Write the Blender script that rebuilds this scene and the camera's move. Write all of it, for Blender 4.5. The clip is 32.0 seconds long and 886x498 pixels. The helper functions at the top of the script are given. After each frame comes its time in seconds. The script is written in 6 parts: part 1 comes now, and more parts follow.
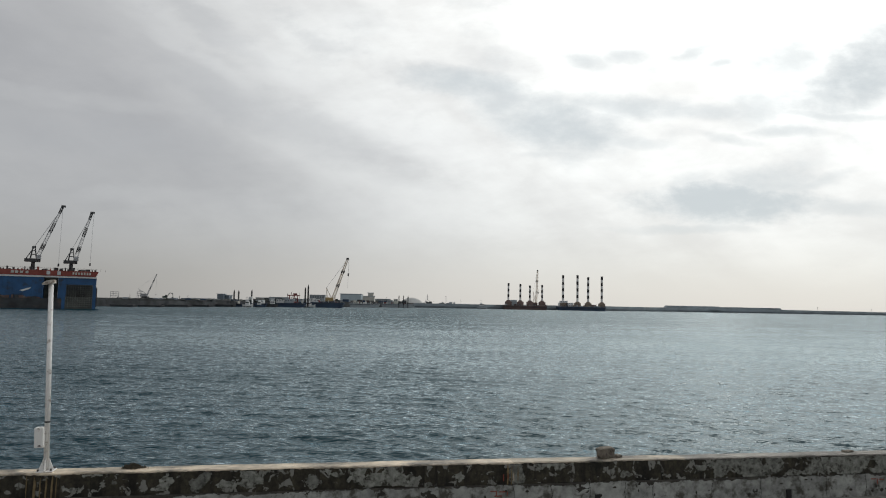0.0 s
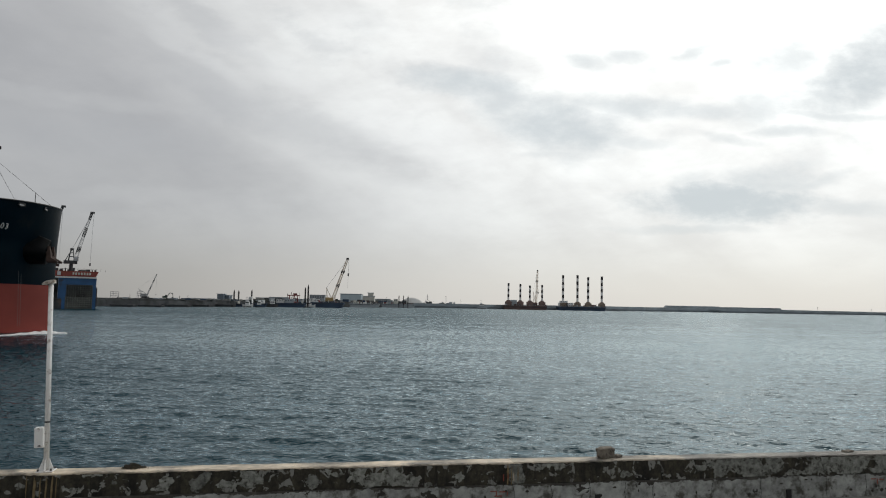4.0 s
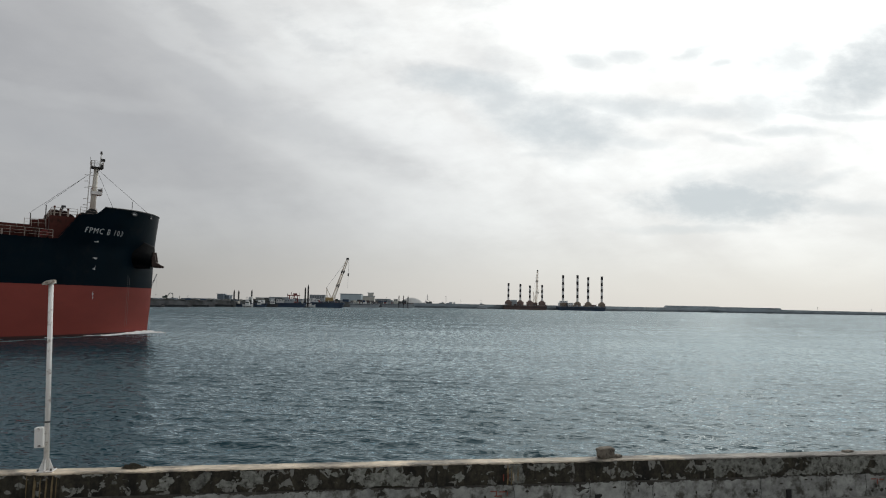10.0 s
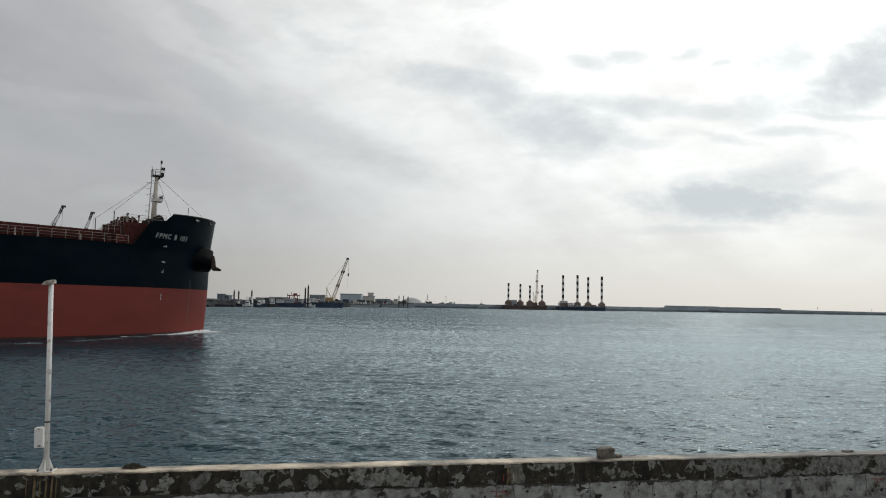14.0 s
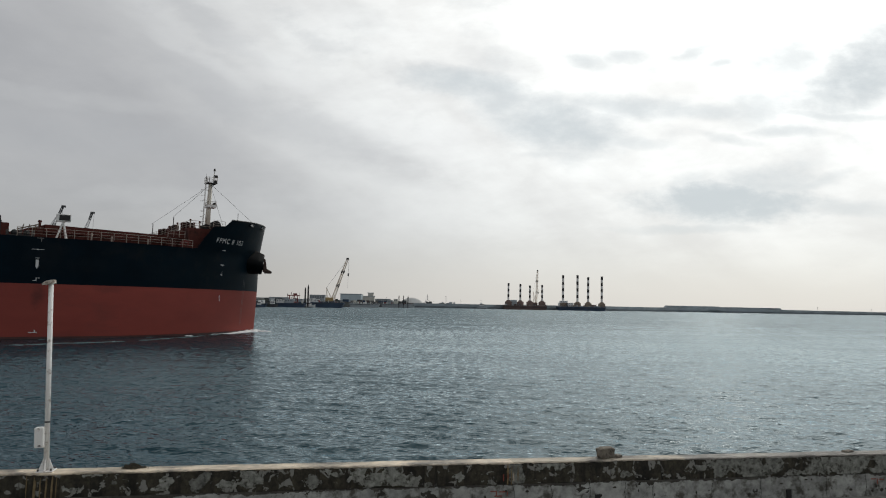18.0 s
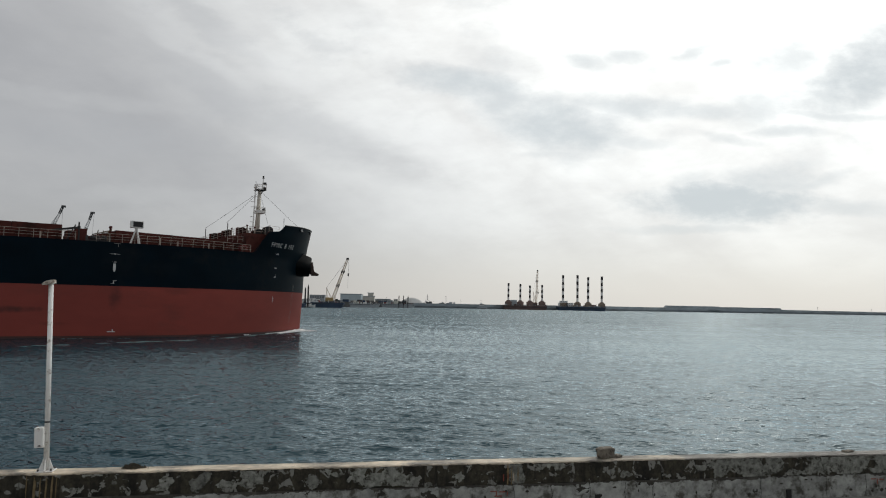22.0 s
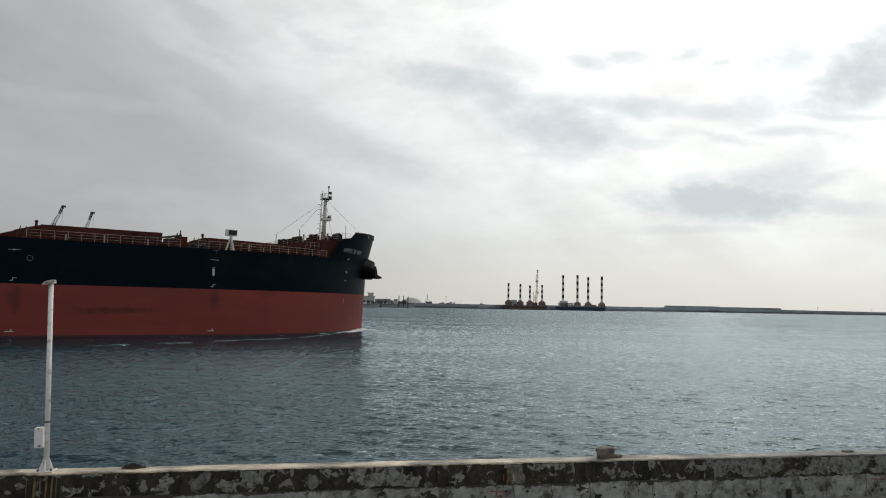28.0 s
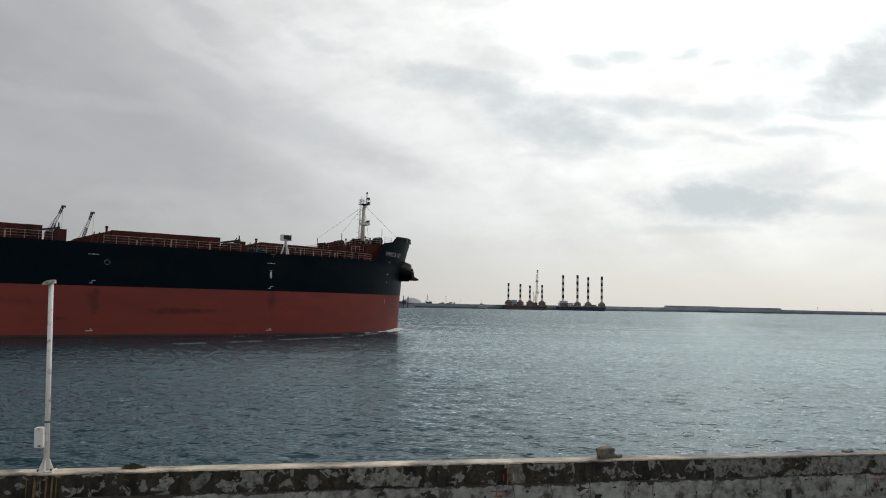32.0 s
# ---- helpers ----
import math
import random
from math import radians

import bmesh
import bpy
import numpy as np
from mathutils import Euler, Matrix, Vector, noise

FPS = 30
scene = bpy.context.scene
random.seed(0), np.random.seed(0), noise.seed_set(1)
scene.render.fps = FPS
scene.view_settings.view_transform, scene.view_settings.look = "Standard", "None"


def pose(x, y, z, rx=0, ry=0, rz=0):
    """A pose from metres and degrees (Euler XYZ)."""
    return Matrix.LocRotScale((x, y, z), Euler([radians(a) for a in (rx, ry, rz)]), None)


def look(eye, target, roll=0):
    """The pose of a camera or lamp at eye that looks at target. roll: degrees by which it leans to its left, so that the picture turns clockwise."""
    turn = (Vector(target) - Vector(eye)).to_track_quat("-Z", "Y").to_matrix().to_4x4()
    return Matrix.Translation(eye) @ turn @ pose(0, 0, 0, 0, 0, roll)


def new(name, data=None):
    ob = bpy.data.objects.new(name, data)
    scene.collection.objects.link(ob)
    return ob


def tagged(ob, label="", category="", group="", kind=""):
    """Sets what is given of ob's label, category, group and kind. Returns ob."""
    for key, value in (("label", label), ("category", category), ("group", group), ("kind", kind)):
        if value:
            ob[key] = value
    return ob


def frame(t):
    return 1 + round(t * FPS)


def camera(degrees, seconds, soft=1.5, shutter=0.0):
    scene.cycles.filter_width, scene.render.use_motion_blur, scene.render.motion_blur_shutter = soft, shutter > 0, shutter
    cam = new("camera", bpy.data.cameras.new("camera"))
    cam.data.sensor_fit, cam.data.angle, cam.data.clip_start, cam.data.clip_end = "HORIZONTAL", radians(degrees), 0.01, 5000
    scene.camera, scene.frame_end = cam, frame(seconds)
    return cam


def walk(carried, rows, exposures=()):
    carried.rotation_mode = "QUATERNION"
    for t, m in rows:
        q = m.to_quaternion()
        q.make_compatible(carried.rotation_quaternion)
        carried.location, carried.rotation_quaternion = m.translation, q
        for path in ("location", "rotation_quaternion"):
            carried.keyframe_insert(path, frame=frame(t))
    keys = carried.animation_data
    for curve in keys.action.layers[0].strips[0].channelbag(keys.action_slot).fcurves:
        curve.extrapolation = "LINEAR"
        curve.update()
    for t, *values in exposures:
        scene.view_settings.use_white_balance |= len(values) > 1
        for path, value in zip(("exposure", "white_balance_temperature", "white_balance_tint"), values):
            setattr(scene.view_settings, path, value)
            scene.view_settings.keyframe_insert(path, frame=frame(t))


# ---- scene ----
import itertools

EYE = (0.0, 0.0, 5.29)
cam = camera(64.8, 32.0, soft=1.08)
STAND = look(EYE, (0.0, 100.0, 5.29 + 100.0 * math.tan(radians(4.52))), 1.21)
walk(cam, [(0.0, STAND), (32.0, STAND)])

# ---------------------------------------------------------------- light
SUN_AZ, SUN_EL = radians(28.5), radians(41.0)
SUN_DIR = (math.sin(SUN_AZ) * math.cos(SUN_EL), math.cos(SUN_AZ) * math.cos(SUN_EL), math.sin(SUN_EL))


def build_world():
    w = bpy.data.worlds.new("overcast_sky")
    scene.world = w
    w.use_nodes = True
    nt = w.node_tree
    nt.nodes.clear()
    N, L = nt.nodes.new, nt.links.new

    def math_node(op, a, b=None, clamp=False):
        n = N("ShaderNodeMath")
        n.operation, n.use_clamp = op, clamp
        for i, v in enumerate((a, b)):
            if v is None:
                continue
            if isinstance(v, (int, float)):
                n.inputs[i].default_value = v
            else:
                L(v, n.inputs[i])
        return n.outputs[0]

    def smooth(v, lo, hi, a=0.0, b=1.0):
        n = N("ShaderNodeMapRange")
        n.interpolation_type = "SMOOTHSTEP"
        L(v, n.inputs["Value"])
        for k, x in (("From Min", lo), ("From Max", hi), ("To Min", a), ("To Max", b)):
            n.inputs[k].default_value = x
        return n.outputs["Result"]

    def mix(f, a, b, kind="MIX"):
        n = N("ShaderNodeMix")
        n.data_type, n.blend_type, n.clamp_factor = "RGBA", kind, True
        for i, v in ((0, f), (6, a), (7, b)):
            if isinstance(v, (int, float)):
                n.inputs[i].default_value = v
            elif isinstance(v, tuple):
                n.inputs[i].default_value = (*v, 1.0)
            else:
                L(v, n.inputs[i])
        return n.outputs[2]

    tc = N("ShaderNodeTexCoord")
    sep = N("ShaderNodeSeparateXYZ")
    L(tc.outputs["Generated"], sep.inputs[0])
    X, Y, Z = sep.outputs
    ahead = math_node("MAXIMUM", Y, 0.05)
    east, rise = math_node("DIVIDE", X, ahead), math_node("DIVIDE", Z, ahead)

    def clouds(scale, detail, rough, distort, shift, ry=0.0, stretch=(1, 1, 1)):
        r = N("ShaderNodeMapping")
        r.inputs["Rotation"].default_value = (0, ry, 0)
        L(tc.outputs["Generated"], r.inputs["Vector"])
        m = N("ShaderNodeMapping")
        m.inputs["Location"].default_value = shift
        m.inputs["Scale"].default_value = stretch
        L(r.outputs[0], m.inputs["Vector"])
        n = N("ShaderNodeTexNoise")
        L(m.outputs[0], n.inputs["Vector"])
        for k, v in (("Scale", scale), ("Detail", detail), ("Roughness", rough), ("Distortion", distort)):
            n.inputs[k].default_value = v
        return n.outputs["Fac"]

    veil = clouds(2.2, 5.0, 0.5, 0.3, (3.1, 1.7, 0.4), radians(-36), (1.0, 1.0, 3.4))
    puff = clouds(7.0, 8.0, 0.58, 0.25, (7.3, 2.4, 1.0), 0.05, (1.0, 1.0, 2.6))
    wisp = clouds(18.0, 6.0, 0.6, 0.2, (1.3, 0.4, 5.0), 0.05, (1.0, 1.0, 2.8))

    def plane_noise(scale, detail, rough, shift, stretch=2.2):
        """Noise over the cloud layer as seen ahead, in east and rise, drawn out sideways."""
        v = N("ShaderNodeCombineXYZ")
        L(math_node("ADD", east, shift), v.inputs[0])
        L(math_node("MULTIPLY", rise, stretch), v.inputs[1])
        n = N("ShaderNodeTexNoise")
        L(v.outputs[0], n.inputs["Vector"])
        for k, x in (("Scale", scale), ("Detail", detail), ("Roughness", rough)):
            n.inputs[k].default_value = x
        return math_node("SUBTRACT", n.outputs["Fac"], 0.5)

    # billows push the banks' outlines about, fine shreds fray them
    push_a, push_b = plane_noise(7.0, 4.0, 0.55, 2.3), plane_noise(7.0, 4.0, 0.55, 9.1)
    bent_a = math_node("ADD", east, math_node("MULTIPLY", push_a, 0.10))
    bent_b = math_node("ADD", rise, math_node("MULTIPLY", push_b, 0.035))
    fray = math_node("ADD", math_node("MULTIPLY", plane_noise(20.0, 7.0, 0.64, 4.0, 1.7), 2.4), math_node("MULTIPLY", push_b, 1.0))

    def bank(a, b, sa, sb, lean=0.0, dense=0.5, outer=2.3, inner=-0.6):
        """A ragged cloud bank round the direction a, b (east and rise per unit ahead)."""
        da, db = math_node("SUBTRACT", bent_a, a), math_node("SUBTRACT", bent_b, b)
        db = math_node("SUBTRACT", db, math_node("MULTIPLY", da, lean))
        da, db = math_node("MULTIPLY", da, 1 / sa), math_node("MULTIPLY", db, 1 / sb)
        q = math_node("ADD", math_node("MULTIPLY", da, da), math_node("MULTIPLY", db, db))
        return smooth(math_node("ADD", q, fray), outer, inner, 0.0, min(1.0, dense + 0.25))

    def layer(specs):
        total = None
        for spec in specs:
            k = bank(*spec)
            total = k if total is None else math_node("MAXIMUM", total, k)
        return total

    dot = N("ShaderNodeVectorMath")
    dot.operation = "DOT_PRODUCT"
    L(tc.outputs["Generated"], dot.inputs[0])
    dot.inputs[1].default_value = SUN_DIR
    toward = dot.outputs["Value"]
    near_sun = smooth(toward, 0.58, 0.98)
    away = smooth(toward, -0.7, 0.62, 0.78, 1.0)
    tone = math_node("ADD", math_node("ADD", math_node("MULTIPLY", veil, 0.62), math_node("MULTIPLY", puff, 0.42)), math_node("MULTIPLY", wisp, 0.14))
    cover = smooth(tone, 0.40, 0.80)
    grey = mix(near_sun, (0.412, 0.415, 0.423), (1.03, 1.03, 1.0))
    lit = mix(near_sun, (0.485, 0.487, 0.490), (1.45, 1.48, 1.44))
    col = mix(cover, lit, grey)
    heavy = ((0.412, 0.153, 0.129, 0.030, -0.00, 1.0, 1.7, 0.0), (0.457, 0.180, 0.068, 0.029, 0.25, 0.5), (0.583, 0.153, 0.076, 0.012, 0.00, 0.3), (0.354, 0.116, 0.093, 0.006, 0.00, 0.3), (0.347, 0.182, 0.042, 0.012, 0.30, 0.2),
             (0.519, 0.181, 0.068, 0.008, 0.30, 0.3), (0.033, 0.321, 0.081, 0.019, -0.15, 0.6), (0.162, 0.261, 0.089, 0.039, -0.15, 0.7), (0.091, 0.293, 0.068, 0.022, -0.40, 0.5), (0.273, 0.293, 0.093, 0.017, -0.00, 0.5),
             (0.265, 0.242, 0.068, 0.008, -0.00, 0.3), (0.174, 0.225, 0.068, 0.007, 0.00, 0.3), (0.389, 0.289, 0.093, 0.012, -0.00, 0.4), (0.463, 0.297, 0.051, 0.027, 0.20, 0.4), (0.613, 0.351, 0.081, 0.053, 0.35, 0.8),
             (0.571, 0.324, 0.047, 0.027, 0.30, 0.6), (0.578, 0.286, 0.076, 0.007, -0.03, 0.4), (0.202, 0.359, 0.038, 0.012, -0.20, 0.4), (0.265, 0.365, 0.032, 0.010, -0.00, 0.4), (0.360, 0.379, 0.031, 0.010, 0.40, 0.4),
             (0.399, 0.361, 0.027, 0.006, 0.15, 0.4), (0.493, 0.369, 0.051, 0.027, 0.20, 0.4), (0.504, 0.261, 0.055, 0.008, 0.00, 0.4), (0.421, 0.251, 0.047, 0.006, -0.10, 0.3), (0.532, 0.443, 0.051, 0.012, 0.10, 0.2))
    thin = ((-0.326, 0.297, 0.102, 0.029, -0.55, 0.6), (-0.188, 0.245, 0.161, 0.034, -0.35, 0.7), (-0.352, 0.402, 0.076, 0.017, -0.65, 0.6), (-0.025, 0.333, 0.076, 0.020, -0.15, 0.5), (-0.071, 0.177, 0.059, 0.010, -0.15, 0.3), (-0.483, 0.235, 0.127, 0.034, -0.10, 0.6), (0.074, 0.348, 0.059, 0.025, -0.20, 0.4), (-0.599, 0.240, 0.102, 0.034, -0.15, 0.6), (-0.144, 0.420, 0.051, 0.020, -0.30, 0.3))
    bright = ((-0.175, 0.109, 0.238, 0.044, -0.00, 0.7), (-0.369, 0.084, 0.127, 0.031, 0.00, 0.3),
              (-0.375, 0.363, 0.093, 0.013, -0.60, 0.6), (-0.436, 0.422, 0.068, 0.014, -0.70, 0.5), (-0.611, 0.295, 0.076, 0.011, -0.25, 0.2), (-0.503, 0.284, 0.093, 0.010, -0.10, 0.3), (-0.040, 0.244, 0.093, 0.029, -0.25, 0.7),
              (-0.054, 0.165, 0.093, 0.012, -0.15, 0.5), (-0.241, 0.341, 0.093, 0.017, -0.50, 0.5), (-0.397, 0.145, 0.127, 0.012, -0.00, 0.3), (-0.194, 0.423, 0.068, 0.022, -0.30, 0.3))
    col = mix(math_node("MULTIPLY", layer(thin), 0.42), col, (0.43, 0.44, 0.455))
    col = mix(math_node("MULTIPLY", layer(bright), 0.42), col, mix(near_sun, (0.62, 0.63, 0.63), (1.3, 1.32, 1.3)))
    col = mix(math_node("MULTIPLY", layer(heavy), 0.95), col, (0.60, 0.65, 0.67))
    mottle = math_node("MULTIPLY", smooth(plane_noise(8.0, 8.0, 0.6, 6.4, 1.8), 0.0, 0.22), smooth(rise, 0.16, 0.27, 0.0, 0.38))
    col = mix(mottle, col, mix(near_sun, (0.46, 0.465, 0.475), (0.74, 0.78, 0.79)))
    hazy = mix(smooth(east, -0.60, 0.04), (0.335, 0.33, 0.32), (0.60, 0.59, 0.57))
    hazy = mix(near_sun, hazy, (0.95, 0.945, 0.885))
    col = mix(smooth(Z, 0.0, 0.13, 0.92, 0.0), col, hazy)
    dim = N("ShaderNodeCombineColor")
    for i in range(3):
        L(away, dim.inputs[i])
    col = mix(1.0, col, dim.outputs[0], "MULTIPLY")
    # the sun's blurred disc behind thin cloud
    col = mix(smooth(toward, 0.9988, 0.9997), col, (16.0, 15.4, 14.2))
    sky = N("ShaderNodeTexSky")
    sky.sky_type = "NISHITA"
    sky.sun_disc = False
    sky.sun_elevation, sky.sun_rotation = SUN_EL, SUN_AZ
    sky_dim = mix(1.0, sky.outputs[0], (0.08, 0.08, 0.08), "MULTIPLY")
    col = mix(0.92, sky_dim, col)
    bg = N("ShaderNodeBackground")
    L(col, bg.inputs[0])
    bg.inputs[1].default_value = 1.0
    out = N("ShaderNodeOutputWorld")
    L(bg.outputs[0], out.inputs[0])


build_world()
sun = new("sun", bpy.data.lights.new("sun", "SUN"))
sun.data.energy, sun.data.angle, sun.data.color = 0.5, radians(40.0), (1.0, 0.95, 0.88)
sun.matrix_world = look((0, 0, 0), tuple(-c for c in SUN_DIR))
scene.view_settings.exposure = 0.0


# ---------------------------------------------------------------- materials
def material(name, color, rough=0.6, metal=0.0, vary=0.25, scale=3.0, stain=None, stain_amount=0.0, stain_scale=1.0,
             bump=0.0, bump_scale=20.0, stretch=(1, 1, 1), ior=1.45, each=0.0):
    """A painted, rusty or stony surface: base colour, fine variation, stains with a shape of their own, and relief."""
    mt = bpy.data.materials.new(name)
    mt.use_nodes = True
    nt = mt.node_tree
    N, L = nt.nodes.new, nt.links.new
    b = nt.nodes["Principled BSDF"]
    b.inputs["Roughness"].default_value, b.inputs["Metallic"].default_value, b.inputs["IOR"].default_value = rough, metal, ior
    tc = N("ShaderNodeTexCoord")
    mp = N("ShaderNodeMapping")
    mp.inputs["Scale"].default_value = stretch
    L(tc.outputs["Object"], mp.inputs["Vector"])

    def noise_tex(sc, detail=6.0, ro=0.6):
        n = N("ShaderNodeTexNoise")
        n.inputs["Scale"].default_value, n.inputs["Detail"].default_value, n.inputs["Roughness"].default_value = sc, detail, ro
        L(mp.outputs[0], n.inputs["Vector"])
        return n.outputs["Fac"]

    def mix(f, a, c, kind="MIX"):
        n = N("ShaderNodeMix")
        n.data_type, n.blend_type = "RGBA", kind
        for i, v in ((0, f), (6, a), (7, c)):
            if isinstance(v, (int, float)):
                n.inputs[i].default_value = v
            elif isinstance(v, tuple):
                n.inputs[i].default_value = (*v[:3], 1.0)
            else:
                L(v, n.inputs[i])
        return n.outputs[2]

    def ramp(v, lo, hi, a=0.0, c=1.0):
        n = N("ShaderNodeMapRange")
        L(v, n.inputs["Value"])
        for k, x in (("From Min", lo), ("From Max", hi), ("To Min", a), ("To Max", c)):
            n.inputs[k].default_value = x
        return n.outputs["Result"]

    dark = tuple(c * (1 - vary) for c in color)
    light = tuple(min(1.0, c * (1 + vary)) for c in color)
    col = mix(ramp(noise_tex(scale), 0.3, 0.7), dark, light)
    if stain:
        col = mix(ramp(noise_tex(stain_scale, 9.0, 0.7), 0.62 - 0.3 * stain_amount, 0.72 - 0.25 * stain_amount), col, stain)
    if each:
        oi = N("ShaderNodeObjectInfo")
        col = mix(1.0, col, mix(oi.outputs["Random"], (1 - each,) * 3, (1 + each,) * 3), "MULTIPLY")
    L(col, b.inputs["Base Color"])
    if bump:
        bp = N("ShaderNodeBump")
        bp.inputs["Strength"].default_value, bp.inputs["Distance"].default_value = 1.0, bump
        L(noise_tex(bump_scale, 8.0, 0.65), bp.inputs["Height"])
        L(bp.outputs[0], b.inputs["Normal"])
    return mt


M = {}
M["hull_dark"] = material("hull_dark_paint", (0.0010, 0.0068, 0.0120), 0.42, ior=1.13, vary=0.25, scale=0.25, stain=(0.008, 0.011, 0.014), stain_amount=0.15, stain_scale=0.12, bump=0.03, bump_scale=0.35)
M["hull_red"] = material("hull_red_antifouling", (0.235, 0.047, 0.036), 0.62, ior=1.3, vary=0.16, scale=0.10, stain=(0.20, 0.045, 0.035), stain_amount=0.25, stain_scale=0.16, stretch=(0.5, 1, 1.4), bump=0.02, bump_scale=0.4)
def scuffed(mt, spots, tint):
    """Soft scuffs and weeping stains on the ship's side; spots: x, z, length, height and depth of tone."""
    nt = mt.node_tree
    N, L = nt.nodes.new, nt.links.new
    b = nt.nodes["Principled BSDF"]
    base = b.inputs["Base Color"].links[0].from_socket
    tc, sep, fray = N("ShaderNodeTexCoord"), N("ShaderNodeSeparateXYZ"), N("ShaderNodeTexNoise")
    fray.inputs["Scale"].default_value, fray.inputs["Detail"].default_value = 0.9, 7.0
    L(tc.outputs["Object"], sep.inputs[0])
    L(tc.outputs["Object"], fray.inputs["Vector"])

    def op(kind, p, q):
        n = N("ShaderNodeMath")
        n.operation = kind
        for i, v in enumerate((p, q)):
            if isinstance(v, (int, float)):
                n.inputs[i].default_value = v
            else:
                L(v, n.inputs[i])
        return n.outputs[0]

    total = None
    rough = op("MULTIPLY", op("SUBTRACT", fray.outputs["Fac"], 0.5), 3.2)
    for x, z, w, h, deep in spots:
        u, v = op("MULTIPLY", op("SUBTRACT", sep.outputs["X"], x), 2 / w), op("MULTIPLY", op("SUBTRACT", sep.outputs["Z"], z), 2 / h)
        q = op("ADD", op("ADD", op("MULTIPLY", u, u), op("MULTIPLY", v, v)), rough)
        m = N("ShaderNodeMapRange")
        m.interpolation_type = "SMOOTHSTEP"
        L(q, m.inputs["Value"])
        for k, val in (("From Min", 1.6), ("From Max", -0.6), ("To Min", 0.0), ("To Max", deep)):
            m.inputs[k].default_value = val
        total = m.outputs[0] if total is None else op("MAXIMUM", total, m.outputs[0])
    mx = N("ShaderNodeMix")
    mx.data_type = "RGBA"
    L(total, mx.inputs[0])
    L(base, mx.inputs[6])
    mx.inputs[7].default_value = (*tint, 1.0)
    L(mx.outputs[2], b.inputs["Base Color"])


scuffed(M["hull_red"], ((-50.5, 3.45, 11.0, 0.9, 0.9), (-53.0, 3.2, 5.0, 0.6, 0.8), (-36.6, 5.2, 1.8, 3.4, 0.7), (-62.9, 5.3, 1.6, 3.0, 0.8), (-62.7, 3.9, 1.0, 2.4, 0.6), (-67.5, 2.2, 3.4, 0.4, 0.7),
                        (-80.0, 3.0, 8.0, 0.7, 0.7), (-44.0, 1.6, 5.0, 0.4, 0.3), (-72.0, 4.6, 6.0, 1.2, 0.4)), (0.075, 0.026, 0.022))
scuffed(M["hull_dark"], ((-36.0, 10.6, 5.0, 4.5, 0.5), (-31.0, 9.5, 8.0, 2.0, 0.3), (-58.0, 10.0, 9.0, 3.0, 0.3), (-20.0, 9.0, 8.0, 2.6, 0.25)), (0.011, 0.014, 0.017))
M["deck_red"] = material("deck_red_oxide", (0.082, 0.026, 0.021), 0.85, ior=1.25, vary=0.3, scale=0.6, stain=(0.04, 0.018, 0.014), stain_amount=0.3, stain_scale=0.5)
M["white"] = material("white_marine_paint", (0.76, 0.76, 0.74), 0.5, vary=0.06, scale=1.5, stain=(0.42, 0.36, 0.30), stain_amount=0.05, stain_scale=2.0)
M["mast_cream"] = material("aged_cream_mast_paint", (0.60, 0.57, 0.50), 0.55, vary=0.14, scale=1.2, stain=(0.26, 0.19, 0.13), stain_amount=0.22, stain_scale=1.1, stretch=(1, 1, 0.3))
M["pole_white"] = material("chipped_white_pole_paint", (0.84, 0.84, 0.82), 0.5, vary=0.06, scale=2.0, stain=(0.20, 0.14, 0.09), stain_amount=0.24, stain_scale=9.0)
M["lamp_head"] = material("dirty_lamp_housing", (0.50, 0.47, 0.42), 0.7, vary=0.3, scale=12.0, stain=(0.16, 0.12, 0.085), stain_amount=0.45, stain_scale=14.0)
M["rail"] = material("rail_cream_paint", (0.34, 0.295, 0.255), 0.6, vary=0.2, scale=2.0)
M["mark"] = material("white_hull_marking", (0.55, 0.56, 0.56), 0.6, vary=0.12, scale=3.0)
M["black"] = material("black_paint", (0.016, 0.016, 0.017), 0.55, vary=0.3, scale=1.0)
M["steel"] = material("dark_steel", (0.055, 0.05, 0.047), 0.6, vary=0.35, scale=0.8)
M["rust"] = material("rusty_anchor_iron", (0.050, 0.030, 0.024), 0.85, vary=0.35, scale=1.3)
# hull paint again, blackened so the bolster takes little sky light
M["bolster"] = material("blackened_bolster_paint", (0.0016, 0.0026, 0.0034), 0.42, ior=1.17, vary=0.4, scale=0.8, stain=(0.006, 0.006, 0.006), stain_amount=0.2, stain_scale=0.8)
M["mark_faint"] = material("faded_hull_marking", (0.17, 0.17, 0.165), 0.7, vary=0.2, scale=3.0)
M["winch"] = material("dark_red_winch_paint", (0.034, 0.015, 0.013), 0.8, ior=1.3, vary=0.35, scale=0.8)
M["wire"] = material("wire_rope", (0.06, 0.06, 0.06), 0.6)


# ---------------------------------------------------------------- mesh helpers
def part(name, bm, mat, parent=None, label="", smooth=False):
    me = bpy.data.meshes.new(name)
    bm.normal_update()
    bm.to_mesh(me)
    bm.free()
    me.materials.append(mat)
    if smooth:
        me.shade_smooth()
    ob = new(name, me)
    ob.parent = parent
    return tagged(ob, label) if label else ob


def mesh_part(name, verts, faces, mat, parent=None, label="", smooth=False):
    me = bpy.data.meshes.new(name)
    me.from_pydata(verts, [], faces)
    me.materials.append(mat)
    if smooth:
        me.shade_smooth()
    ob = new(name, me)
    ob.parent = parent
    return tagged(ob, label) if label else ob


def share(name, ob, parent, m):
    o = new(name, ob.data)
    o.parent = parent
    o.matrix_basis = m
    return o


def holder(name, m=None):
    ob = new(name)
    ob.empty_display_size = 0.3
    if m is not None:
        ob.matrix_basis = m
    return ob


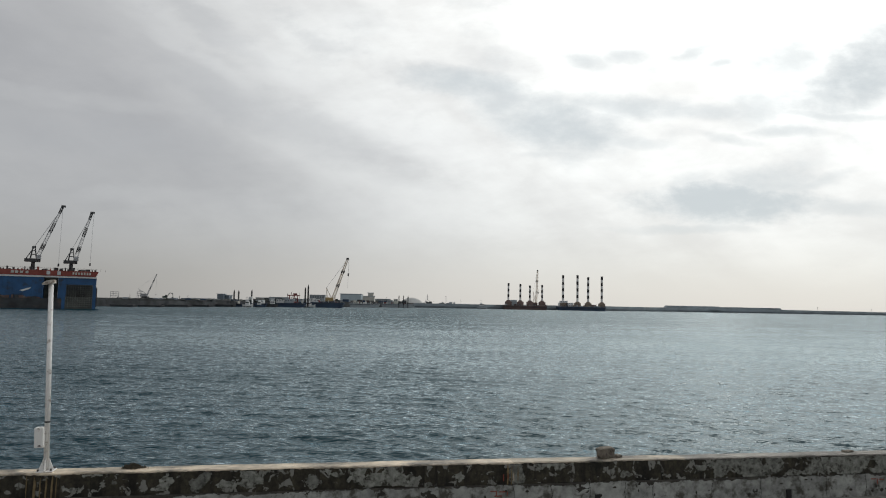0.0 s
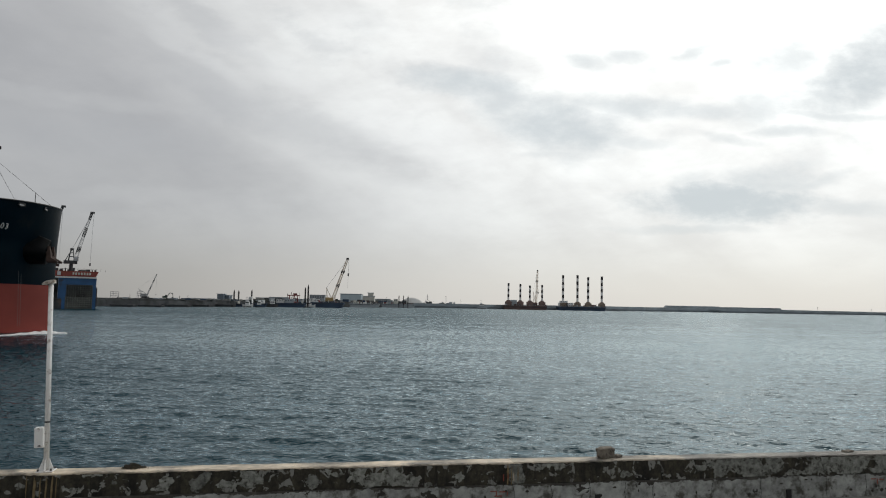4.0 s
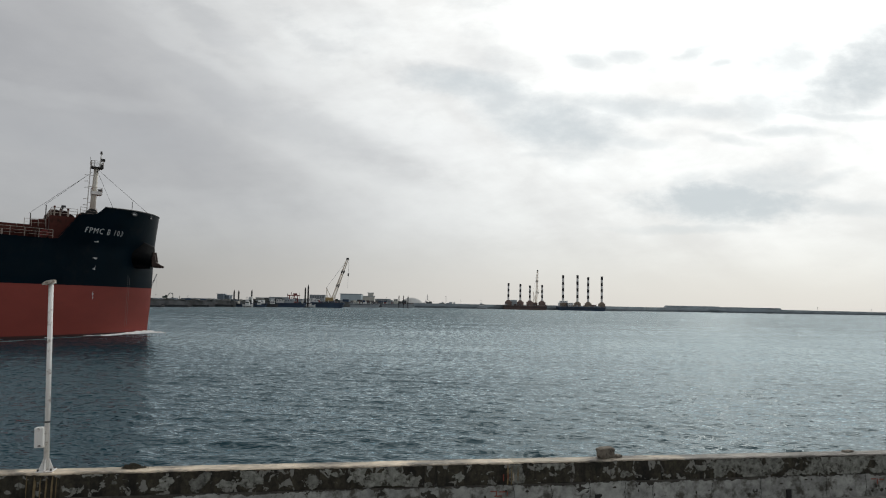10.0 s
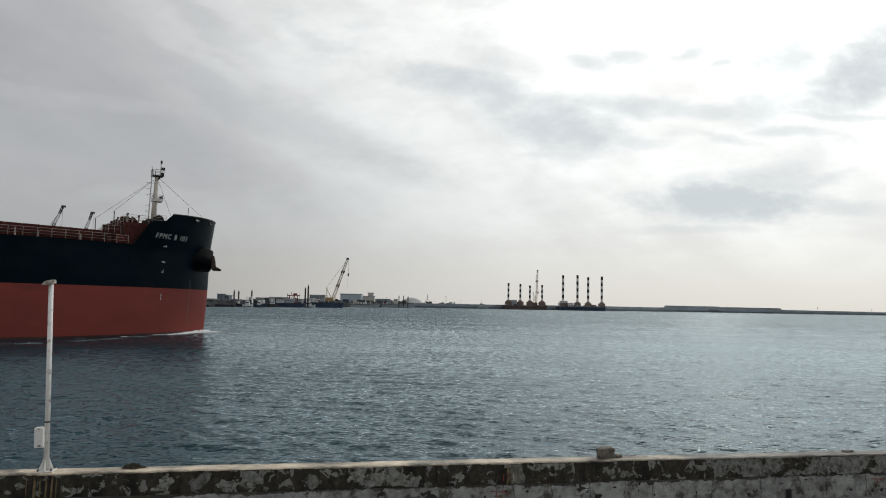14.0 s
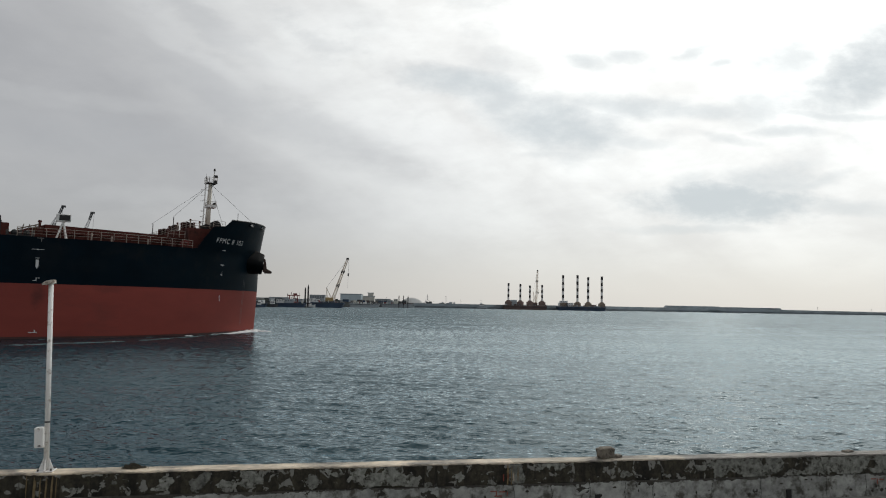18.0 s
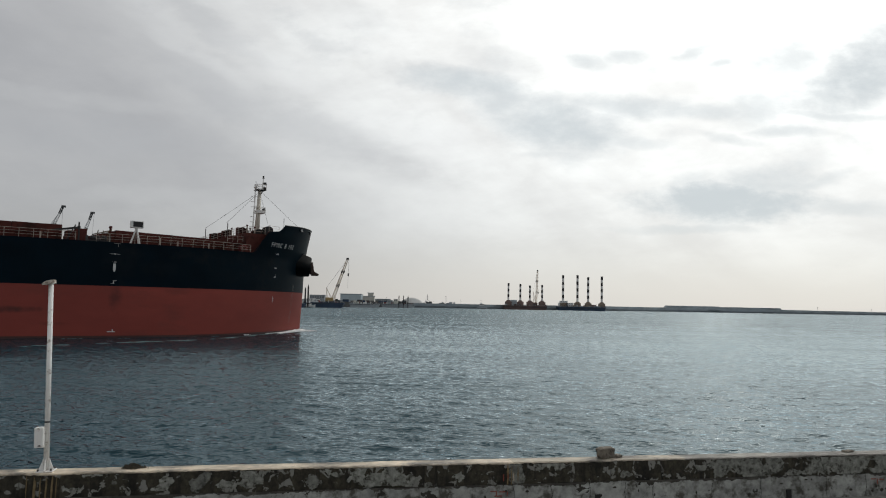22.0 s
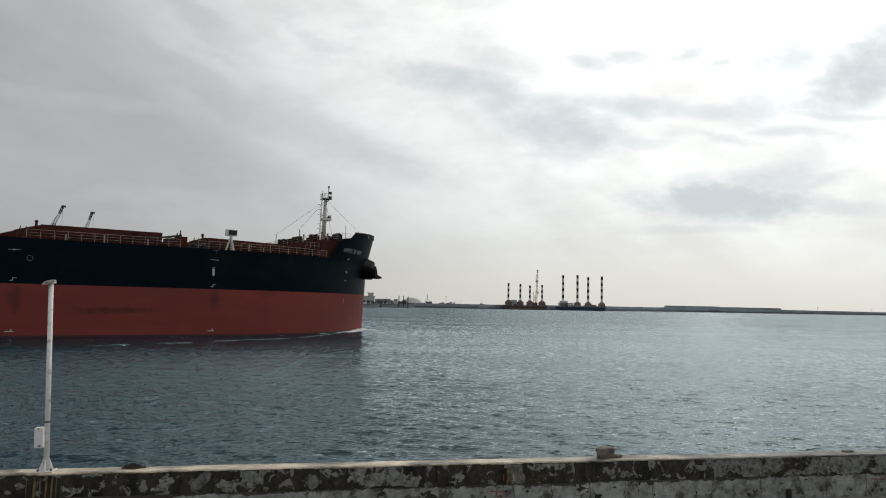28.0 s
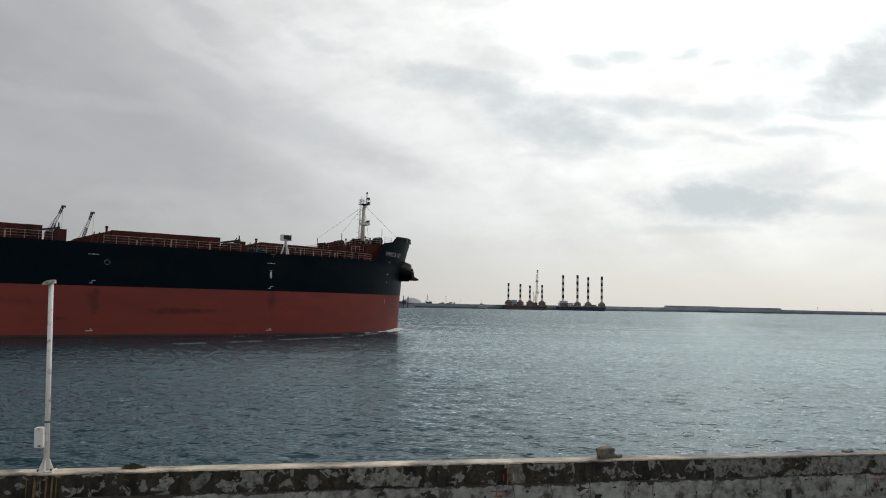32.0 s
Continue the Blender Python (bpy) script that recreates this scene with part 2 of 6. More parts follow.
def box(bm, c, s, rz=0.0, top=1.0, bevel=0.0):
    """A block centred on c, its top scaled by top."""
    cs, sn = math.cos(rz), math.sin(rz)
    vs = []
    for dz in (-1, 1):
        k = top if dz > 0 else 1.0
        for dx, dy in ((-1, -1), (1, -1), (1, 1), (-1, 1)):
            x, y = dx * s[0] / 2 * k, dy * s[1] / 2 * k
            vs.append(bm.verts.new((c[0] + cs * x - sn * y, c[1] + sn * x + cs * y, c[2] + dz * s[2] / 2)))
    fs = [bm.faces.new([vs[i] for i in q]) for q in ((3, 2, 1, 0), (4, 5, 6, 7), (0, 1, 5, 4), (1, 2, 6, 5), (2, 3, 7, 6), (3, 0, 4, 7))]
    if bevel:
        bmesh.ops.bevel(bm, geom=list({e for f in fs for e in f.edges}), offset=bevel, segments=2, affect="EDGES", profile=0.5)
    return bm


def rod(bm, a, b, r, r2=None, n=8):
    a, b = Vector(a), Vector(b)
    r2 = r if r2 is None else r2
    d = (b - a).normalized()
    s = d.orthogonal().normalized()
    t = d.cross(s)
    rings = []
    for p, q in ((a, r), (b, r2)):
        rings.append([bm.verts.new(p + (s * math.cos(k * math.tau / n) + t * math.sin(k * math.tau / n)) * q) for k in range(n)])
    for k in range(n):
        bm.faces.new((rings[0][k], rings[0][(k + 1) % n], rings[1][(k + 1) % n], rings[1][k]))
    bm.faces.new(rings[0][::-1])
    bm.faces.new(rings[1])
    return bm


def tube(bm, pts, r, n=6):
    """One bent bar through all points."""
    pts = [Vector(p) for p in pts]
    rings = []
    for i, p in enumerate(pts):
        d = (pts[min(i + 1, len(pts) - 1)] - pts[max(i - 1, 0)]).normalized()
        s = d.cross(Vector((0, 0, 1))).normalized()
        t = s.cross(d)
        rings.append([p + (s * math.cos(k * math.tau / n) + t * math.sin(k * math.tau / n)) * r for k in range(n)])
    return loft(bm, rings)


def loft(bm, rings, caps=True):
    """rings: lists of points with the same count, joined one after another."""
    vs = [[bm.verts.new(p) for p in r] for r in rings]
    n = len(vs[0])
    for a, b in zip(vs, vs[1:]):
        for k in range(n):
            bm.faces.new((a[k], a[(k + 1) % n], b[(k + 1) % n], b[k]))
    if caps:
        bm.faces.new(vs[0][::-1])
        bm.faces.new(vs[-1])
    return bm


def lattice(bm, a, b, w0, w1, r, bays):
    """A four-chord lattice boom from a to b."""
    a, b = Vector(a), Vector(b)
    d = (b - a).normalized()
    s = d.cross(Vector((0, 1, 0))).normalized()
    t = d.cross(s)
    P = []
    for i in range(bays + 1):
        f = i / bays
        c, w = a.lerp(b, f), (w0 + (w1 - w0) * f) / 2
        P.append([c + s * w * i1 + t * w * i2 for i1, i2 in ((-1, -1), (1, -1), (1, 1), (-1, 1))])
    for k in range(4):
        rod(bm, P[0][k], P[-1][k], r, n=4)
    for i in range(bays):
        for k in range(4):
            j = (k + 1) % 4
            rod(bm, P[i][k], P[i + 1][j] if i % 2 else P[i + 1][j], r * 0.6, n=3)
            rod(bm, P[i][k], P[i][j], r * 0.6, n=3)
    return bm


B = bmesh.new
# ---------------------------------------------------------------- water
def water_material():
    mt = bpy.data.materials.new("harbour_water")
    mt.use_nodes = True
    nt = mt.node_tree
    N, L = nt.nodes.new, nt.links.new
    nt.nodes.remove(nt.nodes["Principled BSDF"])
    body = N("ShaderNodeBsdfDiffuse")
    body.inputs["Color"].default_value = (0.0006, 0.0255, 0.037, 1)
    gloss = N("ShaderNodeBsdfGlossy")
    gloss.inputs["Color"].default_value = (0.83, 0.948, 1.0, 1)
    gloss.inputs["Roughness"].default_value = 0.05
    fresnel = N("ShaderNodeFresnel")
    fresnel.inputs["IOR"].default_value = 1.305
    both = N("ShaderNodeMixShader")
    L(fresnel.outputs[0], both.inputs[0])
    L(body.outputs[0], both.inputs[1])
    L(gloss.outputs[0], both.inputs[2])
    L(both.outputs[0], nt.nodes["Material Output"].inputs[0])
    tc = N("ShaderNodeTexCoord")

    def faces(scale, detail, stretch, rz, sway, steep, lo, hi, weight=None):
        """Wavelets: gentle backs, and now and then a steep face turned to the quay."""
        m = N("ShaderNodeMapping")
        m.inputs["Rotation"].default_value = (0, 0, rz)
        m.inputs["Scale"].default_value = stretch
        L(tc.outputs["Object"], m.inputs["Vector"])
        n = N("ShaderNodeTexNoise")
        n.inputs["Scale"].default_value, n.inputs["Detail"].default_value, n.inputs["Roughness"].default_value = scale, detail, 0.55
        n.inputs["Distortion"].default_value = 0.12
        L(m.outputs[0], n.inputs["Vector"])
        c = N("ShaderNodeSeparateColor")
        L(n.outputs["Color"], c.inputs[0])
        face = N("ShaderNodeMapRange")
        face.interpolation_type = "SMOOTHSTEP"
        L(c.outputs[0], face.inputs["Value"])
        for k, v in (("From Min", lo), ("From Max", hi), ("To Min", 0.0), ("To Max", -steep)):
            face.inputs[k].default_value = v
        side = N("ShaderNodeMapRange")
        side.clamp = False
        L(c.outputs[1], side.inputs["Value"])
        side.inputs["To Min"].default_value, side.inputs["To Max"].default_value = -sway, sway
        v = N("ShaderNodeCombineXYZ")
        L(side.outputs[0], v.inputs[0])
        L(face.outputs[0], v.inputs[1])
        if weight is None:
            return v.outputs[0]
        s = N("ShaderNodeVectorMath")
        s.operation = "SCALE"
        L(v.outputs[0], s.inputs[0])
        L(weight, s.inputs["Scale"])
        return s.outputs[0]

    def add(a, c):
        v = N("ShaderNodeVectorMath")
        v.operation = "ADD"
        L(a, v.inputs[0])
        L(c, v.inputs[1])
        return v.outputs[0]

    geo = N("ShaderNodeNewGeometry")
    sep = N("ShaderNodeSeparateXYZ")
    L(tc.outputs["Object"], sep.inputs[0])

    def beyond(lo, hi, a, b2):
        n = N("ShaderNodeMapRange")
        n.interpolation_type = "SMOOTHSTEP"
        L(sep.outputs["Y"], n.inputs["Value"])
        for k, v in (("From Min", lo), ("From Max", hi), ("To Min", a), ("To Max", b2)):
            n.inputs[k].default_value = v
        return n.outputs["Result"]

    total = add(faces(0.05, 3.0, (0.5, 1.0, 1.0), 0.2, 0.06, 0.10, 0.35, 0.7), geo.outputs["Normal"])
    total = add(total, faces(2.9, 4.0, (0.32, 1.0, 1.0), 0.14, 0.10, 0.32, 0.45, 0.74, beyond(16.0, 60.0, 0.70, 1.0)))
    total = add(total, faces(7.5, 4.0, (0.30, 1.0, 1.0), -0.08, 0.16, 0.36, 0.43, 0.76, beyond(16.0, 60.0, 0.70, 1.0)))
    # crisp small ripples close in
    total = add(total, faces(11.0, 4.0, (0.32, 1.0, 1.0), 0.05, 0.14, 0.42, 0.34, 0.66, beyond(24.0, 90.0, 1.0, 0.5)))
    # wave groups that still show far out
    total = add(total, faces(1.5, 3.0, (0.9, 0.5, 1.0), 0.10, 0.08, 0.19, 0.46, 0.70, beyond(30.0, 80.0, 0.0, 1.0)))
    total = add(total, faces(0.8, 3.0, (0.9, 0.13, 1.0), 0.05, 0.08, 0.26, 0.44, 0.70, beyond(80.0, 220.0, 0.0, 1.0)))
    # of distant chop only the near faces are seen
    lean = N("ShaderNodeCombineXYZ")
    L(beyond(60.0, 300.0, 0.0, -0.175), lean.inputs["Y"])
    total = add(total, lean.outputs[0])
    # added tilt of the normals away from the quay, which sets what they mirror
    tilt_back = N("ShaderNodeCombineXYZ")
    L(beyond(16.0, 60.0, 0.25, 0.205), tilt_back.inputs["Y"])
    total = add(total, tilt_back.outputs[0])
    unit = N("ShaderNodeVectorMath")
    unit.operation = "NORMALIZE"
    L(total, unit.inputs[0])
    for n in (body, gloss, fresnel):
        L(unit.outputs[0], n.inputs["Normal"])
    return mt


def build_water():
    """One sheet out to the horizon, its waves finer near the quay."""
    rows, y, step = [], -40.0, 6.0
    while y < 8.0:
        rows.append(y)
        y += step
    y = 8.0
    while y < 4200.0:
        rows.append(y)
        y += max(0.10, (y - 4.0) * 0.0068)
    rows.append(4800.0)
    ny = np.array(rows)
    nx = 640
    k = np.linspace(-1, 1, nx)
    k = np.sign(k) * np.abs(k) ** 1.25
    half = np.maximum(70.0, np.abs(ny) * 1.05 + 60.0)
    half[-1] = 4700.0
    XX = k[None, :] * half[:, None]
    YY = np.repeat(ny[:, None], nx, 1)
    cell = np.maximum(np.gradient(ny), 0.10)[:, None]
    ZZ = np.zeros_like(XX)
    rng = np.random.default_rng(4)
    for i in range(54):
        lam = 0.55 * 4.4 ** rng.random() if i < 46 else rng.uniform(3.0, 7.0)
        ang = rng.normal(radians(80), radians(30 if i < 46 else 18))
        amp = (0.030 if i < 46 else 0.009) * lam / math.tau
        kk = math.tau / lam
        fade = np.clip((lam / cell - 2.2) / 3.0, 0, 1)
        ph = rng.uniform(0, math.tau)
        warp = 0.6 * np.sin(XX * 0.13 + i) + 0.6 * np.sin(YY * 0.11 + 2 * i)
        arg = kk * (math.cos(ang) * XX + math.sin(ang) * YY) + ph + warp
        ZZ += amp * fade * (np.sin(arg) + 0.22 * np.sin(2 * arg + 1.2))
    co = np.stack([XX, YY, ZZ], -1).reshape(-1, 3)
    a = np.arange(len(ny) - 1)[:, None] * nx + np.arange(nx - 1)[None, :]
    quads = np.stack([a, a + 1, a + nx + 1, a + nx], -1).reshape(-1, 4)
    me = bpy.data.meshes.new("water")
    me.vertices.add(len(co))
    me.vertices.foreach_set("co", co.ravel().astype(np.float32))
    me.loops.add(quads.size)
    me.loops.foreach_set("vertex_index", quads.ravel().astype(np.int32))
    me.polygons.add(len(quads))
    me.polygons.foreach_set("loop_start", np.arange(0, quads.size, 4, dtype=np.int32))
    me.update(calc_edges=True)
    me.materials.append(water_material())
    me.shade_smooth()
    return tagged(new("water", me), "rippled blue-green harbour water under an overcast sky", "water", kind="structure")


water = build_water()


# ---------------------------------------------------------------- quay wall and pole
QUAY = pose(-5.85, 9.54, 0.0, 0, 0, 11.03)
WALL_TOP, WALL_T, GROUND_Z = 2.90, 0.29, 2.22


def concrete_material():
    mt = bpy.data.materials.new("weathered_quay_concrete")
    mt.use_nodes = True
    nt = mt.node_tree
    N, L = nt.nodes.new, nt.links.new
    b = nt.nodes["Principled BSDF"]
    b.inputs["Roughness"].default_value = 0.9
    tc = N("ShaderNodeTexCoord")

    def tex(scale, detail=6.0, ro=0.6, stretch=(1, 1, 1), distort=0.0):
        m = N("ShaderNodeMapping")
        m.inputs["Scale"].default_value = stretch
        L(tc.outputs["Object"], m.inputs["Vector"])
        n = N("ShaderNodeTexNoise")
        for k, v in (("Scale", scale), ("Detail", detail), ("Roughness", ro), ("Distortion", distort)):
            n.inputs[k].default_value = v
        L(m.outputs[0], n.inputs["Vector"])
        return n.outputs["Fac"]

    def ramp(v, lo, hi):
        n = N("ShaderNodeMapRange")
        L(v, n.inputs["Value"])
        n.inputs["From Min"].default_value, n.inputs["From Max"].default_value = lo, hi
        return n.outputs["Result"]

    def mix(f, a, c):
        n = N("ShaderNodeMix")
        n.data_type = "RGBA"
        for i, v in ((0, f), (6, a), (7, c)):
            if isinstance(v, tuple):
                n.inputs[i].default_value = (*v, 1.0)
            else:
                L(v, n.inputs[i])
        return n.outputs[2]

    col = mix(ramp(tex(14, 8.0, 0.7), 0.3, 0.7), (0.009, 0.0085, 0.006), (0.085, 0.076, 0.052))
    col = mix(ramp(tex(2.2, 7.0, 0.65, (1, 1, 0.5)), 0.47, 0.62), col, (0.006, 0.006, 0.0045))
    col = mix(ramp(tex(6.5, 4.5, 0.55, (1, 1, 0.9), 0.6), 0.57, 0.60), col, (0.24, 0.243, 0.222))
    col = mix(ramp(tex(9.0, 5.0, 0.6, (1, 1, 0.12)), 0.54, 0.66), col, (0.010, 0.009, 0.007))
    L(col, b.inputs["Base Color"])
    bp = N("ShaderNodeBump")
    bp.inputs["Distance"].default_value = 0.02
    L(tex(22, 9.0, 0.7), bp.inputs["Height"])
    L(bp.outputs[0], b.inputs["Normal"])
    return mt


M["wall"] = concrete_material()
M["plaster"] = material("dark_wall_under_render", (0.05, 0.047, 0.04), 0.92, vary=0.28, scale=6.0, stain=(0.10, 0.095, 0.08), stain_amount=0.42, stain_scale=4.5, bump=0.012, bump_scale=30, stretch=(1, 1, 0.35))
M["cap"] = material("worn_pale_cement_cap", (0.57, 0.485, 0.37), 0.55, vary=0.45, scale=5.0, stain=(0.12, 0.11, 0.09), stain_amount=0.62, stain_scale=1.6, bump=0.01, bump_scale=28, stretch=(0.6, 1, 1))
M["cap_worn"] = material("worn_buff_cement_cap", (0.44, 0.385, 0.30), 0.6, vary=0.45, scale=5.0, stain=(0.11, 0.10, 0.085), stain_amount=0.66, stain_scale=1.6, bump=0.01, bump_scale=28, stretch=(0.6, 1, 1))
M["cap_grey"] = material("grey_weathered_cement_cap", (0.27, 0.255, 0.225), 0.65, vary=0.45, scale=5.0, stain=(0.09, 0.085, 0.075), stain_amount=0.62, stain_scale=1.6, bump=0.01, bump_scale=28, stretch=(0.6, 1, 1))
M["paving"] = material("grey_quay_concrete_ground", (0.22, 0.215, 0.20), 0.9, vary=0.2, scale=2.0, stain=(0.12, 0.115, 0.10), stain_amount=0.3, stain_scale=0.7, bump=0.006, bump_scale=40)
M["stone"] = material("broken_concrete_lump", (0.22, 0.195, 0.16), 0.95, vary=0.4, scale=9.0, stain=(0.06, 0.055, 0.045), stain_amount=0.4, stain_scale=6.0, bump=0.03, bump_scale=22)


def rough_strip(name, u0, u1, v0, v1, z0, z1, du, amp, seed, mat, parent, label=""):
    """A long block whose edges are chipped and uneven."""
    rng = random.Random(seed)
    n = int((u1 - u0) / du)
    verts, faces = [], []
    for i in range(n + 1):
        u = u0 + (u1 - u0) * i / n
        j = [rng.gauss(0, amp) for _ in range(6)]
        w = [0.6 * noise.noise((u * 1.7, seed + q * 7.1, 0.3)) * amp * 3 for q in range(3)]
        verts += [(u, v0 + w[2] * 0.5, z0 + w[1] + j[1] * 0.5), (u, v0 + w[0] + j[0] * 0.6, z1 - 0.012 + j[2] * 0.4), (u, v0 + 0.018 + j[3] * 0.5, z1 + w[0] * 0.5),
                  (u, v1 - 0.018 + j[4] * 0.5, z1 + w[1] * 0.4), (u, v1 + j[5] * 0.5, z1 - 0.015), (u, v1, z0)]
    for i in range(n):
        a, b = i * 6, i * 6 + 6
        for k in range(6):
            q = (k + 1) % 6
            faces.append((a + k, b + k, b + q, a + q))
    faces.append(tuple(range(6)))
    faces.append(tuple(n * 6 + 5 - k for k in range(6)))
    return mesh_part(name, verts, faces, mat, parent, label)


def build_quay():
    wall = tagged(holder("quay_wall", QUAY), "low weathered concrete quay wall with black stains and flaking render", "wall", kind="structure")
    rough_strip("upper_course", -14, 40, 0.0, WALL_T, 2.575, WALL_TOP - 0.018, 0.05, 0.004, 3, M["wall"], wall)
    for u0, u1, seed, mat, look_of in ((-14, 7.13, 5, "cap", "thin pale worn cement capping"), (7.13, 10.0, 6, "cap_worn", "worn buff cement capping"), (10.0, 40, 7, "cap_grey", "grey weathered cement capping")):
        rough_strip("wall_cap", u0, u1, -0.003, WALL_T + 0.004, WALL_TOP - 0.022, WALL_TOP, 0.045, 0.0065, seed, M[mat], wall, look_of)
    rough_strip("lower_course", -14, 40, -0.035, WALL_T, -2.0, 2.572, 0.06, 0.005, 8, M["plaster"], wall, "grey cement render of the lower wall")
    ground = B()
    box(ground, (13.0, -14.2, GROUND_Z / 2 - 1.0), (120, 28.3, GROUND_Z + 2.0))
    g = part("quay_ground", ground, M["paving"])
    g.matrix_basis = QUAY
    tagged(g, "bare grey concrete quay behind the low wall", "ground", kind="structure")
    return wall


wall = build_quay()


def build_pole():
    lean = Matrix.Rotation(radians(-2.0), 4, "Y")
    p = tagged(holder("signal_pole", pose(-5.365, 9.77, WALL_TOP) @ pose(0, 0, 0, 0, 0, 11) @ lean), "white painted steel pole with a box on the quay wall", "pole")
    b = B()
    rod(b, (0, 0, 0.0), (0, 0, 2.57), 0.036, 0.031, n=20)
    part("post", b, M["pole_white"], p, smooth=True)
    b = B()
    box(b, (0, 0, 0.008), (0.215, 0.19, 0.016), bevel=0.003)
    part("base_plate", b, M["pole_white"], p)
    for rz in (0, 90, 180, 270):
        b = B()
        loft(b, [[(0.03, -0.005, 0.016), (0.097, -0.005, 0.016), (0.04, -0.005, 0.17), (0.03, -0.005, 0.17)],
                 [(0.03, 0.005, 0.016), (0.097, 0.005, 0.016), (0.04, 0.005, 0.17), (0.03, 0.005, 0.17)]])
        g = part("gusset", b, M["pole_white"], p)
        g.matrix_basis = pose(0, 0, 0, 0, 0, rz)
    for dx, dy in ((-1, -1), (1, -1), (1, 1), (-1, 1)):
        b = B()
        rod(b, (dx * 0.082, dy * 0.07, 0.016), (dx * 0.082, dy * 0.07, 0.042), 0.014, n=6)
        part("bolt", b, M["steel"], p)
    b = B()
    rod(b, (0, 0, 0.655), (0, 0, 0.675), 0.0375, n=20)
    part("band", b, M["black"], p, "black tape band", smooth=True)
    b = B()
    box(b, (-0.072, -0.05, 0.468), (0.115, 0.11, 0.27), bevel=0.008)
    jb = part("junction_box", b, M["pole_white"], p, "white junction box")
    b = B()
    box(b, (-0.06, -0.11, 0.362), (0.035, 0.006, 0.016))
    part("latch", b, M["steel"], jb)
    b = B()
    box(b, (-0.072, -0.1072, 0.468), (0.098, 0.004, 0.255), bevel=0.0015)
    part("box_door", b, M["pole_white"], jb)
    b = B()
    box(b, (-0.015, 0, 2.575), (0.11, 0.09, 0.03), bevel=0.006)
    part("top_plate", b, M["pole_white"], p)
    b = B()
    loft(b, [[(-0.105, -0.04, 2.547), (-0.105, 0.04, 2.547), (-0.11, 0.03, 2.563), (-0.11, -0.03, 2.563)],
             [(-0.07, -0.055, 2.545), (-0.07, 0.055, 2.545), (-0.07, 0.045, 2.595), (-0.07, -0.045, 2.595)],
             [(0.01, -0.07, 2.560), (0.01, 0.07, 2.560), (0.0, 0.055, 2.613), (0.0, -0.055, 2.613)],
             [(0.05, -0.055, 2.570), (0.05, 0.055, 2.570), (0.045, 0.05, 2.617), (0.045, -0.05, 2.617)]])
    part("lamp_head", b, M["lamp_head"], p, "weathered dirty pale lamp head")
    return p


build_pole()


def lump(name, at, size, seed, label, rz=0.0):
    b = B()
    bmesh.ops.create_icosphere(b, subdivisions=3, radius=1.0)
    for v in b.verts:
        c = v.co
        q = Vector([math.copysign(abs(t) ** 0.42, t) for t in c])
        k = 1 + 0.16 * noise.noise(c * 1.8 + Vector((seed, 0, 0))) + 0.06 * noise.noise(c * 6 + Vector((0, seed, 0)))
        v.co = Vector((q.x * size[0] / 2 * k, q.y * size[1] / 2 * k, max(-0.5, q.z * 0.5 * k) * size[2]))
    ob = part(name, b, M["stone"])
    ob.matrix_basis = pose(*at) @ pose(0, 0, size[2] * 0.5, 0, 0, rz)
    return tagged(ob, label, "rubble", group="rubble on the quay wall")


M["patch"] = material("old_grey_render_flake", (0.225, 0.233, 0.21), 0.92, vary=0.5, scale=11.0, stain=(0.035, 0.034, 0.026), stain_amount=0.42, stain_scale=9.0, bump=0.01, bump_scale=40, each=0.3)
M["slab"] = material("grey_render_slab", (0.33, 0.342, 0.325), 0.92, vary=0.4, scale=7.0, stain=(0.09, 0.088, 0.075), stain_amount=0.4, stain_scale=4.0, bump=0.012, bump_scale=30, each=0.12)
M["stain"] = material("rust_streak_on_concrete", (0.19, 0.145, 0.08), 0.95, vary=0.4, scale=12.0)
M["red_paint"] = material("faded_red_paint_marks", (0.26, 0.07, 0.05), 0.9, vary=0.3, scale=14.0)


def grown(n, m, keep):
    """Connected patches of kept cells on an n by m grid."""
    seen, out = set(), []
    for c in sorted(keep):
        if c in seen:
            continue
        seen.add(c)
        stack, isle = [c], []
        while stack:
            i, j = stack.pop()
            isle.append((i, j))
            for q in ((i + 1, j), (i - 1, j), (i, j + 1), (i, j - 1)):
                if q in keep and q not in seen:
                    seen.add(q)
                    stack.append(q)
        out.append(isle)
    return sorted(out, key=len, reverse=True)


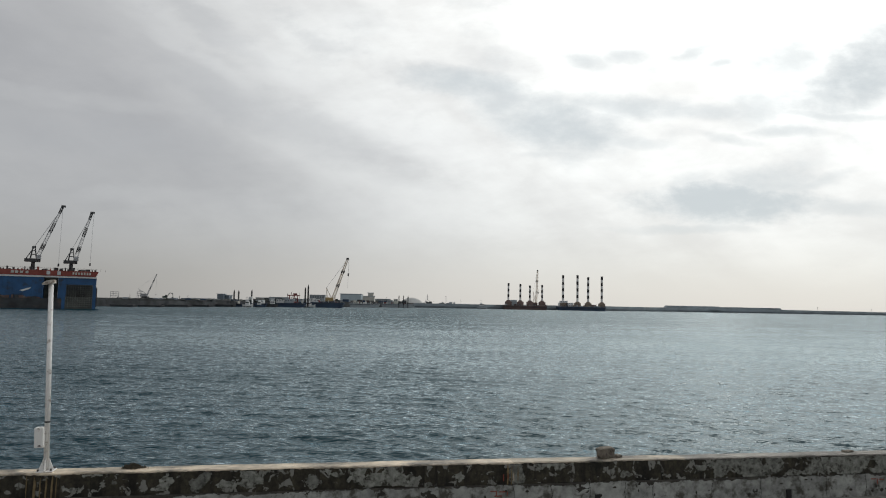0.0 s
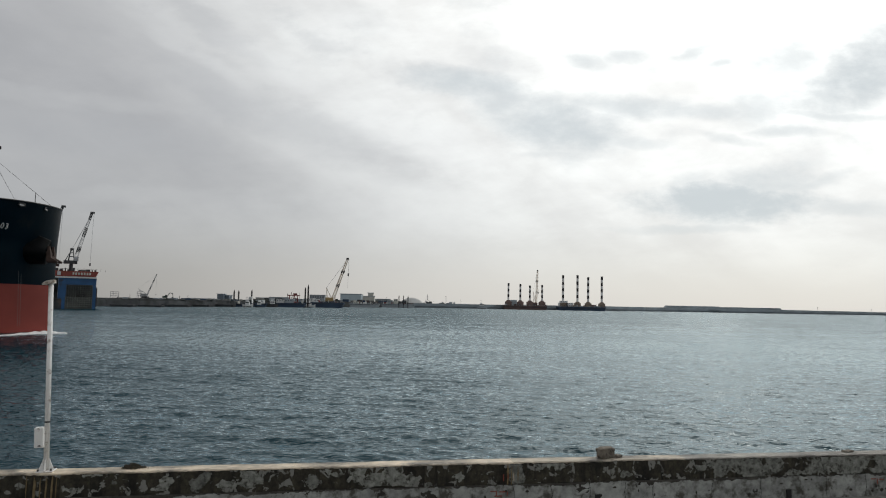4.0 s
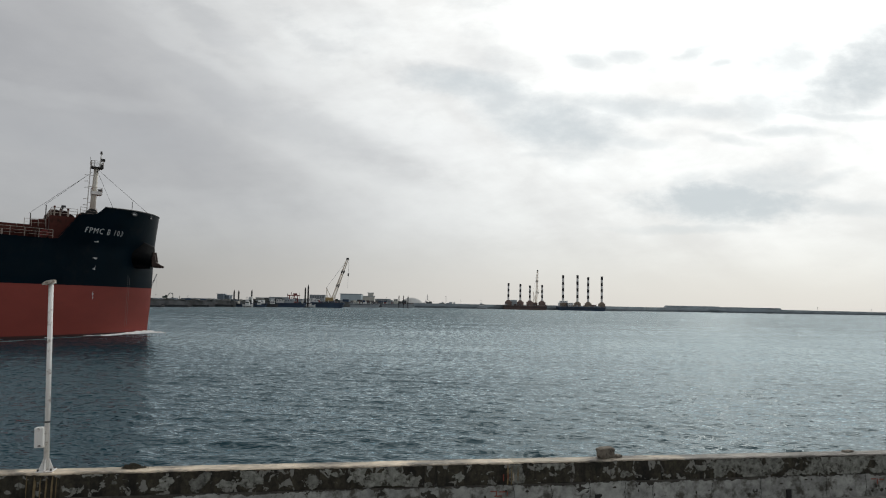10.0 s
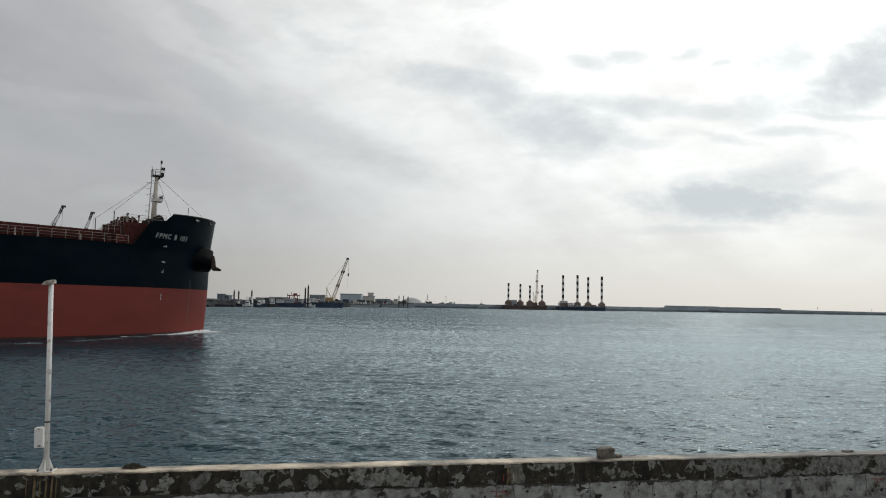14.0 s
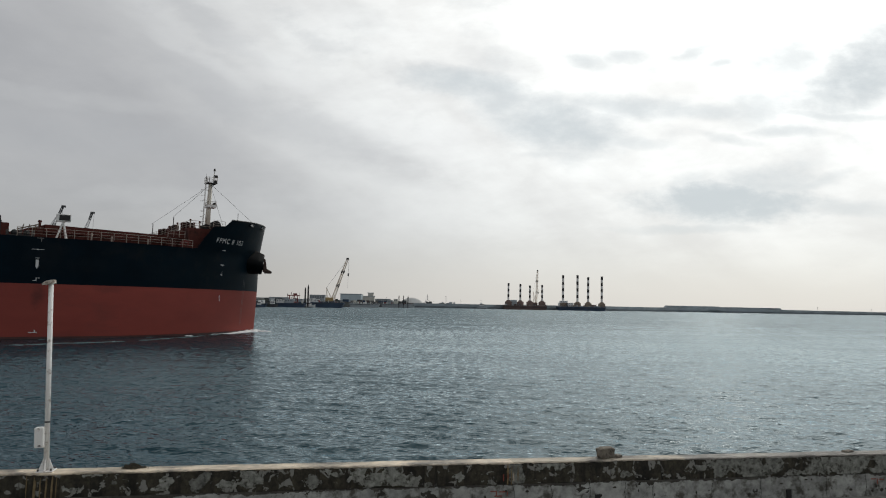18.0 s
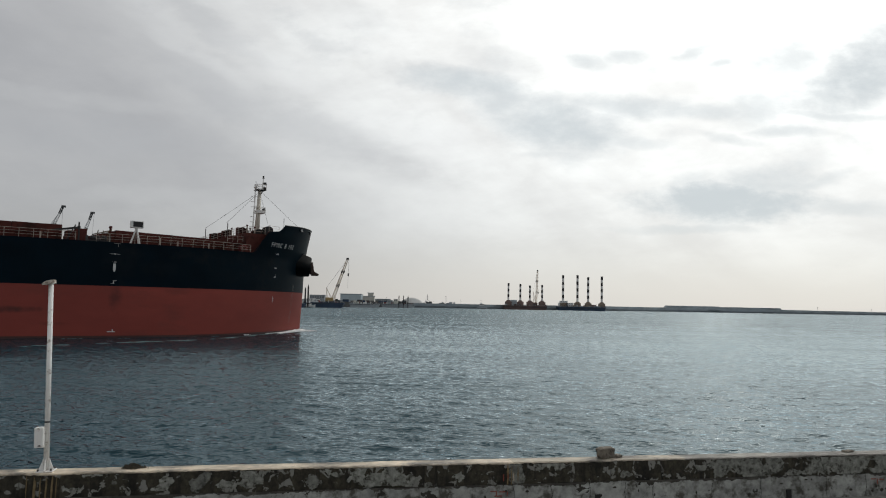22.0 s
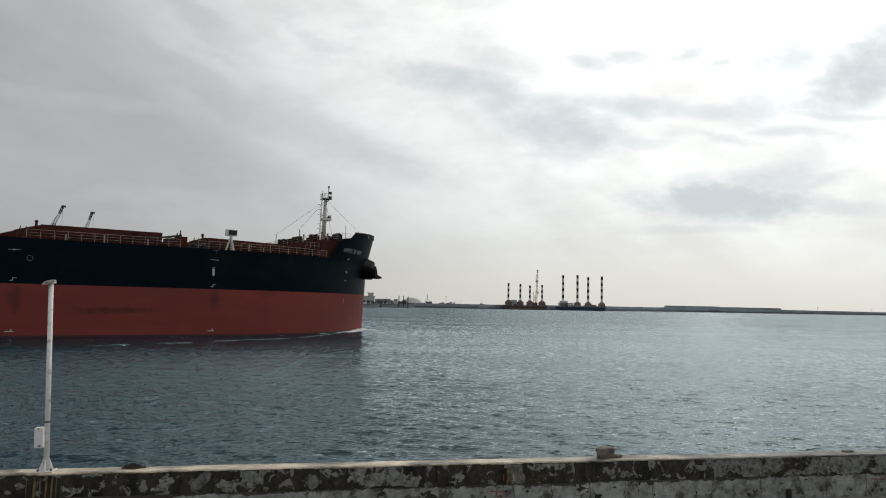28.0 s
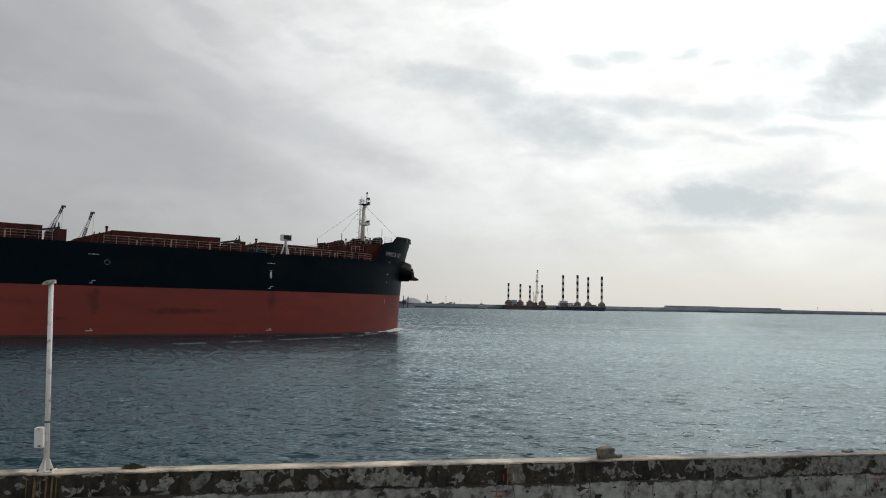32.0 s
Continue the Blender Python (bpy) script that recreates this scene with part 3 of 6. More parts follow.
def peeling_render(name, u0, u1, z0, z1, v, thick, mat, field, most, label):
    """Old render left standing on the wall's face where the field is positive: every patch one part, crumbs joined."""
    st = 0.0105
    n, m = int((u1 - u0) / st), int((z1 - z0) / st)
    keep = {(i, j) for i in range(n) for j in range(m) if field(u0 + (i + 0.5) * st, z0 + (j + 0.5) * st) > 0}
    isles = [q for q in grown(n, m, keep) if len(q) > 2]
    crumbs = [c for q in isles[most:] for c in q]
    for cells in isles[:most] + ([crumbs] if crumbs else []):
        cells_set, verts, faces, at = set(cells), [], [], {}

        def corner(i, j, front):
            key = (i, j, front)
            if key not in at:
                at[key] = len(verts)
                wob = 0.35 * st
                du, dz = wob * noise.noise((i * 0.9, j * 0.9, 3.0)), wob * noise.noise((i * 0.9, j * 0.9, 9.0))
                lift = thick * (1 + 0.5 * noise.noise((i * 0.12, j * 0.12, 5.0)))
                verts.append((u0 + i * st + du, v - lift if front else v + 0.012, z0 + j * st + dz))
            return at[key]
        for i, j in cells:
            faces.append((corner(i, j, 1), corner(i + 1, j, 1), corner(i + 1, j + 1, 1), corner(i, j + 1, 1)))
            for (di, dj), (a, b2) in (((0, -1), ((0, 0), (1, 0))), ((1, 0), ((1, 0), (1, 1))), ((0, 1), ((1, 1), (0, 1))), ((-1, 0), ((0, 1), (0, 0)))):
                if (i + di, j + dj) not in cells_set:
                    faces.append((corner(i + a[0], j + a[1], 0), corner(i + b2[0], j + b2[1], 0), corner(i + b2[0], j + b2[1], 1), corner(i + a[0], j + a[1], 1)))
        ob = mesh_part(name, verts, faces, M[mat], wall, label)
        if cells is crumbs:
            tagged(ob, kind="stuff")


def upper_field(u, z):
    """Where flaked render still clings to the upper course: bare and covered stretches alternate."""
    cover = np.interp(u, (-0.6, 0.5, 0.7, 2.0, 2.7, 2.85, 3.4, 3.55, 3.85, 4.0, 4.15, 4.3, 4.6, 4.75, 5.1, 5.25, 5.6, 5.75, 7.0, 7.2, 7.85, 8.0, 8.8, 8.95, 9.3, 9.7, 10.4, 10.55, 11.4, 11.6, 12.1, 12.3, 13.2, 13.5, 15),
                      (.12, .10, .24, .24, .26, .70, .66, .08, .10, .5, .5, .24, .22, .6, .58, .66, .6, .22, .16, .44, .40, .08, .10, .45, .34, .12, .14, .85, .85, .42, .48, .86, .84, .55, .5))
    big = noise.fractal((u * 3.6, z * 5.2, 1.7), 0.9, 2.1, 5)
    drip = noise.noise((u * 9.0, z * 1.3, 7.7))
    fine = noise.noise((u * 26.0, z * 26.0, 2.2))
    rim_z = 0.25 * max(0.0, 1 - (z - 2.585) / 0.05)
    return big * 0.9 + drip * 0.20 + fine * 0.10 + (cover - 0.5) * 1.25 - rim_z


def lower_field(u, z):
    """Render of the lower course: whole below, scalloped along its upper edge, cracked at the bays."""
    edge = 2.555 + 0.035 * noise.noise((u * 1.4, 0.0, 3.3)) + 0.03 * noise.fractal((u * 7.0, z * 2.0, 8.0), 0.9, 2.0, 4)
    bay = min(abs(u - q + 0.03 * noise.noise((z * 6.0, q, 1.0))) for q in (5.05, 7.12, 7.72, 8.36, 8.95, 9.42, 10.45, 11.32, 12.55, 13.3, 14.2))
    hole = noise.fractal((u * 4.5, z * 6.5, 4.4), 0.9, 2.1, 5) - (0.55 if 5.0 < u < 10.4 else 0.75)
    return min(edge - z, (bay - 0.007) * 1.0, -hole) if u > 2.2 else min(edge - z - 0.05, -hole - 0.25)


def flake(seed, u, z, w, h, thick=0.010, mat="patch", v=0.0, name="render_flake"):
    """An irregular flake of old cement render on the wall's face."""
    rng = random.Random(seed)
    n = 36
    ph = rng.random() * 9
    ring = []
    for k in range(n):
        a = k * math.tau / n
        r = 0.5 * (1 + 0.6 * noise.noise((math.cos(a) * 1.9 + ph, math.sin(a) * 1.9, ph)) + 0.28 * noise.noise((math.cos(a) * 5 + ph, math.sin(a) * 5, 4.0)) + rng.uniform(-0.04, 0.04))
        ring.append((u + w * r * math.cos(a), z + h * r * math.sin(a)))
    b = B()
    loft(b, [[(x, v + 0.012, q) for x, q in ring], [(x, v - thick, q) for x, q in ring]])
    bmesh.ops.recalc_face_normals(b, faces=b.faces[:])
    return part(name, b, M[mat], wall)


def wall_details():
    rng = random.Random(17)
    peeling_render("render_flake", -0.6, 14.9, 2.585, 2.872, 0.0, 0.009, "patch", upper_field, 150, "")
    peeling_render("render_slab", -0.6, 14.9, 2.205, 2.60, -0.034, 0.012, "slab", lower_field, 60, "")
    # dark missing pieces in the lower render
    for i in range(26):
        flake(600 + i, rng.uniform(2.5, 14.5), rng.uniform(2.3, 2.54), rng.uniform(0.02, 0.06), rng.uniform(0.02, 0.05), 0.004, mat="black_hole", v=-0.05, name="bare_spot")
    # drain holes as black blocks, the shade of their depth put into colour
    for u, z in ((8.48, 2.34), (11.83, 2.32)):
        b = B()
        box(b, (u, -0.05, z - 0.02), (0.085, 0.03, 0.15))
        part("weep_hole", b, M["black"], wall)
    for u, w, h in ((0.33, 0.012, 0.30), (0.43, 0.028, 0.36), (0.50, 0.012, 0.30), (0.575, 0.018, 0.34), (0.65, 0.026, 0.37), (0.70, 0.012, 0.28), (7.04, 0.03, 0.30), (7.10, 0.016, 0.32), (7.2, 0.02, 0.22)):
        flake(int(u * 100), u, 2.84 - h / 2, w, h, 0.004, mat="stain", v=-0.010, name="rust_streak")
    for u, z, w, h in ((6.80, 2.49, 0.09, 0.012), (6.85, 2.46, 0.012, 0.07), (6.94, 2.48, 0.10, 0.014), (7.02, 2.45, 0.012, 0.06), (6.97, 2.68, 0.014, 0.10), (7.04, 2.70, 0.012, 0.08), (6.88, 2.42, 0.12, 0.014),
                       (13.45, 2.50, 0.10, 0.014), (13.52, 2.46, 0.014, 0.09), (13.6, 2.49, 0.1, 0.014), (13.7, 2.47, 0.014, 0.1)):
        b = B()
        box(b, (u, -0.056 if z < 2.6 else -0.016, z), (w, 0.006, h))
        part("paint_mark", b, M["red_paint"], wall, "faded red painted scrawl")
    b = B()
    box(b, (7.13, -0.004, 2.745), (0.018, 0.01, 0.24))
    part("expansion_joint", b, M["cap"], wall)
    # broken leavings on the wall's top
    g = QUAY
    for nm, u, v, size, seed, rz, lab in (("concrete_stub", 8.72, 0.20, (0.30, 0.18, 0.165), 3, 14, "broken square concrete stub on top of the wall"),
                                          ("rubble_piece", 8.93, 0.20, (0.13, 0.12, 0.045), 8, 30, "flat scrap of rubble beside the concrete stub"),
                                          ("rubble_piece", 13.2, 0.22, (0.22, 0.12, 0.03), 9, 15, "thin scrap of rubble on the wall top")):
        p = g @ Vector((u, v, 0))
        lump(nm, (p.x, p.y, WALL_TOP - 0.004), size, seed, lab, rz + 11)


M["black_hole"] = material("dark_bare_concrete", (0.045, 0.04, 0.034), 0.95, vary=0.3, scale=12.0)
wall_details()


def moss_clump(u, v, n, seed):
    """A dry dark clump of moss and twigs."""
    rng = random.Random(seed)
    verts, faces = [], []
    for i in range(n):
        a, r = rng.uniform(0, math.tau), abs(rng.gauss(0, 0.5))
        c = Vector((0.16 * r * math.cos(a), 0.07 * r * math.sin(a), 0.0))
        tip = c + Vector((rng.gauss(0, 0.02), rng.gauss(0, 0.015), rng.uniform(0.015, 0.075) * max(0.25, 1 - 0.5 * r)))
        k = len(verts)
        s = rng.uniform(0.006, 0.014)
        verts += [c + Vector((s * math.cos(q), s * math.sin(q), -0.004)) for q in (0.0, 2.1, 4.2)] + [tip + Vector((s * 0.4, 0, 0)), tip - Vector((s * 0.4, 0, 0))]
        faces += [(k, k + 1, k + 4, k + 3), (k + 1, k + 2, k + 4), (k + 2, k, k + 3, k + 4)]
    ob = mesh_part("dry_moss", verts, faces, M["moss"])
    p = QUAY @ Vector((u, v, 0))
    ob.matrix_basis = pose(p.x, p.y, WALL_TOP, 0, 0, 11)
    return tagged(ob, "dark dry clump of moss and twigs on the wall top", "moss")


M["moss"] = material("dry_dark_moss", (0.075, 0.068, 0.052), 0.95, vary=0.6, scale=30.0)
moss_clump(1.62, 0.20, 420, 3)


# ---------------------------------------------------------------- bulk carrier
HALF, DECK, BOOT, LBOW = 19.85, 13.0, 6.85, 33.0


M["wet"] = material("wet_fouled_strip", (0.055, 0.018, 0.015), 0.35, vary=0.4, scale=0.5)


def stem(z):
    return float(np.interp(z, (-2, 0, 4, 7.5, 13, 18.7), (-0.9, -0.75, -0.52, -0.36, -0.3, 0.05)))


def half_breadth(x, z):
    s = min(1.0, max(0.0, (stem(z) - x) / LBOW))
    return HALF * (1 - (1 - s) ** 2) ** (1 / (0.92 + 0.034 * z + 0.4 * min(1.0, max(0.0, (z - 12.5) / 6.0)))) if s > 0 else 0.0


def rim(x):
    """Height of the hull's upper edge."""
    return float(np.interp(-x, (0, 5.0, 9.8, 10.8, 11.8, 13.2, 15.5, 16.3), (18.35, 18.25, 18.0, 16.95, 16.8, 16.55, 13.15, DECK)))


def build_hull(ship):
    cuts = sorted({*(33.0 * (i / 30) ** 2 for i in range(31)), 9.8, 10.4, 10.8, 11.8, 13.2, 14.4, 15.5, 16.3, 40, 60, 90, 120, 160, 200, 226})

    def skin(z_of, rows):
        verts, faces, n = [], [], 0
        for side in (-1, 1):
            for x in cuts:
                for r in range(rows + 1):
                    z = z_of(-x, r / rows)
                    xx = -x + stem(z) * max(0.0, 1 - x / LBOW)
                    y = half_breadth(xx, z)
                    if x > 200:
                        y *= 1 - 0.35 * ((x - 200) / 26) ** 2
                    verts.append((xx, side * y, z))
            m = rows + 1
            base = n
            for i in range(len(cuts) - 1):
                for r in range(rows):
                    a = base + i * m + r
                    q = (a, a + m, a + m + 1, a + 1)
                    faces.append(q if side > 0 else q[::-1])
            n = len(verts)
        m, h = rows + 1, len(verts) // 2
        last = (len(cuts) - 1) * m
        for r in range(rows):
            faces.append((last + r, last + r + 1, h + last + r + 1, h + last + r))
        return verts, faces

    v, f = skin(lambda x, q: -1.8 + q * (BOOT + 1.8), 16)
    mesh_part("lower_hull", v, f, M["hull_red"], ship, "dull red antifouling paint below the load line", True)
    v, f = skin(lambda x, q: BOOT + q * (rim(x) - BOOT), 18)
    mesh_part("upper_hull", v, f, M["hull_dark"], ship, "blue-black painted topsides", True)
    v, f = skin(lambda x, q: -1.0 + q * 0.95, 2)
    mesh_part("wet_band", [(x, y * 1.0008 + math.copysign(0.012, y), z) for x, y, z in v], f, M["wet"], ship, "dark wet strip along the waterline", True)
    # decks close the hull
    def deck(name, x0, x1, z, mat):
        xs = [x for x in cuts if x0 <= x <= x1]
        vs = [(-x, s * (half_breadth(-x, z) - 0.05), z) for x in xs for s in (-1, 1)]
        fs = [(2 * i, 2 * i + 2, 2 * i + 3, 2 * i + 1) for i in range(len(xs) - 1)]
        return mesh_part(name, vs, fs, mat, ship)
    deck("main_deck", 13.2, 226, DECK - 0.05, M["deck_red"])
    deck("forecastle_deck", 0.5, 13.2, 16.3, M["deck_red"])
    b = B()
    loft(b, [[(-13.0, -13.6, 12.9), (-16.6, -14.4, 12.9), (-16.6, 14.4, 12.9), (-13.0, 13.6, 12.9)], [(-13.0, -13.6, 16.3), (-16.6, -14.4, 16.3), (-16.6, 14.4, 16.3), (-13.0, 13.6, 16.3)]])
    house = part("forecastle_house", b, M["deck_red"], ship, "red-brown deckhouse under the forecastle deck")
    for y0, y1, h in ((-12.6, -9.6, 1.5), (-9.2, -4.4, 2.3), (-4.0, 0.2, 1.9), (0.6, 5.0, 2.4), (5.4, 9.8, 1.8)):
        b = B()
        box(b, (-17.35, (y0 + y1) / 2, DECK - 0.05 + h / 2), (1.25, y1 - y0, h), bevel=0.07)
        part("paint_store", b, M["deck_red"], house)
    for y in (-11.5, -7.0, -2.5, 2.5, 7.0, 11.5):
        b = B()
        box(b, (-16.65, y, 14.6), (0.14, 0.12, 3.2))
        part("stiffener", b, M["deck_red"], house)
    for y in (-9.0, 9.0):
        b = B()
        box(b, (-16.66, y, 14.0), (0.12, 0.9, 1.9), bevel=0.03)
        part("house_door", b, M["steel"], house)
    for sy in (-1, 1):
        b = B()
        tube(b, [(-a, sy * (half_breadth(-a, rim(-a)) - 0.02), rim(-a) + 0.02) for a in (12.9, 13.2, 15.5, 16.4)], 0.05)
        part("bulwark_edge", b, M["deck_red"], ship, "red-brown edge of the sloping bulwark end")


def on_hull(x, z, out=0.0):
    """The starboard hull surface at x, z, lifted by out."""
    e = 0.05
    y, dx, dz = half_breadth(x, z), half_breadth(x + e, z) - half_breadth(x - e, z), half_breadth(x, z + e) - half_breadth(x, z - e)
    n = Vector((-dx / (2 * e), 1, -dz / (2 * e))).normalized()
    return Vector((x + n.x * out, -(y + n.y * out), z + n.z * out))


def along(x0, z, d):
    """x on the starboard hull, d metres of girth forward of x0."""
    x, left = x0, abs(d)
    sg = 1 if d > 0 else -1
    while left > 1e-6:
        st = min(0.05, left)
        slope = (half_breadth(x + 0.02, z) - half_breadth(x - 0.02, z)) / 0.04
        x += sg * st / math.sqrt(1 + slope * slope)
        left -= st
    return x


def hull_plate(name, ship, x0, z0, shapes, mat, label=""):
    """Flat marks (lists of (u, v) corner rings) laid on the starboard side at x0, z0."""
    verts, faces = [], []
    for ring in shapes:
        k = len(verts)
        for u, v in ring:
            verts.append(on_hull(along(x0, z0 + v, u), z0 + v, 0.035))
        faces.append(tuple(range(k, k + len(ring))))
    return mesh_part(name, verts, faces, mat, ship, label)


def rect(u, v, w, h):
    return [(u - w / 2, v - h / 2), (u + w / 2, v - h / 2), (u + w / 2, v + h / 2), (u - w / 2, v + h / 2)]


def lettering(name, ship, text, x0, z0, size, spacing, mat, label):
    cu = bpy.data.curves.new("letters", "FONT")
    cu.body, cu.size, cu.space_character, cu.resolution_u = text, size, spacing, 3
    tmp = new("letters", cu)
    me = bpy.data.meshes.new_from_object(tmp.evaluated_get(bpy.context.evaluated_depsgraph_get()))
    bpy.data.objects.remove(tmp)
    cache = {}
    names = holder(name)
    names.parent = ship
    tagged(names, label)
    for v in me.vertices:
        u, w = v.co.x, v.co.y
        key = round(u, 3)
        if key not in cache:
            cache[key] = along(x0, z0 + 0.4, u)
        v.co = on_hull(cache[key] + 0.2 * w, z0 + w, 0.04)
    # one part for each letter
    bm = bmesh.new()
    bm.from_mesh(me)
    bpy.data.meshes.remove(me)
    todo = set(bm.verts)
    while todo:
        stack, isle = [todo.pop()], set()
        while stack:
            v = stack.pop()
            isle.add(v)
            for e in v.link_edges:
                o = e.other_vert(v)
                if o in todo:
                    todo.discard(o)
                    stack.append(o)
        keys = {v: i for i, v in enumerate(isle)}
        faces = [tuple(keys[v] for v in f.verts) for f in bm.faces if f.verts[0] in isle]
        mesh_part("letter", [v.co.copy() for v in keys], faces, mat, names)
    bm.free()
    return names


def build_marks(ship):
    lettering("ship_name", ship, "FPMC B 103", -12.3, 14.3, 1.1, 1.24, M["mark"], "white painted ship name")
    for x, up in ((-36.95, True), (-63.25, False)):
        hull_plate("load_mark", ship, x, 11.35, [rect(0, 0, 1.4, 0.05), rect(0, 0, 0.2, 0.14)], M["mark"], "white tug position mark")
        if up:
            hull_plate("arrow_mark", ship, x, 9.5, [[(-0.17, 0.5), (-0.17, -0.4), (0, -0.7), (0.17, -0.4), (0.17, 0.5)], rect(0, 0.72, 0.44, 0.06)], M["mark"], "white downward arrow mark")
            hull_plate("tick_mark", ship, x + 0.2, 12.75, [rect(0, 0.1, 0.8, 0.07), rect(0.15, -0.2, 0.07, 0.4)], M["mark_faint"])
        hull_plate("frame_mark", ship, x, 7.4, [rect(0.22, 0.2, 0.5, 0.06), rect(0, 0, 0.08, 0.42), rect(-0.2, -0.16, 0.36, 0.07)], M["mark"])
        hull_plate("low_mark", ship, x, 0.5, [rect(0, 0, 1.0, 0.12), rect(0.2, 0.15, 0.15, 0.35)], M["mark"])
    ring = [(0.38 * math.cos(a * math.tau / 24), 0.38 * math.sin(a * math.tau / 24)) for a in range(24)]
    hull_plate("load_line_disc", ship, -61.4, 10.3, [[ring[i], ring[(i + 1) % 24], tuple(0.84 * c for c in ring[(i + 1) % 24]), tuple(0.84 * c for c in ring[i])] for i in range(24)], M["mark_faint"], "pale ring painted on the dark side")
    for z, shp in ((13.15, [rect(0, 0, 0.75, 0.09), rect(0.25, 0.11, 0.4, 0.08)]), (10.85, [rect(0, 0, 0.8, 0.10), rect(0.1, -0.12, 0.3, 0.08)]),
                   (9.5, [[(0.0, -0.35), (0.16, -0.35), (0.16, 0.3)], rect(-0.1, -0.22, 0.4, 0.08)]), (5.6, [rect(0.15, 0.1, 0.45, 0.08), rect(0.1, 0.1, 0.09, 0.65), rect(0.2, -0.42, 0.16, 0.28)])):
        hull_plate("bow_mark", ship, -10.5, z, shp, M["mark"])
    hull_plate("draught_line", ship, -4.75, 4.8, [rect(-0.02 * k, k * 0.4, 0.045, 0.4) for k in range(-9, 9)], M["mark_faint"], "thin pale line beside the draught marks")
    for i in range(24):
        hull_plate("draught_mark", ship, -4.9 - 0.012 * i, 1.0 + i * 0.33, [rect(0, 0, 0.09, 0.14)], M["mark_faint"])


def build_anchor(ship, sy):
    """Bolster that stands out of the bow, with the anchor housed at its end."""
    def ring(c, r, tilt, n=22):
        c = Vector(c)
        d = Vector(tilt).normalized()
        s = d.cross(Vector((0, 0, 1))).normalized()
        t = s.cross(d)
        # egg-shaped: narrow above, full below
        return [c + s * math.cos(k * math.tau / n) * r[0] * (1 - 0.80 * max(0.0, math.sin(k * math.tau / n)) ** 1.1) + t * math.sin(k * math.tau / n) * r[1] for k in range(n)]
    ax = (0.94, -0.34, -0.12)
    b = B()
    rings = [ring((-7.6, -3.8, 12.7), (2.3, 3.0), ax), ring((-5.6, -4.6, 12.4), (2.25, 2.7), ax), ring((-4.0, -5.2, 12.1), (2.05, 2.35), ax),
             ring((-2.6, -5.7, 11.8), (1.8, 2.0), ax), ring((-1.7, -6.0, 11.6), (1.6, 1.8), ax), ring((-1.55, -6.05, 11.57), (1.4, 1.6), ax), ring((-2.1, -5.9, 11.65), (1.0, 1.0), ax)]
    loft(b, rings)
    for v in b.verts:
        v.co.y *= sy
    if sy < 0:
        bmesh.ops.reverse_faces(b, faces=b.faces[:])
    part("anchor_bolster", b, M["bolster"], ship, "rounded dark anchor bolster", True)
    anchor = holder("anchor", pose(0.12, 0, -0.15))
    anchor.parent = ship
    tagged(anchor, "rust-brown stockless anchor housed at the bow")
    b = B()
    rod(b, (-3.0, -5.5 * sy, 11.75), (-1.3, -6.1 * sy, 11.4), 0.3, 0.34, 10)
    part("shank", b, M["rust"], anchor)
    b = B()
    box(b, (-1.4, -6.1 * sy, 10.8), (0.7, 1.4, 0.8), rz=-0.35 * sy, bevel=0.14)
    part("crown", b, M["rust"], anchor)
    s, o = Vector((0.34, 0.94 * sy, 0)), Vector((0.94, -0.34 * sy, 0))
    for k in (-1, 1):
        b = B()
        c = Vector((-1.4, -6.1 * sy, 0.35)) + s * 0.85 * k
        rings = []
        for z, wd, f0, f1 in ((12.3, 0.10, -0.15, 0.05), (11.5, 0.34, -0.2, 0.22), (10.6, 0.48, -0.2, 0.35), (10.1, 0.5, -0.15, 1.25), (9.85, 0.42, 0.0, 1.15)):
            p = c + Vector((0, 0, z))
            rings.append([p - s * wd + o * f0, p + s * wd + o * f0, p + s * wd * 0.8 + o * f1, p - s * wd * 0.8 + o * f1])
        loft(b, rings)
        part("fluke", b, M["rust"], anchor)


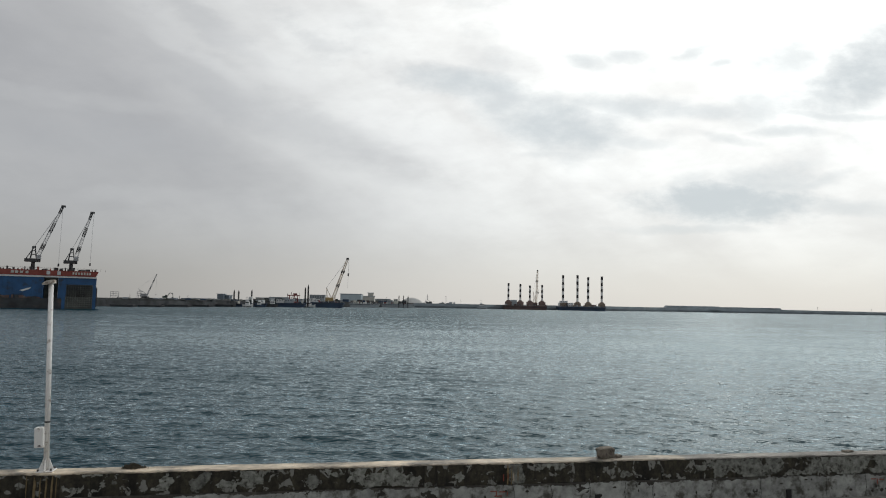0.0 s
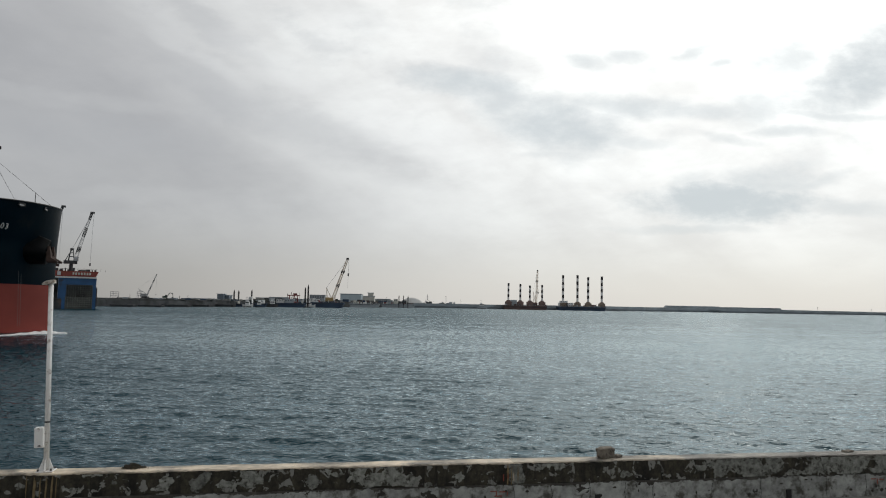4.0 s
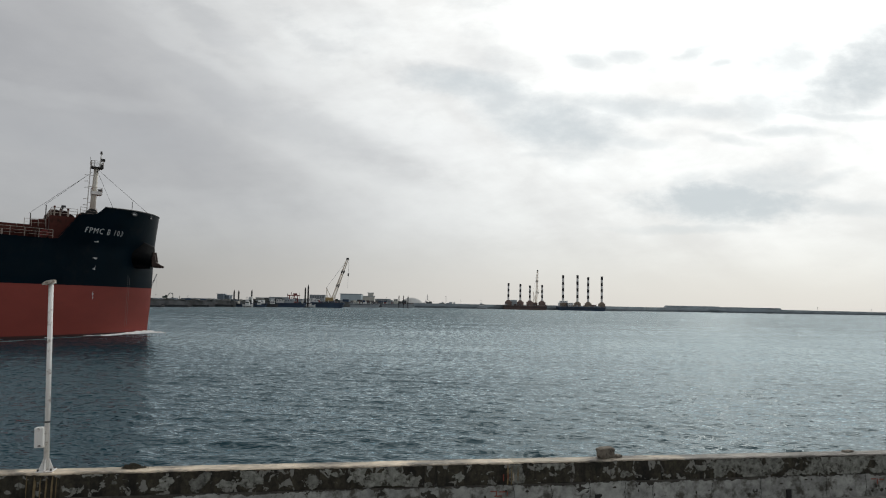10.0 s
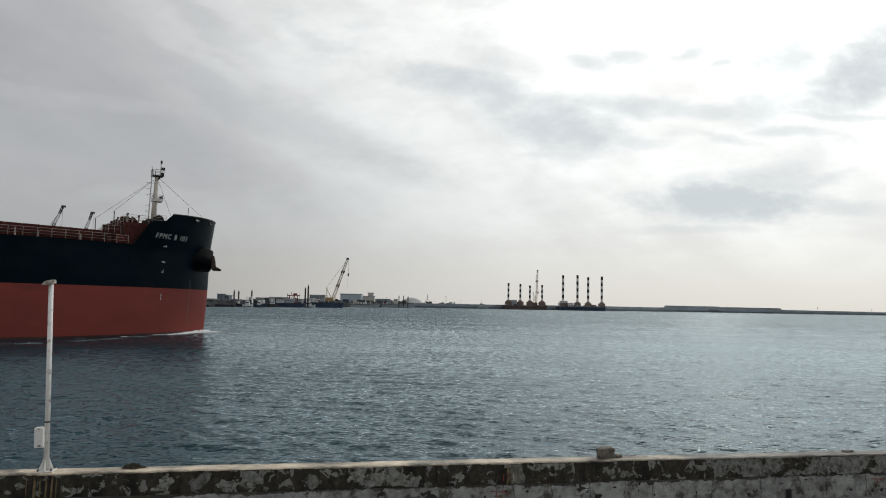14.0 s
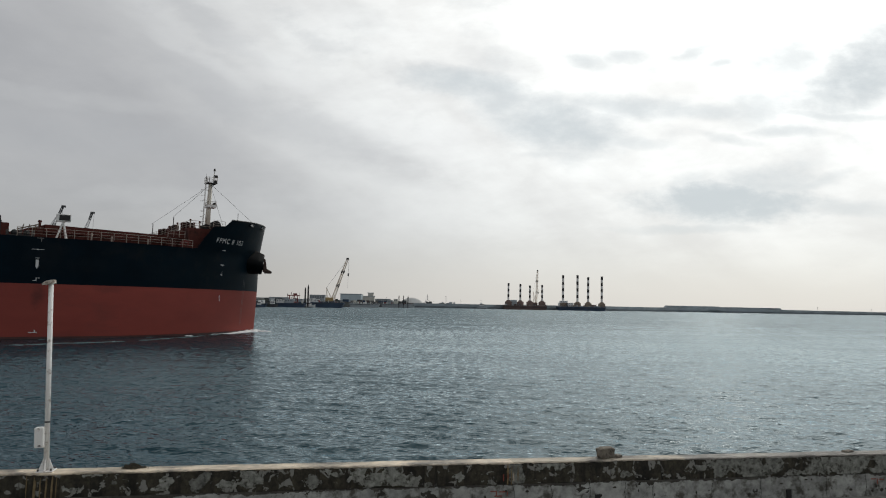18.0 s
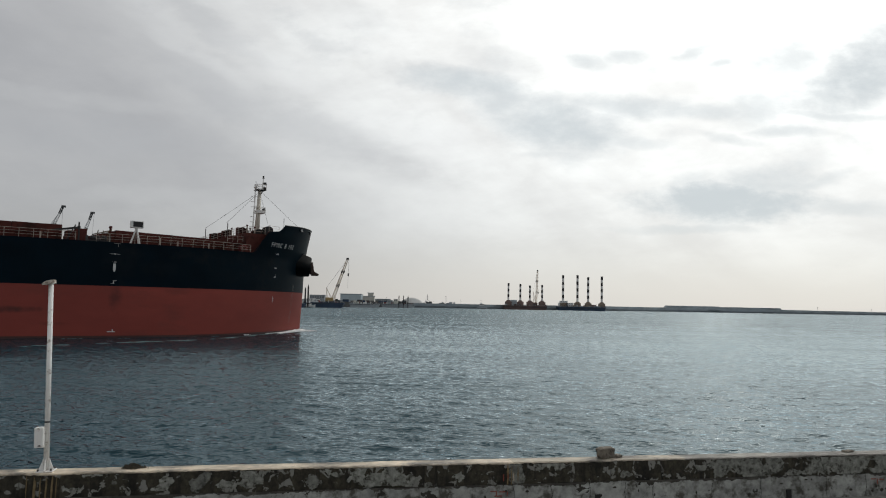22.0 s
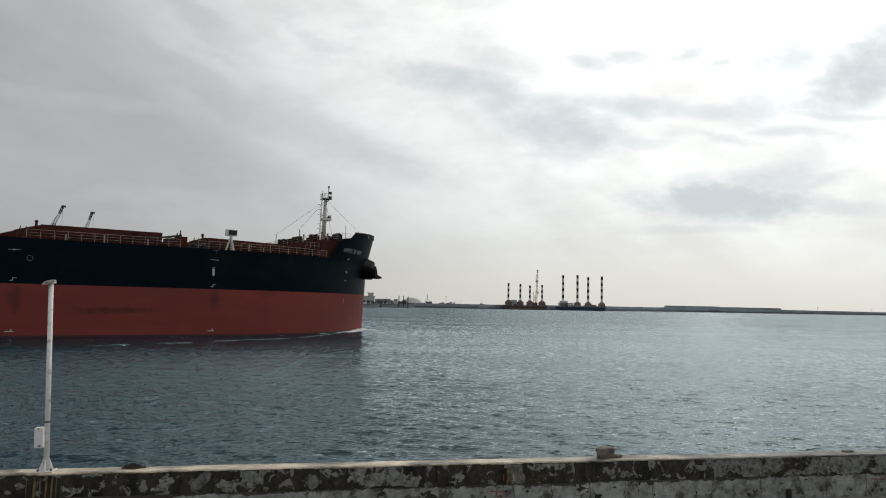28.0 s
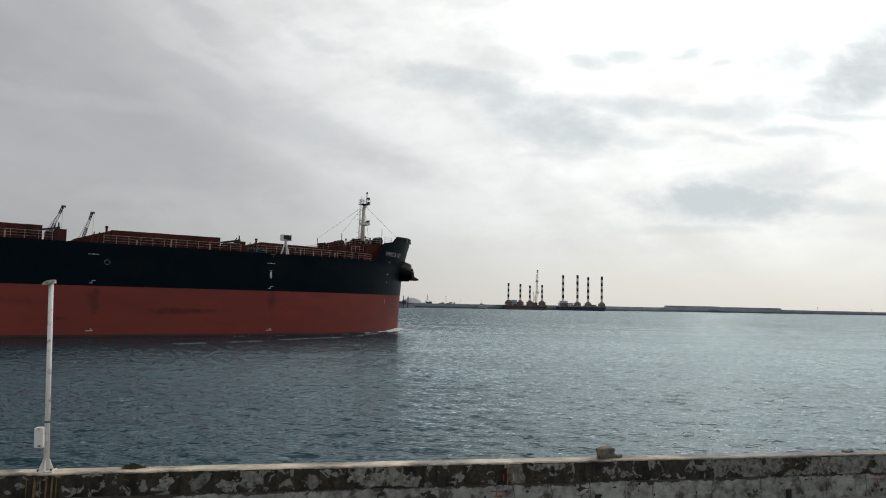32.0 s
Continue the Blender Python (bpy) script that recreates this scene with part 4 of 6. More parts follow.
def build_foremast(ship):
    mast = holder("foremast", pose(-9.7, 0, 16.2))
    mast.parent = ship
    tagged(mast, "white steel foremast with platforms, ladder and navigation lights")
    b = B()
    rod(b, (-0.25, 0, 0), (0.05, 0, 9.6), 0.50, 0.33, 16)
    part("trunk", b, M["mast_cream"], mast, smooth=True)
    for x0, x1, h in ((-0.7, -0.95, 1.5), (-0.35, -0.3, 1.15)):
        b = B()
        rod(b, (x0, -0.5, 9.7), (x1, -0.5, 9.7 + h), 0.045, 0.03, 6)
        part("whip_antenna", b, M["steel"], mast)
    for y in (-0.75, 0.75):
        b = B()
        rod(b, (0.05, 0.25 * y, 8.75), (0.6, y, 9.6), 0.06, n=6)
        part("platform_bracket", b, M["steel"], mast)
    b = B()
    box(b, (0.75, -0.6, 9.98), (0.45, 0.4, 0.5), bevel=0.06)
    part("lamp_box", b, M["black"], mast)
    for z, w, off in ((5.35, 1.5, 0.25), (9.65, 1.8, 0.1)):
        b = B()
        box(b, (off, 0, z), (w, 1.9, 0.14))
        pl = part("platform", b, M["steel"] if z > 8 else M["white"], mast)
        b = B()
        for x, y in itertools.product((-w / 2 + 0.05, w / 2 - 0.05), (-0.9, 0, 0.9)):
            rod(b, (x + off, y, z), (x + off, y, z + 1.0), 0.035, n=5)
        for h in (0.5, 1.0):
            for y in (-0.9, 0.9):
                rod(b, (off - w / 2, y, z + h), (off + w / 2, y, z + h), 0.03, n=5)
            for x in (-w / 2, w / 2):
                rod(b, (off + x, -0.9, z + h), (off + x, 0.9, z + h), 0.03, n=5)
        part("guard_rail", b, M["rail"], pl)
        if z > 8:
            continue
        b = B()
        for y in (-0.93, 0.93):
            box(b, (off, y, z + 0.22), (w, 0.03, 0.42))
        for x in (-w / 2, w / 2):
            box(b, (off + x, 0, z + 0.22), (0.03, 1.84, 0.42))
        part("toe_plate", b, M["white"], pl)
    b = B()
    for y in (-0.22, 0.22):
        rod(b, (-1.05, y, 0), (-0.75, y, 10.6), 0.05, n=6)
    for i in range(30):
        rod(b, (-1.05 + i * 0.01, -0.22, 0.3 + i * 0.36), (-1.05 + i * 0.01, 0.22, 0.3 + i * 0.36), 0.03, n=5)
    part("ladder", b, M["white"], mast)
    for z in (2.6, 3.6, 4.6, 6.4, 7.4, 8.4):
        b = B()
        for k in range(10):
            a0, a1 = (math.pi * (0.5 + q / 10) for q in (k, k + 1))
            rod(b, (-1.0 + 0.55 * math.cos(a0), 0.36 * math.sin(a0), z), (-1.0 + 0.55 * math.cos(a1), 0.36 * math.sin(a1), z), 0.03, n=4)
        part("safety_hoop", b, M["white"], mast)
    for z in (2, 4, 6.6, 8.4):
        b = B()
        rod(b, (-1.0, 0, z), (-0.2, 0, z), 0.04, n=5)
        part("ladder_bracket", b, M["rail"], mast)
    b = B()
    rod(b, (0.55, 0, 9.65), (0.65, 0, 12.0), 0.16, 0.08, 8)
    part("topmast", b, M["white"], mast)
    b = B()
    box(b, (0.95, 0, 11.0), (0.6, 0.5, 0.45), bevel=0.08)
    part("masthead_light", b, M["black"], mast, "black masthead navigation light")
    b = B()
    rod(b, (0.65, 0, 11.95), (0.65, 0, 12.4), 0.2, 0.14, 10)
    part("top_light", b, M["steel"], mast)
    b = B()
    rod(b, (0.5, -0.3, 5.9), (1.0, -0.5, 5.9), 0.3, 0.36, 12)
    part("floodlight", b, M["black"], mast)
    for a, e in (((-0.5, -0.3, 8.9), (-7.05, -3.8, 2.55)), ((-0.5, 0.3, 8.9), (-8.65, 4.2, 2.0)), ((0.3, 0, 9.4), (9.0, -0.6, 2.15)), ((0.2, 0.3, 9.3), (4.6, 5.6, 1.8))):
        b = B()
        rod(b, a, e, 0.025, n=5)
        part("stay", b, M["wire"], mast)
    return mast


def build_roller(ship, x, y):
    """Dark fairlead: pedestal, two rollers and a drum head at the deck edge."""
    ro = holder("roller_fairlead", pose(x, y, DECK))
    ro.parent = ship
    tagged(ro, "dark steel roller fairlead at the deck edge")
    b = B()
    box(b, (0, 0, 0.12), (1.7, 1.0, 0.24), bevel=0.05)
    part("bed", b, M["black"], ro)
    b = B()
    rod(b, (0, -0.45, 0.5), (0, 0.45, 0.5), 0.38, n=20)
    part("drum", b, M["black"], ro, smooth=True)
    for dx in (-0.75, 0.75):
        b = B()
        rod(b, (dx, 0, 0.2), (dx, 0, 0.85), 0.2, 0.17, 10)
        part("roller", b, M["steel"], ro)


def build_winch(ship, x, y, z, r=0.8, w=2.6):
    paint = M["black"] if x > -12.5 else M["winch"]
    wn = holder("mooring_winch", pose(x, y, z))
    wn.parent = ship
    b = B()
    rod(b, (0, -w / 2, r + 0.35), (0, w / 2, r + 0.35), r * 0.62, n=18)
    part("drum", b, paint, wn, smooth=True)
    for yy in (-w / 2, 0.05 * w, w / 2):
        b = B()
        rod(b, (0, yy - 0.07, r + 0.35), (0, yy + 0.07, r + 0.35), r, n=20)
        part("flange", b, paint, wn)
    b = B()
    box(b, (0, 0, 0.18), (r * 1.8, w * 1.05, 0.36), bevel=0.04)
    part("bed", b, M["deck_red"], wn)
    b = B()
    box(b, (-0.2, w / 2 + 0.5, 0.75), (0.9, 0.8, 1.3), bevel=0.1)
    part("gear_case", b, M["deck_red"], wn)


def build_bulwark(ship):
    for i, x in enumerate((-2.4, -5.4)):
        for sy in (1, -1):
            z = 17.75
            c = on_hull(x, z, 0.03)
            fl = holder("fairlead", Matrix.Identity(4))
            fl.parent = ship
            w = 0.55 if i else 0.36
            tang = (on_hull(x + 0.3, z) - on_hull(x - 0.3, z)).normalized()
            b = B()
            up = Vector((0, 0, 0.2))
            out = Vector((tang.y, -tang.x, 0)).normalized() * (1 if tang.x > 0 else -1)
            pts = [c + tang * w * math.cos(a * math.tau / 16) + up * math.sin(a * math.tau / 16) for a in range(16)]
            loft(b, [pts, [p + out * 0.06 for p in pts]])
            for v in b.verts:
                v.co.y *= sy
            # solid white plate: the sky seen through the port is painted on
            part("opening", b, M["mark"], fl, "white plate standing in for daylight through the mooring port")
            b = B()
            tube(b, [pts[a % 16] + out * 0.08 for a in range(17)], 0.09)
            for v in b.verts:
                v.co.y *= sy
            part("fairlead_rim", b, M["black"], fl)
    xs = [-0.15 - 9.6 * (i / 16) ** 2 for i in range(17)]
    for sy in (1, -1):
        b = B()
        tube(b, [(p.x, p.y * sy, rim(a) + 0.03) for a, p in ((a, on_hull(a, 18.2)) for a in xs)], 0.10)
        part("bulwark_capping", b, M["black"], ship)


M["reel_red"] = material("bright_red_deck_paint", (0.15, 0.022, 0.02), 0.7, vary=0.25, scale=1.0)
M["yellow"] = material("ochre_paint", (0.075, 0.045, 0.022), 0.7, vary=0.25, scale=1.0)


def build_hatch(ship, x0, x1, w0, w1, z0, z1, ramp):
    """Hatch from x0 (forward) to x1, half widths w0 and w1: coaming with stays and a cover in panels."""
    h = holder("cargo_hatch", Matrix.Identity(4))
    h.parent = ship
    tagged(h, "red-brown steel cargo hatch with side-rolling cover")
    zc = z0 + (z1 - z0) * 0.52
    def slab(name, a, b2, lo, hi, grow, mat, parent):
        b = B()
        wa, wb = (w0 + (w1 - w0) * (x0 - q) / (x0 - x1) + grow for q in (a, b2))
        loft(b, [[(a, -wa, lo), (b2, -wb, lo), (b2, wb, lo), (a, wa, lo)], [(a, -wa, hi), (b2, -wb, hi), (b2, wb, hi), (a, wa, hi)]])
        return part(name, b, mat, parent)
    slab("coaming", x0, x1, z0 - 0.1, zc, 0.0, M["deck_red"], h)
    n = 8
    for i in range(n):
        a, b2 = x0 + (x1 - x0) * i / n - 0.03, x0 + (x1 - x0) * (i + 1) / n + 0.03
        slab("cover_panel", a, b2, zc + 0.05, z1 - 0.015 * (i % 2), 0.35, M["deck_red"], h)
    b = B()
    loft(b, [[(x1 - 0.05, -w1, z0), (x1 - ramp, -w1, z0), (x1 - ramp, w1, z0), (x1 - 0.05, w1, z0)],
             [(x1 - 0.05, -w1 - 0.2, z1 - 0.1), (x1 - ramp, -w1 - 0.2, z0 + 1.0), (x1 - ramp, w1 + 0.2, z0 + 1.0), (x1 - 0.05, w1 + 0.2, z1 - 0.1)]])
    part("cover_ramp", b, M["deck_red"], h, "sloping rail ramp at the hatch end")
    b = B()
    rod(b, (x1 - 0.5, -10.4, z0), (x1 - 0.5, -10.4, z1 + 0.45), 0.2, 0.17, 8)
    rod(b, (x1 - 0.5, -10.4, z1 + 0.35), (x1 - 0.5, -10.4, z1 + 0.65), 0.27, 0.2, 8)
    part("vent_post", b, M["deck_red"], h)
    b = B()
    for k in range(3):
        rod(b, (x1 - 3.2 + k * 0.9, -13.5, z0), (x1 - 2.6 + k * 0.7, -13.5, z0 + 2.1), 0.07, n=5)
    rod(b, (x1 - 3.4, -13.5, z0 + 1.4), (x1 - 0.8, -13.5, z0 + 2.2), 0.09, n=5)
    part("ramp_stand", b, M["yellow"], h, "ochre painted steel stand")
    m = 11
    for i in range(m):
        q = x0 + (x1 - x0) * (i + 0.5) / m
        w = w0 + (w1 - w0) * (i + 0.5) / m
        for sy in (-1, 1):
            b = B()
            loft(b, [[(q - 0.04, sy * w, z0), (q - 0.04, sy * (w + 0.7), z0), (q - 0.04, sy * (w + 0.12), zc), (q - 0.04, sy * w, zc)],
                     [(q + 0.04, sy * w, z0), (q + 0.04, sy * (w + 0.7), z0), (q + 0.04, sy * (w + 0.12), zc), (q + 0.04, sy * w, zc)]])
            part("coaming_stay", b, M["deck_red"], h)
    return h


def build_derrick(ship, x, y):
    """Post with a short stowed jib between two hatches."""
    d = holder("hose_crane", pose(x, y, DECK))
    d.parent = ship
    tagged(d, "dark post with a stowed jib beside the hatch")
    b = B()
    box(b, (0.3, 0.6, 0.95), (1.5, 1.6, 1.9), bevel=0.08)
    part("deck_house", b, M["deck_red"], d)
    b = B()
    box(b, (-0.3, 4.2, 0.9), (1.9, 3.4, 1.8), bevel=0.08)
    box(b, (-0.1, 8.8, 0.75), (1.6, 4.2, 1.5), bevel=0.08)
    part("machinery_casing", b, M["deck_red"], d, "red-brown hatch machinery casing")
    b = B()
    rod(b, (0, 0, 0), (0, 0, 2.2), 0.26, 0.22, 10)
    rod(b, (0, 0, 2.2), (0, 0, 2.85), 0.12, 0.09, 8)
    part("post", b, M["black"], d)
    b = B()
    loft(b, [[(0.1, -0.2, 1.85), (0.1, 0.2, 1.85), (0.1, 0.2, 2.2), (0.1, -0.2, 2.2)], [(-3.4, -0.15, 1.35), (-3.4, 0.15, 1.35), (-3.4, 0.15, 1.55), (-3.4, -0.15, 1.55)]])
    part("jib", b, M["black"], d)
    b = B()
    rod(b, (-1.6, 0, 0), (-0.4, 0, 2.4), 0.09, n=6)
    rod(b, (-1.2, 0.5, 0), (-1.2, 0.5, 1.6), 0.08, n=6)
    part("brace", b, M["black"], d)


def build_rail(ship, x0, x1, foot=DECK):
    rail = holder("deck_rail", Matrix.Identity(4))
    rail.parent = ship
    tagged(rail, "cream painted deck guard rail")
    n = max(1, round((x0 - x1) / 1.65))
    xs = [x0 + (x1 - x0) * i / n for i in range(n + 1)]
    edge = [(x, -(half_breadth(x, foot) - 0.25)) for x in xs]
    b = B()
    rod(b, (0, 0, 0), (0, 0, 1.2), 0.036, n=5)
    proto = part("rail_post", b, M["rail"], rail)
    proto.matrix_basis = pose(*edge[0], foot)
    for x, y in edge[1:]:
        share("rail_post", proto, rail, pose(x, y, foot))
    for z in (0.42, 0.8, 1.2):
        b = B()
        tube(b, [(*p, foot + z) for p in edge], 0.03 if z > 1 else 0.02, 5)
        part("rail_bar", b, M["rail"], rail)


def build_cross_rail(ship):
    """Guard rail along the after edge of the forecastle."""
    rail = holder("forecastle_rail", Matrix.Identity(4))
    rail.parent = ship
    tagged(rail, "cream guard rail along the forecastle edge")
    pts = [(-13.2, -13.7)] + [(-16.4, -14.2 + 28.4 * i / 12) for i in range(13)] + [(-13.2, 13.7)]
    b = B()
    rod(b, (0, 0, 0), (0, 0, 1.15), 0.04, n=5)
    proto = part("rail_post", b, M["rail"], rail)
    proto.matrix_basis = pose(*pts[0], 16.3)
    for p in pts[1:]:
        share("rail_post", proto, rail, pose(*p, 16.3))
    for z in (0.4, 0.78, 1.15):
        b = B()
        tube(b, [(*p, 16.3 + z) for p in pts], 0.03, 5)
        part("rail_bar", b, M["rail"], rail)


def build_air_pipe(ship, x, y, z, h):
    """Goose-neck air pipe with a round head."""
    ap = holder("air_pipe", pose(x, y, z))
    ap.parent = ship
    b = B()
    rod(b, (0, 0, 0), (0, 0, h), 0.11, n=8)
    part("pipe", b, M["rail"], ap, "cream painted pipe")
    b = B()
    rod(b, (0, 0, h - 0.05), (0, 0, h + 0.2), 0.17, 0.13, 10)
    part("head", b, M["deck_red"], ap, "red-brown vent head")


def build_deck_store(ship):
    """Small locker on a legged platform beside the first hatch, with a red reel under it."""
    st = holder("platform_locker", pose(-18.3, -13.2, DECK - 0.35))
    st.parent = ship
    tagged(st, "red-brown steel locker on a small railed platform")
    b = B()
    box(b, (0, 0, 1.95), (2.6, 2.0, 0.12))
    part("platform", b, M["deck_red"], st)
    for x, y in itertools.product((-1.1, 1.1), (-0.8, 0.8)):
        b = B()
        rod(b, (x, y, 0.3), (x, y, 1.95), 0.08, n=6)
        part("leg", b, M["deck_red"], st)
    for x, h in ((-0.1, 0.95), (0.75, 1.1)):
        b = B()
        box(b, (x, 0, 2.0 + h / 2), (0.8, 1.2, h), bevel=0.06)
        part("locker", b, M["deck_red"], st)
    b = B()
    for x in (-1.25, -0.4, 0.4, 1.25):
        rod(b, (x, -0.95, 2.0), (x, -0.95, 3.0), 0.035, n=5)
    for z in (2.5, 3.0):
        rod(b, (-1.25, -0.95, z), (1.25, -0.95, z), 0.025, n=5)
    part("platform_rail", b, M["rail"], st)
    reel = holder("hose_reel", pose(-17.2, -14.6, DECK))
    reel.parent = ship
    b = B()
    rod(b, (0, -0.7, 0.7), (0, 0.7, 0.7), 0.38, n=14)
    part("drum", b, M["reel_red"], reel, "bright red drum", True)
    for y in (-0.7, 0.7):
        b = B()
        rod(b, (0, y - 0.05, 0.7), (0, y + 0.05, 0.7), 0.55, n=16)
        part("flange", b, M["reel_red"], reel)
        b = B()
        box(b, (0, y * 1.15, 0.45), (0.5, 0.1, 0.9))
        part("bracket", b, M["deck_red"], reel)


def build_light_post(ship, x, y):
    lp = holder("floodlight_post", pose(x, y, DECK))
    lp.parent = ship
    tagged(lp, "white tripod post with a dark floodlight box")
    for dx, dy in ((-0.75, 0), (0.45, -0.3), (0.45, 0.5)):
        b = B()
        rod(b, (dx, dy, 0), (0, 0, 2.4), 0.13, 0.11, 6)
        part("leg", b, M["white"], lp)
    b = B()
    box(b, (0, 0, 2.85), (1.75, 0.8, 1.0), bevel=0.05)
    part("lamp_box", b, M["white"], lp, "white steel lamp housing")
    b = B()
    box(b, (0.1, -0.42, 2.86), (1.3, 0.06, 0.74))
    part("lamp_glass", b, M["black"], lp, "black lamp front")
    b = B()
    box(b, (0, 0, 2.32), (0.5, 0.4, 0.12))
    part("mounting_plate", b, M["white"], lp)


def build_ship():
    ship = tagged(holder("bulk_carrier"), "large bulk carrier with blue-black topsides and red lower hull", "cargo ship")
    build_hull(ship)
    build_marks(ship)
    build_anchor(ship, 1)
    build_anchor(ship, -1)
    build_foremast(ship)
    build_bulwark(ship)
    for x, y, z, r, w in ((-15.8, -1.5, 16.3, 0.58, 1.6), (-15.0, 3.2, 16.3, 0.58, 1.6), (-14.2, -5.8, 16.3, 0.6, 1.4), (-15.6, -9.0, 16.3, 0.5, 1.1), (-14.0, 8.0, 16.3, 0.48, 1.6),
                          (-13.2, -2.4, 16.3, 0.55, 1.8), (-11.9, -6.2, 16.3, 0.58, 1.6), (-10.9, -8.4, 16.3, 0.8, 1.4), (-11.5, 6.0, 16.3, 0.6, 1.8), (-15.9, 6.0, 16.3, 0.55, 1.2)):
        build_winch(ship, x, y, z, r, w)
    build_hatch(ship, -18.0, -35.8, 6.6, 11.3, DECK, 15.45, 4.6)
    build_hatch(ship, -42.9, -59.8, 11.3, 11.3, DECK, 15.7, 5.0)
    build_hatch(ship, -69.1, -86.0, 11.3, 11.3, DECK, 15.7, 5.0)
    build_derrick(ship, -41.3, -16.4)
    build_derrick(ship, -67.5, -16.4)
    for x in (-38.3, -39.7):
        build_roller(ship, x, -18.4)
    build_rail(ship, -16.2, -39.4)
    build_rail(ship, -42.0, -62.0)
    build_rail(ship, -68.5, -100.0)
    build_rail(ship, -10.8, -13.0, 16.5)
    build_cross_rail(ship)
    for x, y, z, h in ((-16.0, -12.8, 16.3, 1.3), (-15.2, -12.0, 16.3, 0.9), (-14.2, -11.4, 16.3, 1.2), (-16.1, -7.6, 16.3, 1.0), (-16.1, -4.9, 16.3, 1.4), (-22.0, -12.4, DECK, 1.3), (-27.5, -15.2, DECK, 1.1), (-30.2, -15.8, DECK, 1.4),
                       (-46.0, -16.6, DECK, 1.2), (-52.0, -16.6, DECK, 1.4), (-57.0, -16.6, DECK, 1.1), (-74.0, -16.6, DECK, 1.3)):
        build_air_pipe(ship, x, y, z, h)
    build_deck_store(ship)
    for x, y, z0, z1 in ((-16.5, -3.8, 16.2, 18.85), (-18.1, 4.2, 12.9, 18.3), (-3.6, 2.8, 16.2, 21.3)):
        b = B()
        rod(b, (x, y, z0), (x, y, z1), 0.07 if x < -10 else 0.05, n=6)
        part("stay_post" if x < -10 else "whip_aerial", b, M["steel"], ship)
    build_light_post(ship, -34.1, -18.6)
    return ship


ship = build_ship()


# ---------------------------------------------------------------- far shore
M["quay_far"] = material("dark_far_quay_concrete", (0.075, 0.08, 0.083), 0.9, vary=0.45, scale=0.15, stain=(0.04, 0.04, 0.04), stain_amount=0.3, stain_scale=0.06, each=0.25)
M["mole_low"] = material("dark_breakwater_foot", (0.135, 0.16, 0.175), 0.9, vary=0.25, scale=0.08, each=0.2)
# the mole's pale blue cast is distance haze put into its colour
M["mole"] = material("haze_blue_breakwater_concrete", (0.29, 0.335, 0.365), 0.9, vary=0.2, scale=0.05, stain=(0.20, 0.22, 0.23), stain_amount=0.25, stain_scale=0.03, each=0.12)
M["dock_blue"] = material("dock_blue_paint", (0.022, 0.085, 0.20), 0.6, vary=0.25, scale=0.2, stain=(0.03, 0.04, 0.06), stain_amount=0.2, stain_scale=0.25)
M["dock_red"] = material("dock_red_paint", (0.29, 0.072, 0.056), 0.65, vary=0.2, scale=0.2, stain=(0.22, 0.06, 0.04), stain_amount=0.2, stain_scale=0.3)
M["dock_rust"] = material("dock_rusty_pontoon", (0.045, 0.048, 0.052), 0.85, vary=0.4, scale=0.25, stain=(0.12, 0.095, 0.075), stain_amount=0.3, stain_scale=0.2)
M["dock_grey"] = material("dock_inner_grey", (0.075, 0.08, 0.07), 0.8, vary=0.45, scale=0.3)
M["crane_grey"] = material("crane_grey_paint", (0.36, 0.37, 0.38), 0.6, vary=0.2, scale=0.5)
M["scaffold"] = material("dull_scaffold_tube", (0.17, 0.175, 0.165), 0.7, vary=0.3, scale=0.5)
M["crane_dark"] = material("crane_dark_paint", (0.05, 0.052, 0.055), 0.65, vary=0.3, scale=0.5)
M["crane_red"] = material("crane_red_paint", (0.20, 0.05, 0.042), 0.6, vary=0.2, scale=0.5)
M["crane_yellow"] = material("crane_yellow_paint", (0.36, 0.255, 0.11), 0.6, vary=0.2, scale=0.5)
M["barge_blue"] = material("barge_blue_paint", (0.032, 0.058, 0.10), 0.7, vary=0.3, scale=0.1)
M["barge_brown"] = material("barge_red_brown_paint", (0.13, 0.088, 0.08), 0.8, vary=0.35, scale=0.1, stain=(0.15, 0.11, 0.09), stain_amount=0.3, stain_scale=0.08)
M["leg_dark"] = material("leg_black_paint", (0.03, 0.028, 0.03), 0.7, vary=0.3, scale=0.2)
M["leg_white"] = material("leg_white_paint", (0.78, 0.77, 0.75), 0.7, vary=0.1, scale=0.2)
# far buildings and panes: greyed and paled in colour for the haze between
M["shed_blue"] = material("pale_blue_cladding", (0.46, 0.54, 0.58), 0.6, vary=0.08, scale=0.2)
M["shed_grey"] = material("haze_grey_building", (0.34, 0.375, 0.40), 0.8, vary=0.2, scale=0.1)
M["shed_cream"] = material("cream_plant_cladding", (0.54, 0.53, 0.48), 0.7, vary=0.2, scale=0.15)
M["boat_white"] = material("white_boat_paint", (0.68, 0.69, 0.68), 0.5, vary=0.1, scale=0.2)
M["pane_far"] = material("haze_dulled_window_glass", (0.13, 0.145, 0.155), 0.3, vary=0.2, scale=1.0)
M["crane_cream"] = material("cream_crane_paint", (0.78, 0.68, 0.57), 0.6, vary=0.2, scale=0.5)
M["jack_red"] = material("red_brown_jacking_house_paint", (0.185, 0.13, 0.115), 0.8, vary=0.35, scale=0.15, stain=(0.12, 0.07, 0.06), stain_amount=0.3, stain_scale=0.12)
M["flats"] = material("haze_blue_flats", (0.15, 0.185, 0.22), 0.8, vary=0.15, scale=0.15)
